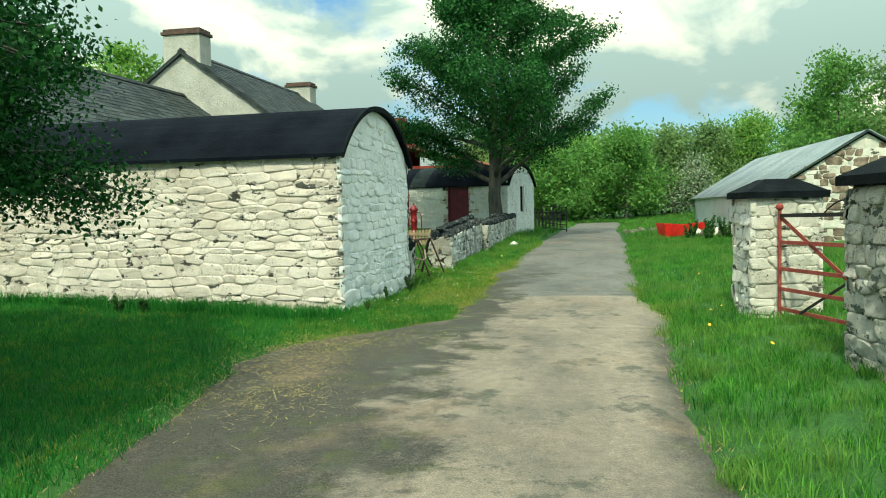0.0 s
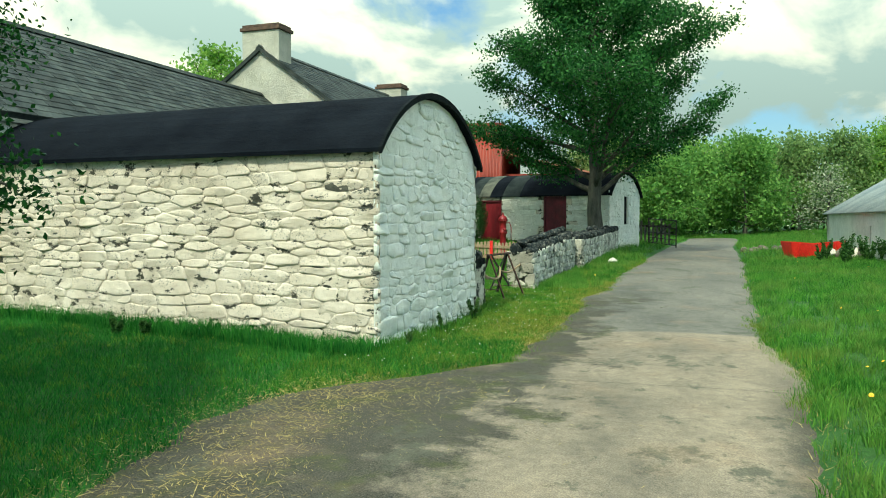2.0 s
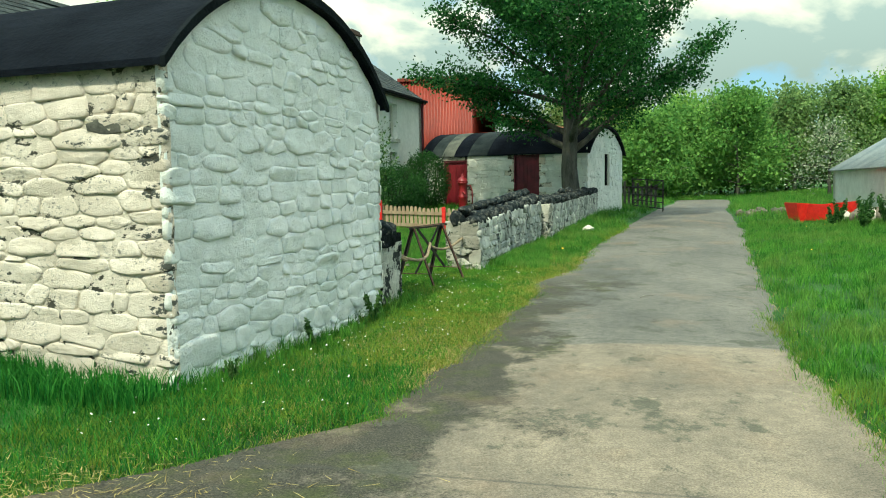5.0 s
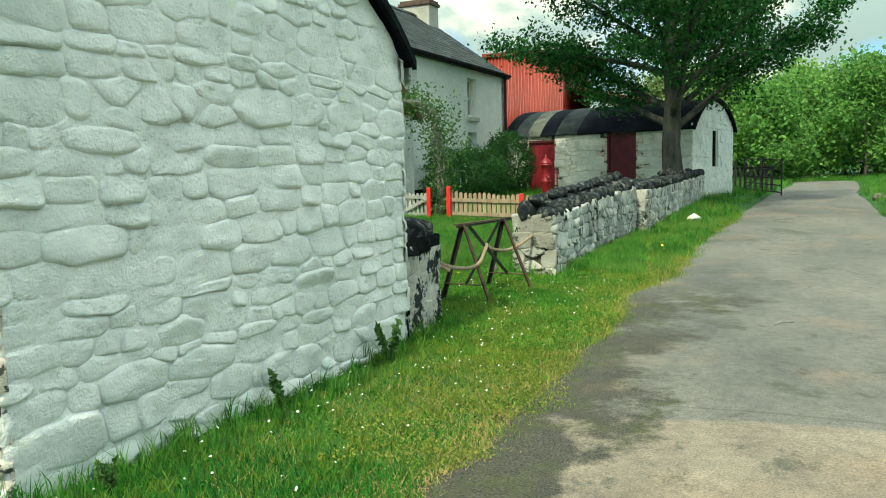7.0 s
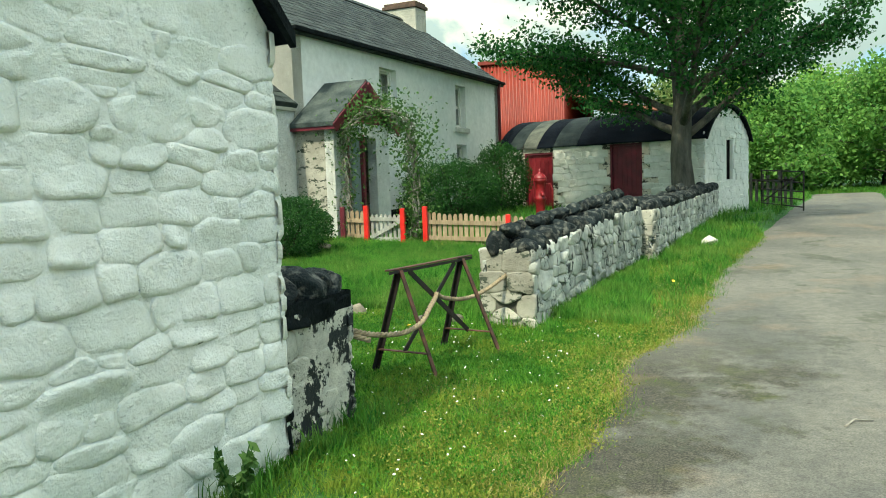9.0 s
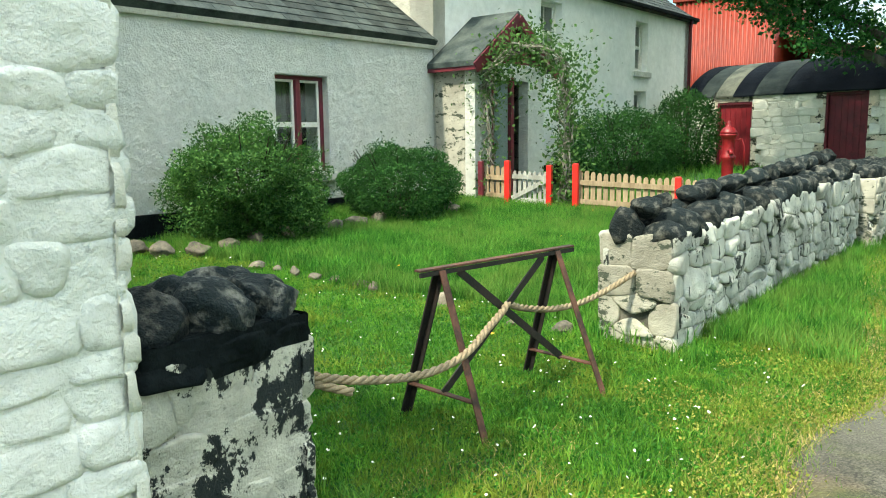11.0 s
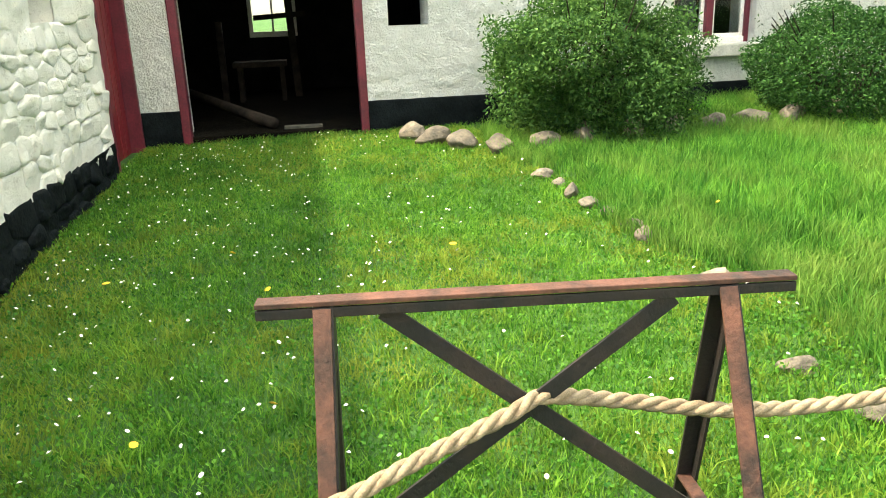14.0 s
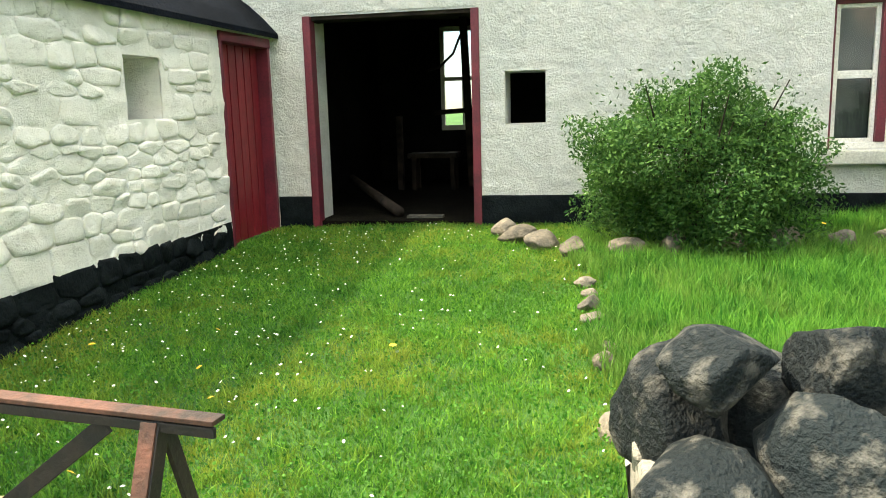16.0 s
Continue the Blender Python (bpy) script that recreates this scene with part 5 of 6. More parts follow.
# ---- gate piers across the lane, red gate ----
def gate_pier(x, y, size, top, turn, label):
    z = gz(x, y)
    ob = thing("gate_pier", pose(x, y, z - 0.08, 0, 0, turn), label, "gate pier", "gate piers")
    part("core", box(0.03, size - 0.03, 0.03, size - 0.03, 0, top, 0.02), M_MORTAR, ob)
    cap = bmesh.new()
    out = 0.07
    a = [cap.verts.new(p) for p in ((-out, -out, top), (size + out, -out, top), (size + out, size + out, top), (-out, size + out, top))]
    b = [cap.verts.new((v.co.x, v.co.y, top + 0.08)) for v in a]
    i0, i1 = 0.28 * size, 0.72 * size
    c = [cap.verts.new(p) for p in ((i0, i0, top + 0.24), (i1, i0, top + 0.24), (i1, i1, top + 0.24), (i0, i1, top + 0.24))]
    for r0, r1 in ((a, b), (b, c)):
        for k in range(4):
            cap.faces.new((r0[k], r0[(k + 1) % 4], r1[(k + 1) % 4], r1[k]))
    cap.faces.new(c)
    cap.faces.new(list(reversed(a)))
    part("cap", cap, M_BLACKPAINT, ob, "black painted sloping cap")
    return ob


pier_far = gate_pier(3.78, 9.42, 0.82, 1.56, -6, "square whitewashed rubble gate pier with a black cap")
pier_near = gate_pier(3.36, 5.75, 0.82, 1.60, -6, "square grey rubble gate pier with a black cap")
field_gate = thing("field_gate", Matrix.Identity(4), "red oxide iron field gate hung between stone piers", "gate", "field gates")
GA, GB = Vector((4.06, 9.28, gz(4.06, 9.28))), Vector((4.16, 7.55, gz(4.16, 7.55)))
for p in (GA, GB):
    part("stile", bar(p + Vector((0, 0, 0.02)), p + Vector((0, 0, 1.30)), 0.035, 0.035), M_REDIRON, field_gate)
for h in (0.12, 0.36, 0.60, 0.92, 1.24):
    part("rail", bar(GA + Vector((0, 0, h)), GB + Vector((0, 0, h)), 0.016, 0.045), M_REDIRON if h < 1.2 else M_IRON, field_gate)
part("brace", bar(GA + Vector((0.015, 0, 1.22)), GB + Vector((0.015, 0, 0.40)), 0.012, 0.05), M_REDIRON, field_gate)
part("brace", bar(GA + Vector((0.015, -0.5, 0.12)), GB + Vector((0.015, 0.2, 0.60)), 0.012, 0.03), M_IRON, field_gate)
part("stay", tube([GA.lerp(GB, k) + Vector((0, 0, 1.25 + 0.14 * math.sin(math.pi * (k - 0.55) / 0.45))) for k in np.linspace(0.55, 1.0, 9)], 0.008, 6), M_IRON, field_gate, "", True)
part("finial", lathe([(0.02, 0), (0.045, 0.03), (0.045, 0.06), (0.02, 0.09)], 12, None, (GA.x, GA.y, GA.z + 1.30)), M_REDIRON, field_gate, "", True)

# far gate beside the store
fg = thing("field_gate", Matrix.Identity(4), "dark tubular farm gate standing open by the lane", "gate", "field gates")
FA, FB = Vector((4.55, 35.2, gz(4.55, 35.2))), Vector((5.35, 33.2, gz(5.35, 33.2)))
for k in (0.0, 0.5, 1.0):
    p = FA.lerp(FB, k)
    part("stile", bar(p + Vector((0, 0, 0.05)), p + Vector((0, 0, 1.15)), 0.04, 0.04), M_IRON, fg)
for h in (0.15, 0.36, 0.57, 0.82, 1.12):
    part("rail", bar(FA + Vector((0, 0, h)), FB + Vector((0, 0, h)), 0.03, 0.035), M_IRON, fg)
part("brace", bar(FA + Vector((0, 0, 0.15)), FB + Vector((0, 0, 1.12)), 0.02, 0.03), M_IRON, fg)
paling = thing("paling_fence", Matrix.Identity(4), "dark weathered paling fence behind the farm gate", "fence")
for k in range(9):
    x, y = 4.2 + k * 0.16, 36.5 - k * 0.05
    part("pale", box(x, x + 0.09, y, y + 0.03, gz(x, y), gz(x, y) + 0.95 + 0.12 * math.sin(k * 2.3), 0.006), M_BARK, paling)
part("rail", bar((4.2, 36.55, gz(4.2, 36.5) + 0.8), (5.6, 36.05, gz(5.6, 36.05) + 0.8), 0.03, 0.08), M_DARKWOOD, paling)

# ---- red tubs, stones by the lane ----
def tub(x, y, turn, tilt, s=1.0):
    ob = thing("feed_tub", pose(x, y, gz(x, y), 0, tilt, turn), "bright red plastic feed trough standing on the grass", "trough", "feed troughs")
    bm = bmesh.new()
    L, W, Hh = 1.0 * s, 0.62 * s, 0.46 * s
    lo = [bm.verts.new(p) for p in ((-L * 0.38, -W * 0.36, 0.06), (L * 0.38, -W * 0.36, 0.06), (L * 0.38, W * 0.36, 0.06), (-L * 0.38, W * 0.36, 0.06))]
    hi = [bm.verts.new(p) for p in ((-L / 2, -W / 2, Hh), (L / 2, -W / 2, Hh), (L / 2, W / 2, Hh), (-L / 2, W / 2, Hh))]
    ins = [bm.verts.new((v.co.x * 0.93, v.co.y * 0.9, Hh)) for v in hi]
    bot = [bm.verts.new((v.co.x * 0.93, v.co.y * 0.9, 0.10)) for v in lo]
    for r0, r1 in ((lo, hi), (hi, ins), (ins, bot)):
        for k in range(4):
            bm.faces.new((r0[k], r0[(k + 1) % 4], r1[(k + 1) % 4], r1[k]))
    bm.faces.new(bot)
    bm.faces.new(list(reversed(lo)))
    bmesh.ops.bevel(bm, geom=list(bm.edges), offset=0.018, segments=2, affect="EDGES")
    part("shell", bm, M_BRIGHTRED, ob)
    for sx in (-1, 1):
        part("foot", box(sx * L * 0.3 - 0.05, sx * L * 0.3 + 0.05, -W * 0.36, W * 0.36, -0.02, 0.07, 0.01), M_BRIGHTRED, ob)
    for sx in (-0.25, 0.25):
        part("rib", bar((sx * L, -W * 0.47 * 0.78 - 0.035, 0.07), (sx * L, -W / 2 - 0.012, Hh - 0.03), 0.05, 0.03, 0.006, None, (0, -1, 0)), M_BRIGHTRED, ob)
    return ob


tub(7.75, 25.9, 12, 4, 1.05)
tub(8.65, 26.3, -30, -6, 0.9)

FIELD = [boulder_mesh(20 + k, M_ROCK) for k in range(5)]
PALE = boulder_mesh(31, M_PALEROCK)


def rock(x, y, sx, sy, sz, turn, mesh, label, group="", sink=0.28):
    ob = link("stone", mesh, None, None, "", pose(x, y, gz(x, y) + sz * (0.5 - sink), 0, 0, turn) @ Matrix.Diagonal((sx, sy, sz, 1)))
    return tagged(ob, label, "stone", group)


rock(2.24, 24.42, 0.36, 0.22, 0.24, 30, PALE, "pale rounded stone lying on the grass verge")
r1 = np.random.default_rng(12)
for k in range(9):
    x, y = 7.3 + 0.17 * k + r1.uniform(-0.1, 0.1), 30.4 - 0.05 * k + r1.uniform(-0.2, 0.2)
    rock(x, y, r1.uniform(0.25, 0.5), r1.uniform(0.25, 0.4), r1.uniform(0.2, 0.32), r1.uniform(0, 180), FIELD[k % 5], "rough grey field stone in a heap beside the lane", "stones heaped by the lane")
for k in range(6):
    x, y = 8.35 + 0.25 * k, 25.3 - 0.1 * k
    rock(x, y, 0.45, 0.4, 0.42, k * 50, FIELD[(k + 2) % 5] if k % 2 else PALE, "whitewashed stone in a broken wall among nettles", "stones by the shed")
# edging stones of the flower bed and of the path
bed = [(-5.55, 17.62), (-5.28, 17.72), (-5.02, 17.88), (-4.78, 18.10), (-4.72, 18.50), (-4.68, 18.85), (-4.62, 19.3), (-4.58, 19.7), (-4.52, 20.1), (-4.46, 20.45), (-4.35, 20.8), (-4.28, 21.2), (-4.1, 21.6), (-4.0, 22.1)]
for k, (x, y) in enumerate(bed):
    big_one = k < 3
    rock(x, y, (0.34 if big_one else r1.uniform(0.26, 0.42)), (0.26 if big_one else r1.uniform(0.18, 0.28)), (0.19 if big_one else r1.uniform(0.17, 0.25)), r1.uniform(0, 180), FIELD[k % 5], "weathered fieldstone edging the flower bed", "edging stones of the bed", 0.2)
path_stones = [(-3.9, 18.02), (-3.62, 18.0), (-3.38, 17.95), (-3.12, 17.92), (-2.88, 17.92), (-2.62, 17.9), (-2.42, 17.84)]
for k, (x, y) in enumerate(path_stones):
    rock(x, y, r1.uniform(0.12, 0.22), r1.uniform(0.10, 0.16), r1.uniform(0.08, 0.13), r1.uniform(0, 180), FIELD[(k + 1) % 5], "small tan stone half sunk in the lawn", "stones along the path", 0.3)
rock(-1.71, 17.73, 0.19, 0.16, 0.18, 20, FIELD[2], "round tan stone half sunk in long grass", "", 0.40)
rock(-0.95, 17.45, 0.15, 0.12, 0.09, 70, FIELD[3], "flat grey stone beside the wall end", "", 0.45)
rock(-0.58, 17.42, 0.16, 0.14, 0.12, 10, FIELD[1], "flat grey stone at the foot of the wall end", "", 0.35)

# ---- trees ----
def limb_points(start, direction, length, sag, r, steps=6):
    pts, d, p = [Vector(start)], Vector(direction).normalized(), Vector(start)
    for k in range(steps):
        d = (d + Vector((r.normal(0, 0.10), r.normal(0, 0.10), r.normal(0, 0.06) + sag / steps))).normalized()
        p = p + d * (length / steps)
        pts.append(p.copy())
    return pts


def tree(name, base, height, envelope, label, leaf_mat, leaf_size, count, seed, limbs=24, first=2.4, trunk_r=0.3, bark=None, spread=0.42, lean=(0, 0), flat=0.4, category="tree", group="", bias=None, sag=0.12, rise=(0.3, 0.6)):
    """Trunk, limbs and a crown of single leaves in pads round the twigs; envelope(z) gives the crown's reach."""
    r = np.random.default_rng(seed)
    bark = bark or M_BARK
    ob = thing(name, pose(*base), label, category, group)
    top = Vector((lean[0], lean[1], height * 0.96))
    pts = [Vector((0, 0, -0.2)), Vector((0.01, 0, 0.3))]
    for k in range(1, 9):
        t = k / 8
        pts.append(Vector((lean[0] * t + r.normal(0, 0.05), lean[1] * t + r.normal(0, 0.05), 0.3 + (top.z - 0.3) * t)))
    part("trunk", tube(pts, [trunk_r * 1.5, trunk_r * 1.1] + [max(0.02, trunk_r * (1 - 0.92 * k / 8)) for k in range(1, 9)], 10), bark, ob, "", True)
    tips, twigs = [], bmesh.new()
    for i in range(limbs):
        t = (i + 0.5) / limbs
        z = first + (height * 0.95 - first) * t ** 1.15
        k = min(7.999, max(0.0, (z - 0.3) / (top.z - 0.3) * 8))
        a = pts[1 + int(k)].lerp(pts[2 + int(k)], k - int(k)) if int(k) + 2 < len(pts) else pts[-1]
        az = i * 2.39996 + r.uniform(-0.3, 0.3)
        reach = envelope(z + 0.3 * envelope(z)) * r.uniform(0.78, 1.06)
        if bias:
            reach *= 1 + bias[1] * math.cos(az - bias[0])
        d = Vector((math.cos(az), math.sin(az), r.uniform(*rise) if t < 0.6 else 0.7))
        line = limb_points(a, d, max(0.3, reach) * 1.08, -sag * 2 if t < 0.6 else 0.0, r, 6)
        rr0 = trunk_r * (0.42 - 0.30 * t)
        part("limb", tube(line, [max(0.012, rr0 * (1 - 0.85 * j / 6)) for j in range(7)], 6), bark, ob, "", True)
        for j in range(2, 7):
            for side in (-1, 1, 0):
                if side == 0 and j < 6:
                    continue
                p = line[j]
                dd = (line[j] - line[j - 1]).normalized()
                out = Vector((-dd.y, dd.x, r.uniform(-0.1, 0.35))) * side + dd * r.uniform(0.5, 1.0)
                tw = limb_points(p, out, reach * r.uniform(0.22, 0.42) * (1.15 - 0.09 * j) + 0.15, 0.0, r, 3)
                tube(tw, [0.018, 0.014, 0.01, 0.006], 4, twigs, False)
                tips += [tw[1], tw[2], tw[3], tw[3]]
                tips.append(line[j])
    tagged(part("twig_growth", twigs, bark, ob), kind="stuff")
    tips = np.array([tuple(t) for t in tips])
    pick = tips[r.integers(len(tips), size=count)]
    c = pick + r.normal(size=(count, 3)) * np.array([spread, spread, spread * flat])
    link("crown", leaf_cloud("crown", c, leaf_size, leaf_mat, 0.2, 0.6, seed), None, ob)
    return ob


def by(points):
    zs, rs = zip(*points)
    return lambda z: float(np.interp(z, zs, rs))


tree("ash_tree", (2.07, 29.2, gz(2.07, 29.2)), 10.6, by([(2.2, 3.4), (3.2, 4.0), (4.8, 4.5), (6.0, 4.0), (7.4, 2.9), (8.6, 2.1), (9.8, 1.2), (10.6, 0.4)]), "broad green tree with a dark trunk before the store",
     M_LEAF_TREE, 0.11, 116000, 41, 42, 1.9, 0.27, None, 0.20, (-0.15, 0.1), 0.8, bias=(0.2, 0.14), sag=-0.06, rise=(0.25, 0.75))
tree("hanging_tree", (-5.40, 5.3, gz(-5.40, 5.3)), 4.3, by([(1.0, 1.2), (1.7, 1.4), (2.1, 1.8), (2.7, 2.3), (3.5, 2.3), (4.0, 1.5), (4.3, 0.7)]), "dark green tree with drooping leafy branches before the byre",
     M_LEAF_DARK, 0.052, 330000, 43, 96, 1.6, 0.16, None, 0.16, (0.1, 0.1), 0.9, sag=0.30)
# stands out of view, added only for the shadow it throws on the lawn
tree("shade_tree", (-6.9, 2.6, gz(-6.9, 2.6)), 8.0, by([(2.2, 2.4), (4.0, 2.9), (6.0, 2.5), (8.0, 0.7)]), "unseen leafy tree added to shade the front lawn", M_LEAF_DARK, 0.17, 70000, 45, 40, 2.4, 0.24, None, 0.34, (0, 0), 0.8)
tree("garden_tree", (-14.2, 35.5, 0.6), 8.6, by([(2, 2.4), (5, 2.6), (7.5, 1.4), (8.6, 0.4)]), "light green tree rising behind the farmhouse roof", M_LEAF_WOOD[1], 0.22, 5000, 44, 16, 2.5, 0.2, None, 0.4)


def woods():
    r = np.random.default_rng(9)
    spots = []
    for k in range(30):
        t = k / 29
        x = 5.5 + 36 * t + r.uniform(-0.8, 0.8)
        y = 53 - 9 * t + r.uniform(-2.5, 3.5) + (k % 2) * 4
        spots.append((x, y, 4.6 + 2.9 * t + r.uniform(-0.9, 1.0)))
    spots += [(24.5, 38, 9.6), (28.5, 37, 9.8), (32.5, 35, 9.4), (21, 40.5, 8.0), (36, 30, 9.0), (3.0, 48, 5.2), (6.8, 47, 4.2), (5.0, 50, 5.6), (9.0, 51, 5.0), (11.6, 48.5, 5.6)]
    for k, (x, y, h) in enumerate(spots):
        m = M_LEAF_WOOD[int(r.integers(3))]
        tree("wood_tree", (x, y, gz(x, y) - 0.1), h, by([(0.0, h * 0.36), (h * 0.45, h * 0.40), (h * 0.8, h * 0.24), (h, 0.3)]), "bushy green tree of the wood beyond the lane", m, 0.22, 8600, 200 + k, 15, 0.5, 0.10, M_PALEBARK if k % 4 == 0 else M_BARK, 0.42, (r.uniform(-0.4, 0.4), 0), 0.9, group="wood beyond the lane")
    tree("hawthorn", (13.4, 40.5, gz(13.4, 40.5)), 2.9, by([(0, 1.0), (1.5, 1.2), (2.9, 0.4)]), "hawthorn bush in white blossom", M_BLOSSOM, 0.12, 2200, 260, 12, 0.4, 0.07, None, 0.3, (0, 0), 0.9, "bush")


woods()


# ---- shrubs ----
def shrub(name, x, out, rx, ry, z0, z1, leaf_mat, leaf_size, count, label, seed, shaggy=0.10, category="shrub", stems=18):
    """A rounded shrub against the house front; x along the wall, out from it."""
    r = np.random.default_rng(seed)
    p = in_house(x, -out)
    ob = thing(name, Matrix.Translation((p.x, p.y, gz(p.x, p.y))) @ H3.to_4x4(), label, category)
    h = z1 - z0
    d = r.normal(size=(count, 3))
    d /= np.linalg.norm(d, axis=1)[:, None]
    shell = r.uniform(0.35, 1.0, count) ** 0.45
    lump = np.array([1 + shaggy * 2.2 * noise.noise(Vector(q) * 2.2 + Vector((seed, 0, 0))) + shaggy * noise.noise(Vector(q) * 5.0) for q in d])
    c = d * (shell * lump)[:, None] * np.array([rx, ry, h * 0.55])
    c[:, 2] += h * 0.47
    c = c[c[:, 2] > 0.02]
    sprigs = []
    for k in range(int(260 * shaggy)):
        q = r.normal(size=3)
        q /= np.linalg.norm(q)
        q[2] = abs(q[2]) * 0.8 + 0.35
        root = q * np.array([rx, ry, h * 0.52]) * 0.9 + np.array([0, 0, h * 0.45])
        for s in np.linspace(0, 1, 9):
            sprigs.append(root + np.array([q[0] * 0.1, q[1] * 0.1, 0.22]) * s + r.normal(size=3) * 0.014)
    if sprigs:
        c = np.concatenate([c, np.array(sprigs)])
    link("foliage", leaf_cloud("foliage", c, leaf_size, leaf_mat, -0.2, 0.42, seed), None, ob)
    st = bmesh.new()
    for k in range(stems):
        a = r.uniform(0, 2 * math.pi)
        tube([(0.1 * math.cos(a), 0.1 * math.sin(a), -0.05), (rx * 0.4 * math.cos(a), ry * 0.4 * math.sin(a), h * 0.5), (rx * 0.75 * math.cos(a), ry * 0.75 * math.sin(a), h * r.uniform(0.75, 1.02))], [0.02, 0.012, 0.004], 5, st, False)
    tagged(part("stem_growth", st, M_DARKWOOD, ob), kind="stuff")
    return ob


shrub("flowering_shrub", 1.90, 1.08, 0.92, 0.80, 0.35, 1.62, M_LEAF_BUSH, 0.042, 56000, "shaggy green shrub with small leaves against the house wall", 71, 0.20)
shrub("round_shrub", 4.30, 1.2, 0.90, 0.80, 0.42, 1.42, M_LEAF_BOX, 0.036, 44000, "dense dark green rounded shrub against the house wall", 72, 0.10)
shrub("hedge", 11.2, 1.0, 2.3, 0.7, 0.5, 1.95, M_LEAF_BOX, 0.06, 24000, "loose dark green hedge below the house windows", 73, 0.16, "hedge")
shrub("clipped_bush", 14.6, 0.9, 1.05, 0.8, 0.5, 2.42, M_LEAF_BOX, 0.07, 13000, "tall clipped dark green bush at the house corner", 74, 0.05)


def rose_arch():
    r = np.random.default_rng(81)
    x0, x1, y = -4.15, -2.86, 23.72
    z = gz(-3.5, y)
    ob = thing("rose_arch", Matrix.Identity(4), "climbing rose trained over an arch at the garden gate", "climbing rose")
    path = []
    for t in np.linspace(0, 1, 28):
        a = math.pi * (1 - (t - 0.32) / 0.36)
        if t < 0.32:
            p = (x0, y, z + 1.75 * t / 0.32)
        elif t > 0.68:
            p = (x1, y, z + 1.75 * (1 - t) / 0.32)
        else:
            p = ((x0 + x1) / 2 + (x1 - x0) / 2 * math.cos(a), y, z + 1.75 + 0.70 * math.sin(a))
        path.append(p)
    for k in range(9):
        line = [Vector(p) + Vector((r.normal(0, 0.07), r.normal(0, 0.09), r.normal(0, 0.05) if i else 0)) for i, p in enumerate(path)]
        part("stem", tube(line, 0.009 + 0.004 * (k % 3), 5), M_PALEBARK, ob, "", True)
    c = []
    for i, p in enumerate(path):
        t = i / 27
        dens = 230 if 0.30 < t < 0.75 else (120 if t >= 0.75 else 45)
        sp = 0.20 if 0.30 < t < 0.75 else 0.17
        c.append(np.array(p) + r.normal(size=(dens, 3)) * np.array([sp, 0.17, sp]))
    for sx, sy, sz, n in ((-2.55, y, z + 2.2, 70), (-2.4, y, z + 1.75, 50), (-4.35, y + 0.1, z + 0.9, 90), (-4.55, y + 0.1, z + 1.2, 40), (-2.75, y, z + 0.35, 160)):
        c.append(np.array((sx, sy, sz)) + r.normal(size=(n, 3)) * np.array([0.16, 0.12, 0.24]))
    link("foliage", leaf_cloud("foliage", np.concatenate(c), 0.07, M_LEAF_ROSE, 0.1, 0.6, 5), None, ob)


rose_arch()

# ---- grass, daisies, straw ----
def outside(x, y, at, x0, x1, y0, y1):
    inv = at.inverted()
    lx = inv[0][0] * x + inv[0][1] * y + inv[0][3]
    ly = inv[1][0] * x + inv[1][1] * y + inv[1][3]
    return ~((lx > x0) & (lx < x1) & (ly > y0) & (ly < y1))


def free(x, y, verge=0.0):
    ok = (x < np.interp(y, *EDGE_L) - verge) | (x > np.interp(y, *EDGE_R) + verge) | (y > LANE_END)
    ok &= outside(x, y, AT_BYRE, 0, BW, 0, 9) & outside(x, y, AT_HOUSE, -8, 17, 0.0, 6)
    ok &= outside(x, y, AT_HOUSE, PX0, PX1, -PD, 0) & outside(x, y, AT_STORE, -SL, 0, 0, SW)
    ok &= outside(x, y, AT_WALL_A, 0, 4.8, 0, 0.5) & outside(x, y, AT_WALL_B, 0, 8.7, 0, 0.5) & outside(x, y, AT_STUB, 0, 0.66, 0, 0.5)
    ok &= outside(x, y, AT_SHED, 0, HW, HY0, HY1)
    return ok


def sow(n, x0, x1, y0, y1, seed, verge=0.0, where=None, clump=0.0):
    r = np.random.default_rng(seed)
    x, y = r.uniform(x0, x1, n), r.uniform(y0, y1, n)
    if clump:
        k = max(1, n // 26)
        cx, cy = r.uniform(x0, x1, k), r.uniform(y0, y1, k)
        i = r.integers(k, size=n)
        x, y = cx[i] + r.normal(0, clump, n), cy[i] + r.normal(0, clump, n)
    ragged = verge + 0.09 * np.sin(y * 5.1) * np.sin(y * 2.3 + x) + r.normal(0, 0.06, n)
    ok = free(x, y, ragged)
    if where is not None:
        ok &= where(x, y)
    x, y = x[ok], y[ok]
    return np.stack([x, y, np.maximum(ground_z(x, y), lane_z(y) - 0.012) - 0.005], 1)


def stuff(name, mesh, label, category):
    tagged(link(name, mesh, None), label, category, kind="stuff")


def long_yard(x, y):
    return y > 17.95 + 0.12 * np.sin(x * 3) - 0.1 * (x + 3)


stuff("lawn_grass", blades("lawn_grass", sow(300000, -7.2, 1.6, 13.6, 19.0, 51, -0.04, lambda x, y: ~long_yard(x, y)), 0.042, 0.0055, M_GRASS, 0.9, 1), "short mown lawn grass in the yard", "grass")
stuff("long_grass", blades("long_grass", sow(210000, -5.6, 1.2, 17.2, 24.5, 52, 0.0, long_yard, 0.05), 0.13, 0.0065, M_LONGGRASS, 0.7, 2, True), "long uncut grass in the yard", "grass")
stuff("verge_grass", blades("verge_grass", sow(300000, -2.0, 3.4, 8.6, 30, 53, -0.19, lambda x, y: x > np.interp(y, *EDGE_L) - 2.0), 0.065, 0.006, M_GRASS, 0.8, 3), "tufty grass verge along the lane", "grass")
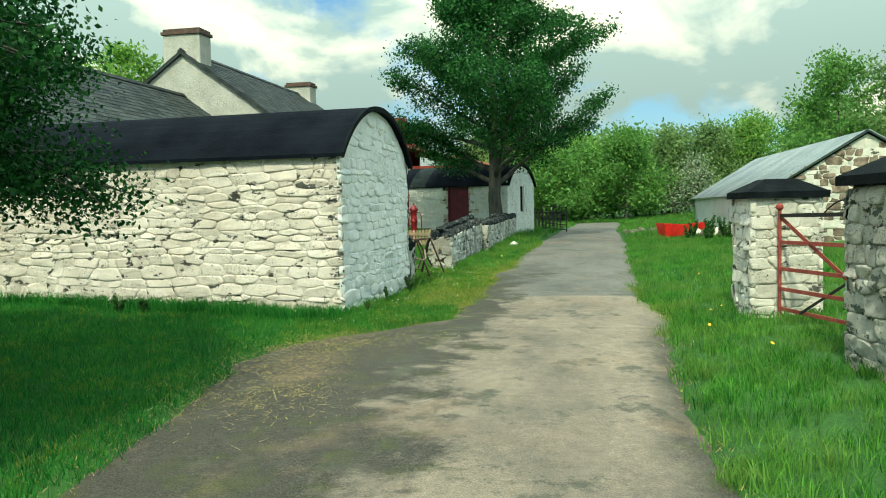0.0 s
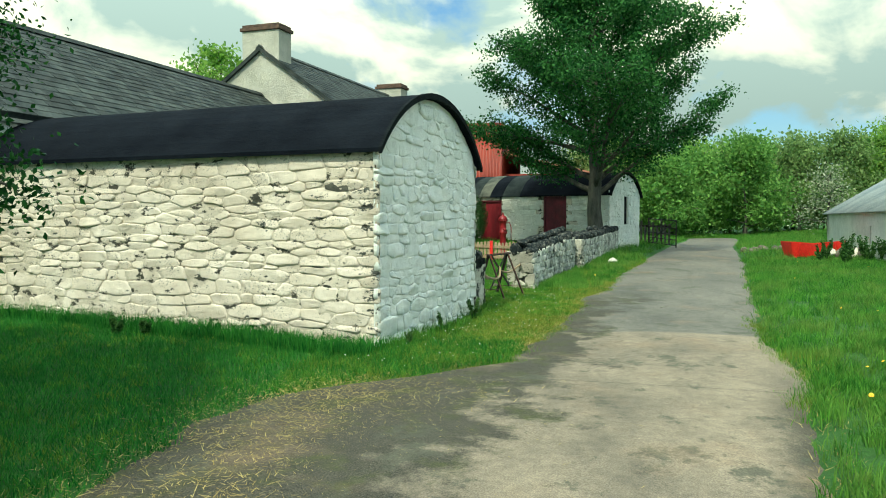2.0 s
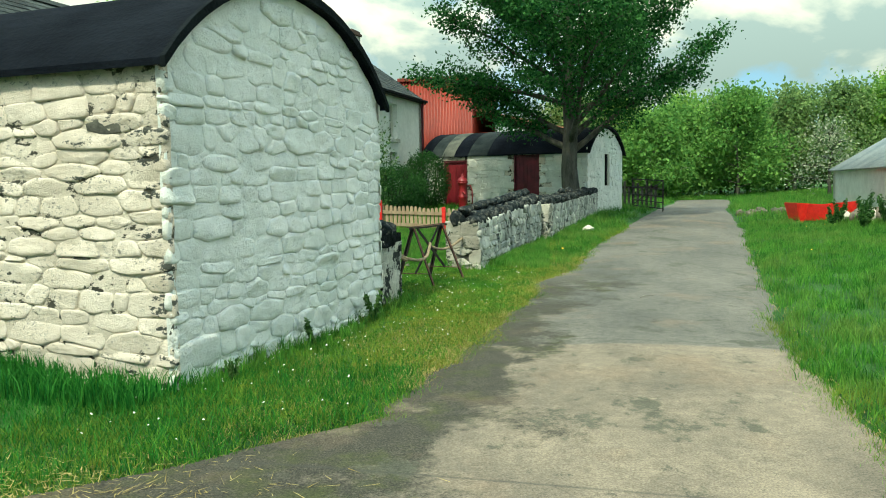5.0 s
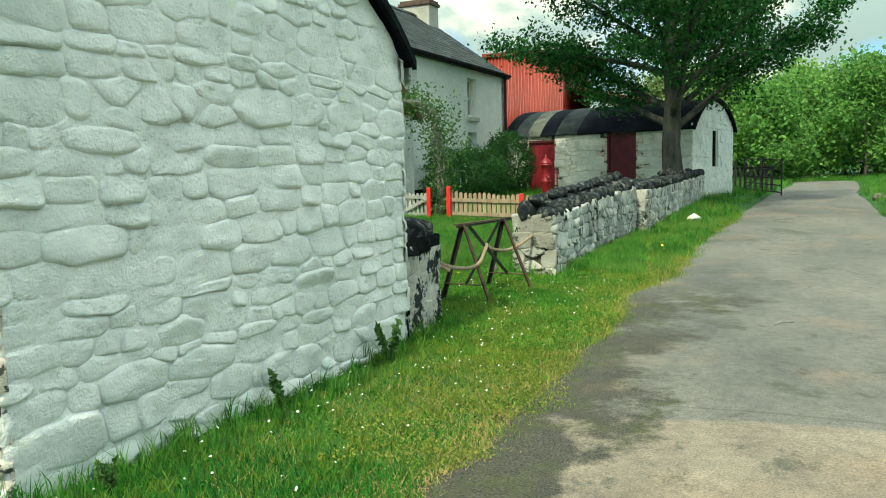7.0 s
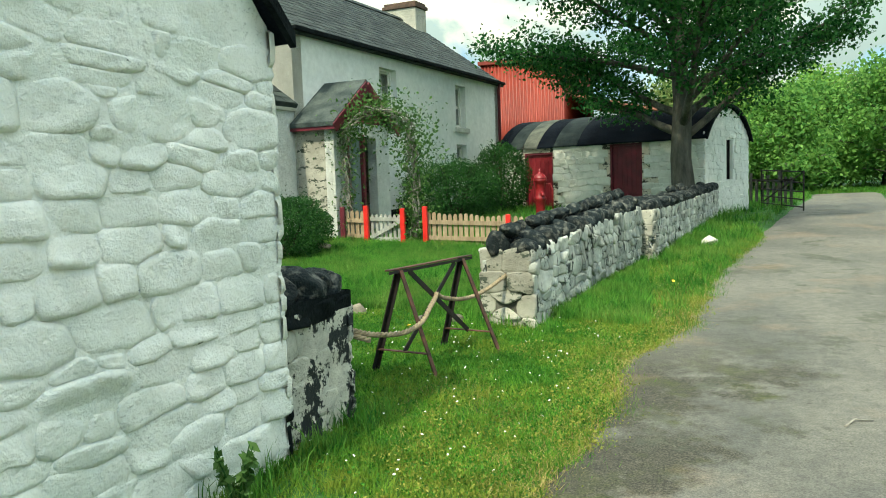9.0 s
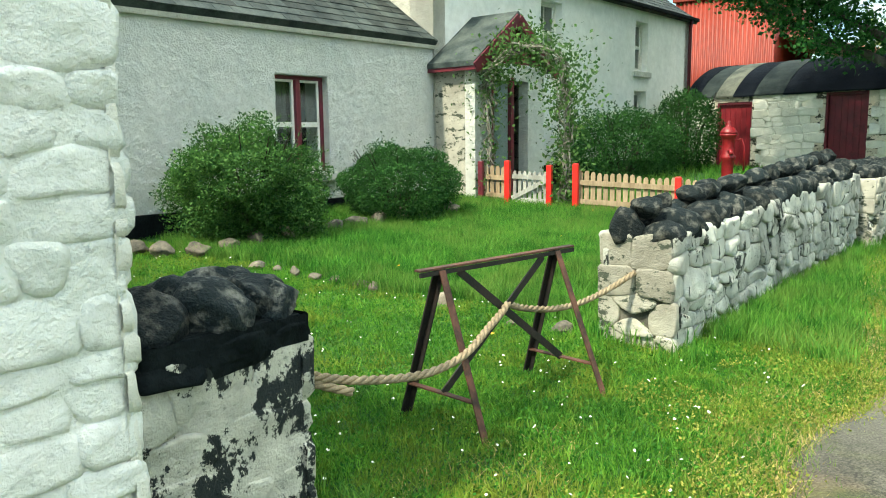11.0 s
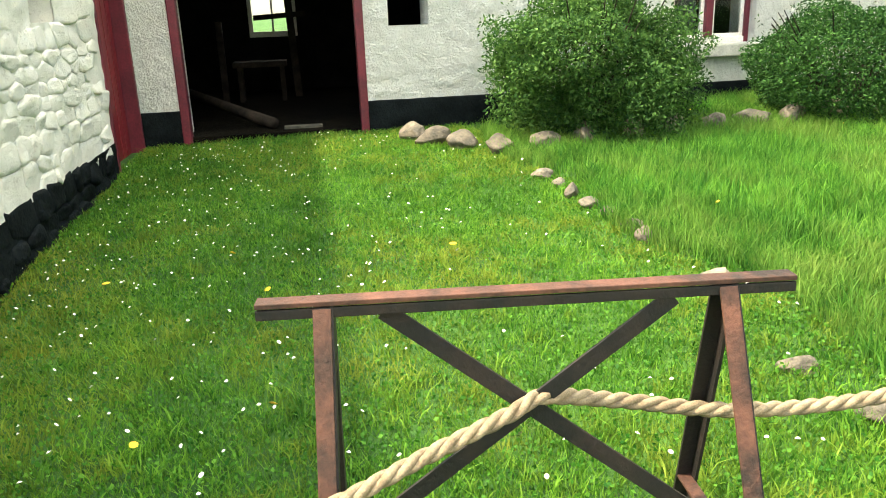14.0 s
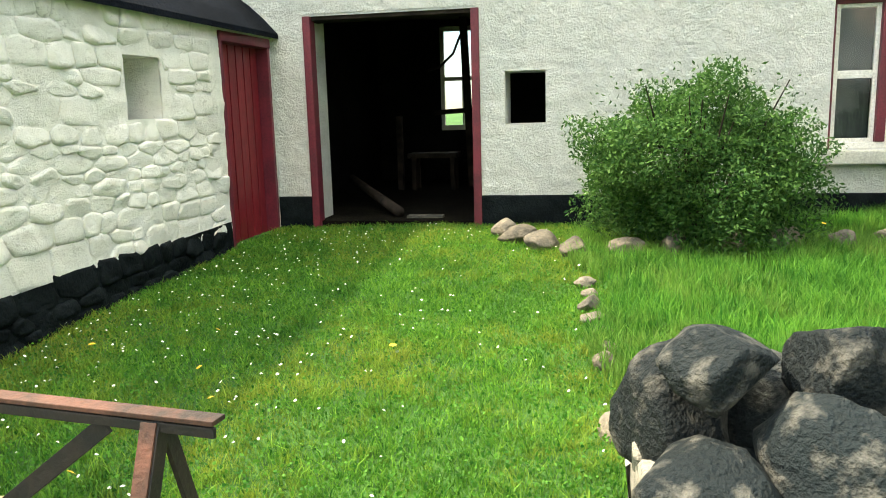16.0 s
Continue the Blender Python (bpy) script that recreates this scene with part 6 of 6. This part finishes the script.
stuff("wall_foot_grass", blades("wall_foot_grass", sow(90000, -2.0, 3.0, 10.4, 31, 54, 0.5, lambda x, y: ~(outside(x, y, AT_BYRE, -0.3, BW, -0.3, 1) & outside(x, y, AT_WALL_A, -0.25, 5, -0.25, 0.7) & outside(x, y, AT_WALL_B, 0, 9, -0.3, 0.6) & outside(x, y, AT_STUB, 0, 0.85, -0.25, 0.6)), 0.04), 0.15, 0.007, M_LONGGRASS, 0.6, 4, True), "long grass at the foot of the walls", "grass")
stuff("front_lawn", blades("front_lawn", sow(210000, -9.0, 0.4, 2.0, 11.6, 55, -0.04), 0.075, 0.008, M_SHADEGRASS, 0.8, 5), "shaded lawn before the byre", "grass")
stuff("front_long_grass", blades("front_long_grass", sow(60000, -9.0, 0.0, 8.8, 11.5, 56, 0.3, lambda x, y: ~outside(x, y, AT_BYRE, -0.55, 0.05, -0.1, 8), 0.05), 0.17, 0.008, M_SHADEGRASS, 0.6, 6, True), "rank grass along the foot of the byre wall", "grass")
stuff("bank_grass", blades("bank_grass", sow(200000, 1.4, 9.0, 2.0, 27, 57, 0.0, None, 0.06), 0.12, 0.008, M_LONGGRASS, 0.7, 7, True), "long bright grass on the bank across the lane", "grass")
stuff("far_grass", blades("far_grass", sow(120000, -3.0, 30, 25, 50, 58, 0.1, None, 0.12), 0.22, 0.02, M_LONGGRASS, 0.7, 8), "rough grass at the end of the lane", "grass")
stuff("yellow_verge", blades("yellow_verge", sow(60000, -0.8, 3.0, 9.8, 24.0, 67, -0.18, lambda x, y: (x > np.interp(y, *EDGE_L) - 1.0 - 0.3 * np.sin(y * 2.2)) & (np.abs(np.sin(y * 1.3) + np.sin(x * 4 + y)) > 0.5)), 0.045, 0.006, M_STRAW, 1.6, 13), "yellowing grass and dead stalks beside the lane", "grass")
for nm, args, n_ in (("yard_clover", (-7.0, 1.2, 13.8, 19.0), 90000), ("verge_clover", (-1.6, 3.0, 9.6, 26.0), 70000)):
    q = sow(n_, *args, 70 + n_ % 7, 0.0)
    q[:, 2] += 0.012 + np.random.default_rng(4).uniform(0, 0.03, len(q))
    stuff(nm, leaf_cloud(nm, q, 0.017, M_CLOVER, 0.0, 0.8, 14), "small clover and moss leaves among the grass", "clover")
stuff("lawn_tuft", blades("lawn_tuft", np.concatenate([sow(52000, -7.0, 1.4, 13.8, 18.6, 91, 0.1, lambda x, y: ~long_yard(x, y), 0.035), sow(42000, -1.6, 2.6, 9.8, 24, 92, 0.15, lambda x, y: x > np.interp(y, *EDGE_L) - 1.8, 0.04), sow(40000, -7.0, 0.2, 2.5, 11.0, 93, 0.1, None, 0.05)]), 0.058, 0.006, M_GRASS, 1.0, 21, True), "uneven tufts standing out of the short grass", "grass")
q = sow(110000, -1.2, 2.6, 11.5, 19.5, 94, -0.2, lambda x, y: (x > np.interp(y, *EDGE_L) - 0.75 - 0.3 * np.sin(y * 1.9) - 0.2 * np.sin(y * 4.3)) & (np.sin(x * 5.1 + y * 2.3) + np.sin(y * 6.7 - x * 3.1) > -0.5))
q[:, 2] += np.random.default_rng(6).uniform(0.01, 0.045, len(q))
stuff("yellow_moss", leaf_cloud("yellow_moss", q, 0.017, M_MOSS, 0.0, 0.7, 22), "yellow moss and dying grass beside the lane", "moss")
# dry straw and clippings along the left edge
edge = lambda a, b: (lambda x, y: (x > np.interp(y, *EDGE_L) - a) & (x < np.interp(y, *EDGE_L) + b))
stuff("dry_straw", blades("dry_straw", np.concatenate([sow(60000, -3.2, 3.4, 3.0, 27, 59, -0.32, edge(0.45, 0.3)), sow(90000, -0.2, 2.2, 11.0, 19.5, 68, -0.2, lambda x, y: (x > np.interp(y, *EDGE_L) - 0.38 - 0.16 * np.sin(y * 3.1) - 0.1 * np.sin(y * 7.7))), sow(26000, 1.2, 6.0, 2.0, 22, 60, -0.15, lambda x, y: (x < np.interp(y, *EDGE_R) + 0.22) & (x > np.interp(y, *EDGE_R) - 0.12))]), 0.03, 0.006, M_STRAW, 2.4, 9), "dry straw and grass clippings along the lane edge", "straw")
stuff("apron_straw", blades("apron_straw", (lambda q: np.stack([q[0], q[1], lane_z(q[1]) + 0.03], 1))((lambda r: (r.normal(-1.25, 0.6, 5200) + 0.22 * np.sin(np.arange(5200) * 0.011), r.normal(7.6, 0.35, 5200) + np.repeat(r.uniform(-2.2, 1.6, 52), 100)))(np.random.default_rng(61))), 0.012, 0.007, M_STRAW, 9.0, 10), "scattered straw over the loose chippings", "straw")


def flowers(name, xyz, size, material, label, stem, seed):
    r = np.random.default_rng(seed)
    n = len(xyz)
    k = 7
    lift = stem * r.uniform(0.6, 1.3, n)
    c = xyz + np.stack([r.normal(0, 0.006, n), r.normal(0, 0.006, n), lift], 1)
    tilt = r.normal(0, 0.35, (n, 2))
    ang = np.arange(k) * 2 * math.pi / k
    s = size * r.uniform(0.7, 1.2, n)
    ring = np.stack([np.cos(ang)[None, :] * s[:, None], np.sin(ang)[None, :] * s[:, None]], -1)
    z = ring[..., 0] * tilt[:, :1] + ring[..., 1] * tilt[:, 1:]
    rv = np.concatenate([ring + c[:, None, :2], (z + c[:, None, 2])[..., None]], -1)
    top = c + np.array([0, 0, 0.006])
    verts = np.concatenate([top[:, None, :], rv], 1).reshape(-1, 3)
    i = np.arange(n)[:, None] * (k + 1)
    tri = np.concatenate([i + np.array([[0, 1 + j, 1 + (j + 1) % k]]) for j in range(k)], 1).reshape(-1, 3)
    stuff(name, arrays(name, verts, tri, material), label, "flowers")


def near_byre(x, y):
    inv = AT_BYRE.inverted()
    d = inv[0][0] * x + inv[0][1] * y + inv[0][3] - BW
    r = np.random.default_rng(5)
    return (r.uniform(0, 1, len(x)) < np.exp(-np.maximum(d, 0) / 0.9)) & (d > 0.15)


flowers("daisies", np.concatenate([sow(1500, -6.4, -0.9, 13.9, 18.4, 62, 0.2, lambda x, y: ~long_yard(x, y) & near_byre(x, y)), sow(200, -6.0, 0.8, 14.2, 18.2, 63, 0.3, lambda x, y: ~long_yard(x, y)), sow(330, -1.6, 1.6, 9.6, 17, 64, 0.15)]), 0.0075, M_PETAL, "white daisies scattered over the grass", 0.055, 11)
flowers("dandelions", np.concatenate([sow(26, -5.0, 1.5, 14, 24, 65, 0.2), sow(60, 2, 9, 3, 26, 66, 0.2)]), 0.018, M_YELLOW, "yellow dandelions in the grass", 0.10, 12)


def weed(x, y, s, seed, label, dock=False):
    """A leafy weed: a rosette of leaves on stems."""
    r = np.random.default_rng(seed)
    ob = thing("weed", pose(x, y, gz(x, y)), label, "weed", "weeds at the wall foot")
    c = []
    for k in range(16 if dock else 6):
        a = r.uniform(0, 6.28)
        tip = Vector((0.25 * s * math.cos(a), 0.25 * s * math.sin(a), s * r.uniform(0.6, 1.1)))
        part("stem", tube([(0, 0, -0.02), tip * 0.5 + Vector((0, 0, 0.1 * s)), tip], [0.006, 0.005, 0.003], 5), M_LEAF_BOX, ob)
        c += [tuple(tip * t + Vector((0, 0, 0.1 * s * (1 - t)))) for t in r.uniform(0.25, 1, 22)]
    c = np.array(c) + r.normal(size=(len(c), 3)) * 0.03 * s
    link("leaves", leaf_cloud("leaves", c, 0.075 if dock else 0.075 * s / 0.4, M_LEAF_ROSE if not dock else M_LEAF_BUSH, -0.3, 0.5, seed), None, ob)


for k, (u_, off, s) in enumerate(((2.75, -0.2, 0.34), (1.6, -0.16, 0.26), (0.3, -0.25, 0.18))):
    p = AT_BYRE @ Vector((u_, off, 0))
    weed(p.x, p.y, s, 300 + k, "leafy green weed at the foot of the byre gable")
for k, (x, y, s) in enumerate(((8.0, 24.6, 0.6), (8.4, 24.2, 0.7), (8.7, 23.9, 0.65), (7.7, 24.2, 0.45), (8.9, 23.3, 0.6), (8.6, 23.2, 0.5), (8.2, 23.6, 0.55), (8.8, 22.6, 0.55), (7.9, 23.0, 0.4), (4.9, 12.0, 0.5), (-4.2, 10.7, 0.2), (-4.5, 10.6, 0.22))):
    weed(x, y, s, 330 + k, "clump of dark green nettles in the grass", True)


def stick(pts, label):
    ob = thing("stick", Matrix.Identity(4), label, "stick", "sticks on the lane")
    part("twig", tube([(x, y, float(lane_z(y)) + 0.035 + h) for x, y, h in pts], [0.007, 0.006, 0.004], 6), M_PALEBARK, ob, "", True)


stick([(-0.30, 5.62, 0.0), (-0.16, 5.74, 0.012), (-0.08, 5.90, 0.0)], "short bent twig lying on the asphalt")
stick([(1.30, 5.76, 0.0), (1.42, 5.80, 0.008), (1.54, 5.78, 0.0)], "thin dry twig lying on the asphalt")
stick([(2.25, 14.9, 0.0), (2.32, 15.0, 0.01), (2.42, 15.02, 0.0)], "small dry twig lying on the lane")

# ---- stones of the walls ----
lay(rubble(BL, 0.0, lambda x: BE - 0.06, 11, (0.12, 0.66), (0.07, 0.20)), pose(0, 0.006, 0), 0.027, M_WASH_LONG, wall, 300, BL, gap=0.001, squash=0.32, soft=0.25)
coat("limewash", BL, -0.05, lambda x: BE - 0.02, Matrix.Identity(4), 0.009, 0.012, M_JOINT_LONG, wall, (), (0.0, 0.024), 1)
under = arc_top(BW, BE, BR)
lay([c for c in rubble(BW, -0.02, (lambda x: under(x) - 0.10), 12, (0.09, 0.52), (0.06, 0.24)) if c[1] + c[3] / 2 < min(under(max(0.0, c[0] - c[2] / 2)), under(min(BW, c[0] + c[2] / 2))) + 0.01], pose(0, 0.006, 0), 0.031, M_WASH_GABLE, gable, 300, gap=-0.002, squash=0.42, soft=0.6)
coat("limewash", BW, -0.05, lambda x: under(x) - 0.005, Matrix.Identity(4), 0.0105, 0.017, M_WASH_GABLE, gable, (), (0.022, 0.02), 2)
bk = rubble(BL, 0.1, lambda x: BE - 0.01, 13, (0.12, 0.46), (0.07, 0.21), back_holes)
lay([c for c in bk if c[1] > 0.42 + 0.02 * c[0]], pose(0, 0.005, 0), 0.029, M_WASH_BACK, back, 260, 4.0, gap=-0.002, squash=0.42, soft=0.6)
coat("limewash", BL, 0.45, lambda x: BE - 0.01, Matrix.Identity(4), 0.010, 0.013, M_WASH_BACK, back, back_holes, (0.02, 0.0), 3)
lay([c for c in bk if c[1] <= 0.42 + 0.02 * c[0]], Matrix.Identity(4), 0.040, M_BLACKPAINT, back, 60, 4.0, "foot_stone", soft=0.5)
coat("painted_band", 5.25, -0.1, lambda x: 0.46 + 0.02 * x, Matrix.Identity(4), 0.022, 0.016, M_BLACKPAINT, back, (), (0.02, 0.0), 10, 0.03)
part("painted_foot", box(BW - 0.05, BW + 0.012, 0.1, 5.25, -0.1, 0.5, 0.005), M_BLACKPAINT, byre)

# stones from which the limewash has fallen
rb = np.random.default_rng(77)
for yy, zz, ww, hh in ((0.50, 1.88, 0.32, 0.12), (0.75, 0.95, 0.18, 0.06)):
    link("bare_stone", stone_mesh(int(rb.integers(24)), M_BARE), None, wall, "", pose(BL - yy, -0.012, zz, 0, rb.uniform(-8, 8), 0) @ Matrix.Diagonal((ww, 0.013, hh, 1)))
WIDE, HIGH = (0.14, 0.36), (0.11, 0.25)
lay(rubble(4.8, 0.05, slope_top(0.87, 1.08, 4.8), 21, WIDE, HIGH, (), 0.0), pose(0, 0.02, 0), 0.038, M_WALLSTONE, wall_a, 300, gap=0.002, squash=0.75, soft=0.2)
lay(rubble(0.5, 0.05, lambda x: 0.87, 22, (0.2, 0.34), (0.16, 0.27)), pose(-0.002, 0.5, 0, 0, 0, -90), 0.026, M_PIERSTONE, wall_a, 300, gap=-0.006)
lay(rubble(4.8, 0.05, slope_top(1.08, 0.87, 4.8), 23, WIDE, HIGH), pose(4.8, 0.47, 0, 0, 0, 180), 0.045, M_WALLSTONE, wall_a, 60)
lay(rubble(8.7, 0.05, slope_top(0.98, 1.12, 8.7), 24, WIDE, HIGH), pose(0, 0.03, 0), 0.045, M_WALLSTONE, wall_b, 200, 0, squash=0.75, soft=0.2)
lay(rubble(0.55, 0.05, lambda x: 1.0, 25, (0.2, 0.34), (0.14, 0.24)), pose(-0.02, 0.52, 0, 0, 0, -90), 0.035, M_PIERSTONE, wall_b, 60)
lay(rubble(0.42, 0.05, lambda x: 1.0, 29, (0.2, 0.34), (0.14, 0.24)), pose(0.0, -0.03, 0), 0.035, M_PIERSTONE, wall_b, 60)
sc = rubble(0.66, 0.0, lambda x: 0.86, 26, (0.18, 0.36), (0.12, 0.24))
lay([c for c in sc if c[1] < 0.72], pose(0, 0.012, 0), 0.030, M_STUB, stub, gap=-0.003)
coat("limewash", 0.66, -0.05, lambda x: 0.70, Matrix.Identity(4), 0.012, 0.010, M_STUB, stub, (), (0.0, 0.016), 4)
coat("painted_band", 0.66, 0.80, lambda x: 0.90, Matrix.Identity(4), 0.024, 0.010, M_BLACKPAINT, stub, (), (0.0, 0.024), 6)
lay([c for c in sc if c[1] >= 0.72], pose(0, 0.02, 0), 0.05, M_BLACKPAINT, stub)
se = rubble(0.5, 0.0, lambda x: 0.86, 27, (0.2, 0.4), (0.14, 0.26))
lay([c for c in se if c[1] < 0.72], pose(0.65, 0, 0, 0, 0, 90), 0.030, M_STUB, stub, gap=-0.003)
coat("limewash", 0.5, -0.05, lambda x: 0.70, pose(0.65, 0, 0, 0, 0, 90), 0.010, 0.010, M_STUB, stub, (), (0.012, 0.0), 5)
coat("painted_band", 0.5, 0.80, lambda x: 0.90, pose(0.65, 0, 0, 0, 0, 90), 0.024, 0.010, M_BLACKPAINT, stub, (), (0.024, 0.0), 7)
lay([c for c in se if c[1] >= 0.72], pose(0.64, 0, 0, 0, 0, 90), 0.05, M_BLACKPAINT, stub)
lay(rubble(0.66, 0.0, lambda x: 0.86, 28, (0.2, 0.4), (0.14, 0.26)), pose(0.66, 0.48, 0, 0, 0, 180), 0.05, M_BLACKPAINT, stub)

COPE = [boulder_mesh(50 + k, M_COPING, 0.14) for k in range(9)]


def coping(parent, length, thick, top, seed, size=(0.18, 0.29), second=0.6, start=0.03):
    r = np.random.default_rng(seed)
    x = start
    bed_ = part("bedding", box(0.0, length, 0.0, thick, 0, 0.06, 0.02), M_BLACKPAINT, parent)
    for v in bed_.data.vertices:
        v.co.z += top(v.co.x) - 0.02
    while x < length - 0.12:
        w = min(r.uniform(*size), length - x + 0.02)
        for y, dy in ((thick * 0.24, thick * 0.52), (thick * 0.75, thick * 0.50)):
            h = r.uniform(0.15, 0.23)
            m = pose(x + w / 2 + r.uniform(-0.04, 0.04), y + r.uniform(-0.02, 0.02), top(x) + h * 0.34, r.uniform(-15, 15), r.uniform(-15, 15), r.uniform(-25, 25)) @ Matrix.Diagonal((w * 1.12, dy * 1.18, h * 1.15, 1))
            link("coping_stone", COPE[int(r.integers(9))], None, parent, "", m)
        if r.random() < second:
            m = pose(x + w * 0.7, thick * 0.5, top(x) + 0.22, r.uniform(-20, 20), r.uniform(-20, 20), r.uniform(0, 180)) @ Matrix.Diagonal((0.22, 0.21, 0.16, 1))
            link("coping_stone", COPE[int(r.integers(9))], None, parent, "", m)
        x += w * 0.93


coping(wall_a, 4.8, 0.5, slope_top(0.84, 1.07, 4.8), 31, (0.15, 0.23), 0.55, -0.045)
coping(wall_b, 8.7, 0.5, slope_top(0.98, 1.12, 8.7), 32, (0.25, 0.4), 0.1)
coping(stub, 0.66, 0.5, lambda x: 0.86, 34, (0.22, 0.28), 0.0)
for k, (x, y, sx) in enumerate(((0.54, 0.13, 0.30), (0.55, 0.38, 0.27))):
    link("coping_stone", COPE[2 + 3 * k], None, stub, "", pose(x, y, 0.955, 8, -6, 35 * k) @ Matrix.Diagonal((sx, 0.27, 0.20, 1)))

for pier, mat, seed in ((pier_far, M_PIERWASH, 91), (pier_near, M_PIERSTONE, 95)):
    for k in range(4):
        face = pose(0.41, 0.41, 0, 0, 0, 90 * k) @ pose(-0.41, -0.39, 0)
        lay(rubble(0.82, 0.02, lambda x: 1.56, seed + k, (0.14, 0.42), (0.09, 0.22)), face, 0.036, mat, pier, gap=0.002, squash=0.35)
        coat("limewash", 0.82, -0.05, lambda x: 1.56, face, 0.013, 0.012, mat, pier, (), (0.012, 0.012), seed + k, 0.03)
lay(rubble(SL, 0.3, lambda x: SE - 0.01, 16, (0.18, 0.5), (0.12, 0.22), st_holes), Matrix.Identity(4), 0.030, M_WASH_BACK, sf, 150, 3.0, gap=-0.004)
lay(rubble(SW, 0.2, (lambda x: arc_top(SW, SE, SR)(x) - 0.05), 17, (0.18, 0.5), (0.12, 0.24), [(1.7, 2.15, 1.32, 2.45)]), Matrix.Identity(4), 0.022, M_WASH_GABLE, sg, 120, gap=-0.006)
shed_top = lambda x: HR - 0.03 - abs(x - HW / 2) * (HR - HE) / (HW / 2)
sg_cells = rubble(HW, 0.1, shed_top, 18, (0.16, 0.44), (0.11, 0.26))
lay([c for c in sg_cells if c[6] > 0.72], pose(0, HY0, 0), 0.034, M_BROWNSTONE, shed, 90, gap=0.012, soft=0.4)
lay([c for c in sg_cells if c[6] <= 0.72], pose(0, HY0, 0), 0.034, M_PIERWASH, shed, 60, soft=0.6)
coat("limewash", HW, 0.0, shed_top, pose(0, HY0, 0), 0.016, 0.014, M_PIERWASH, shed, (), (0.0, 0.0), 8, 0.04)


# ---- slates ----
def slates(slope, x0, x1, parent, seed, keep, near, wide=0.27, gauge=0.20):
    m, length = slope
    r = np.random.default_rng(seed)
    sv = [(0, 0, 0.012), (1, 0, 0.012), (1, 1, 0.0), (0, 1, 0.0), (0, 0, 0.003), (1, 0, 0.003)]
    sf_ = [(0, 1, 2, 3), (4, 5, 1, 0), (0, 3, 4), (1, 5, 2)]
    mesh = raw("slate", [(x, y, z) for x, y, z in sv], sf_, M_SLATE)
    spots = []
    for row in range(int(length / gauge)):
        shift = (row % 2) * wide / 2
        x = x0 + shift
        while x < x1 - wide * 0.5:
            spots.append((x + 0.003, row * gauge, min(wide, x1 - x) - 0.006, gauge * 1.25, r.uniform(-0.5, 0.5), r.uniform(0, 0.006)))
            x += wide
    spots.sort(key=lambda s: abs(s[0] - near) + 0.6 * s[1])
    for x, y, w, h, a, z in spots[:keep]:
        link("slate", mesh, None, parent, "", m @ pose(x, y, z, 0, 0, a) @ Matrix.Diagonal((w, h, 1, 1)))
    vs, fs = [], []
    for x, y, w, h, a, z in spots[keep:]:
        q = m @ pose(x, y, z, 0, 0, a) @ Matrix.Diagonal((w, h, 1, 1))
        b = len(vs)
        vs += [q @ Vector(p) for p in sv]
        fs += [tuple(i + b for i in f) for f in sf_]
    tagged(link("slating", raw("slating", vs, fs, M_SLATE_ISL), None, parent), kind="stuff")


slates(LOW_SLOPE, -6.1, 6.38, house, 5, 300, 3.5)
slates(BIG_SLOPE, 6.3, 16.85, house, 6, 0, 12)
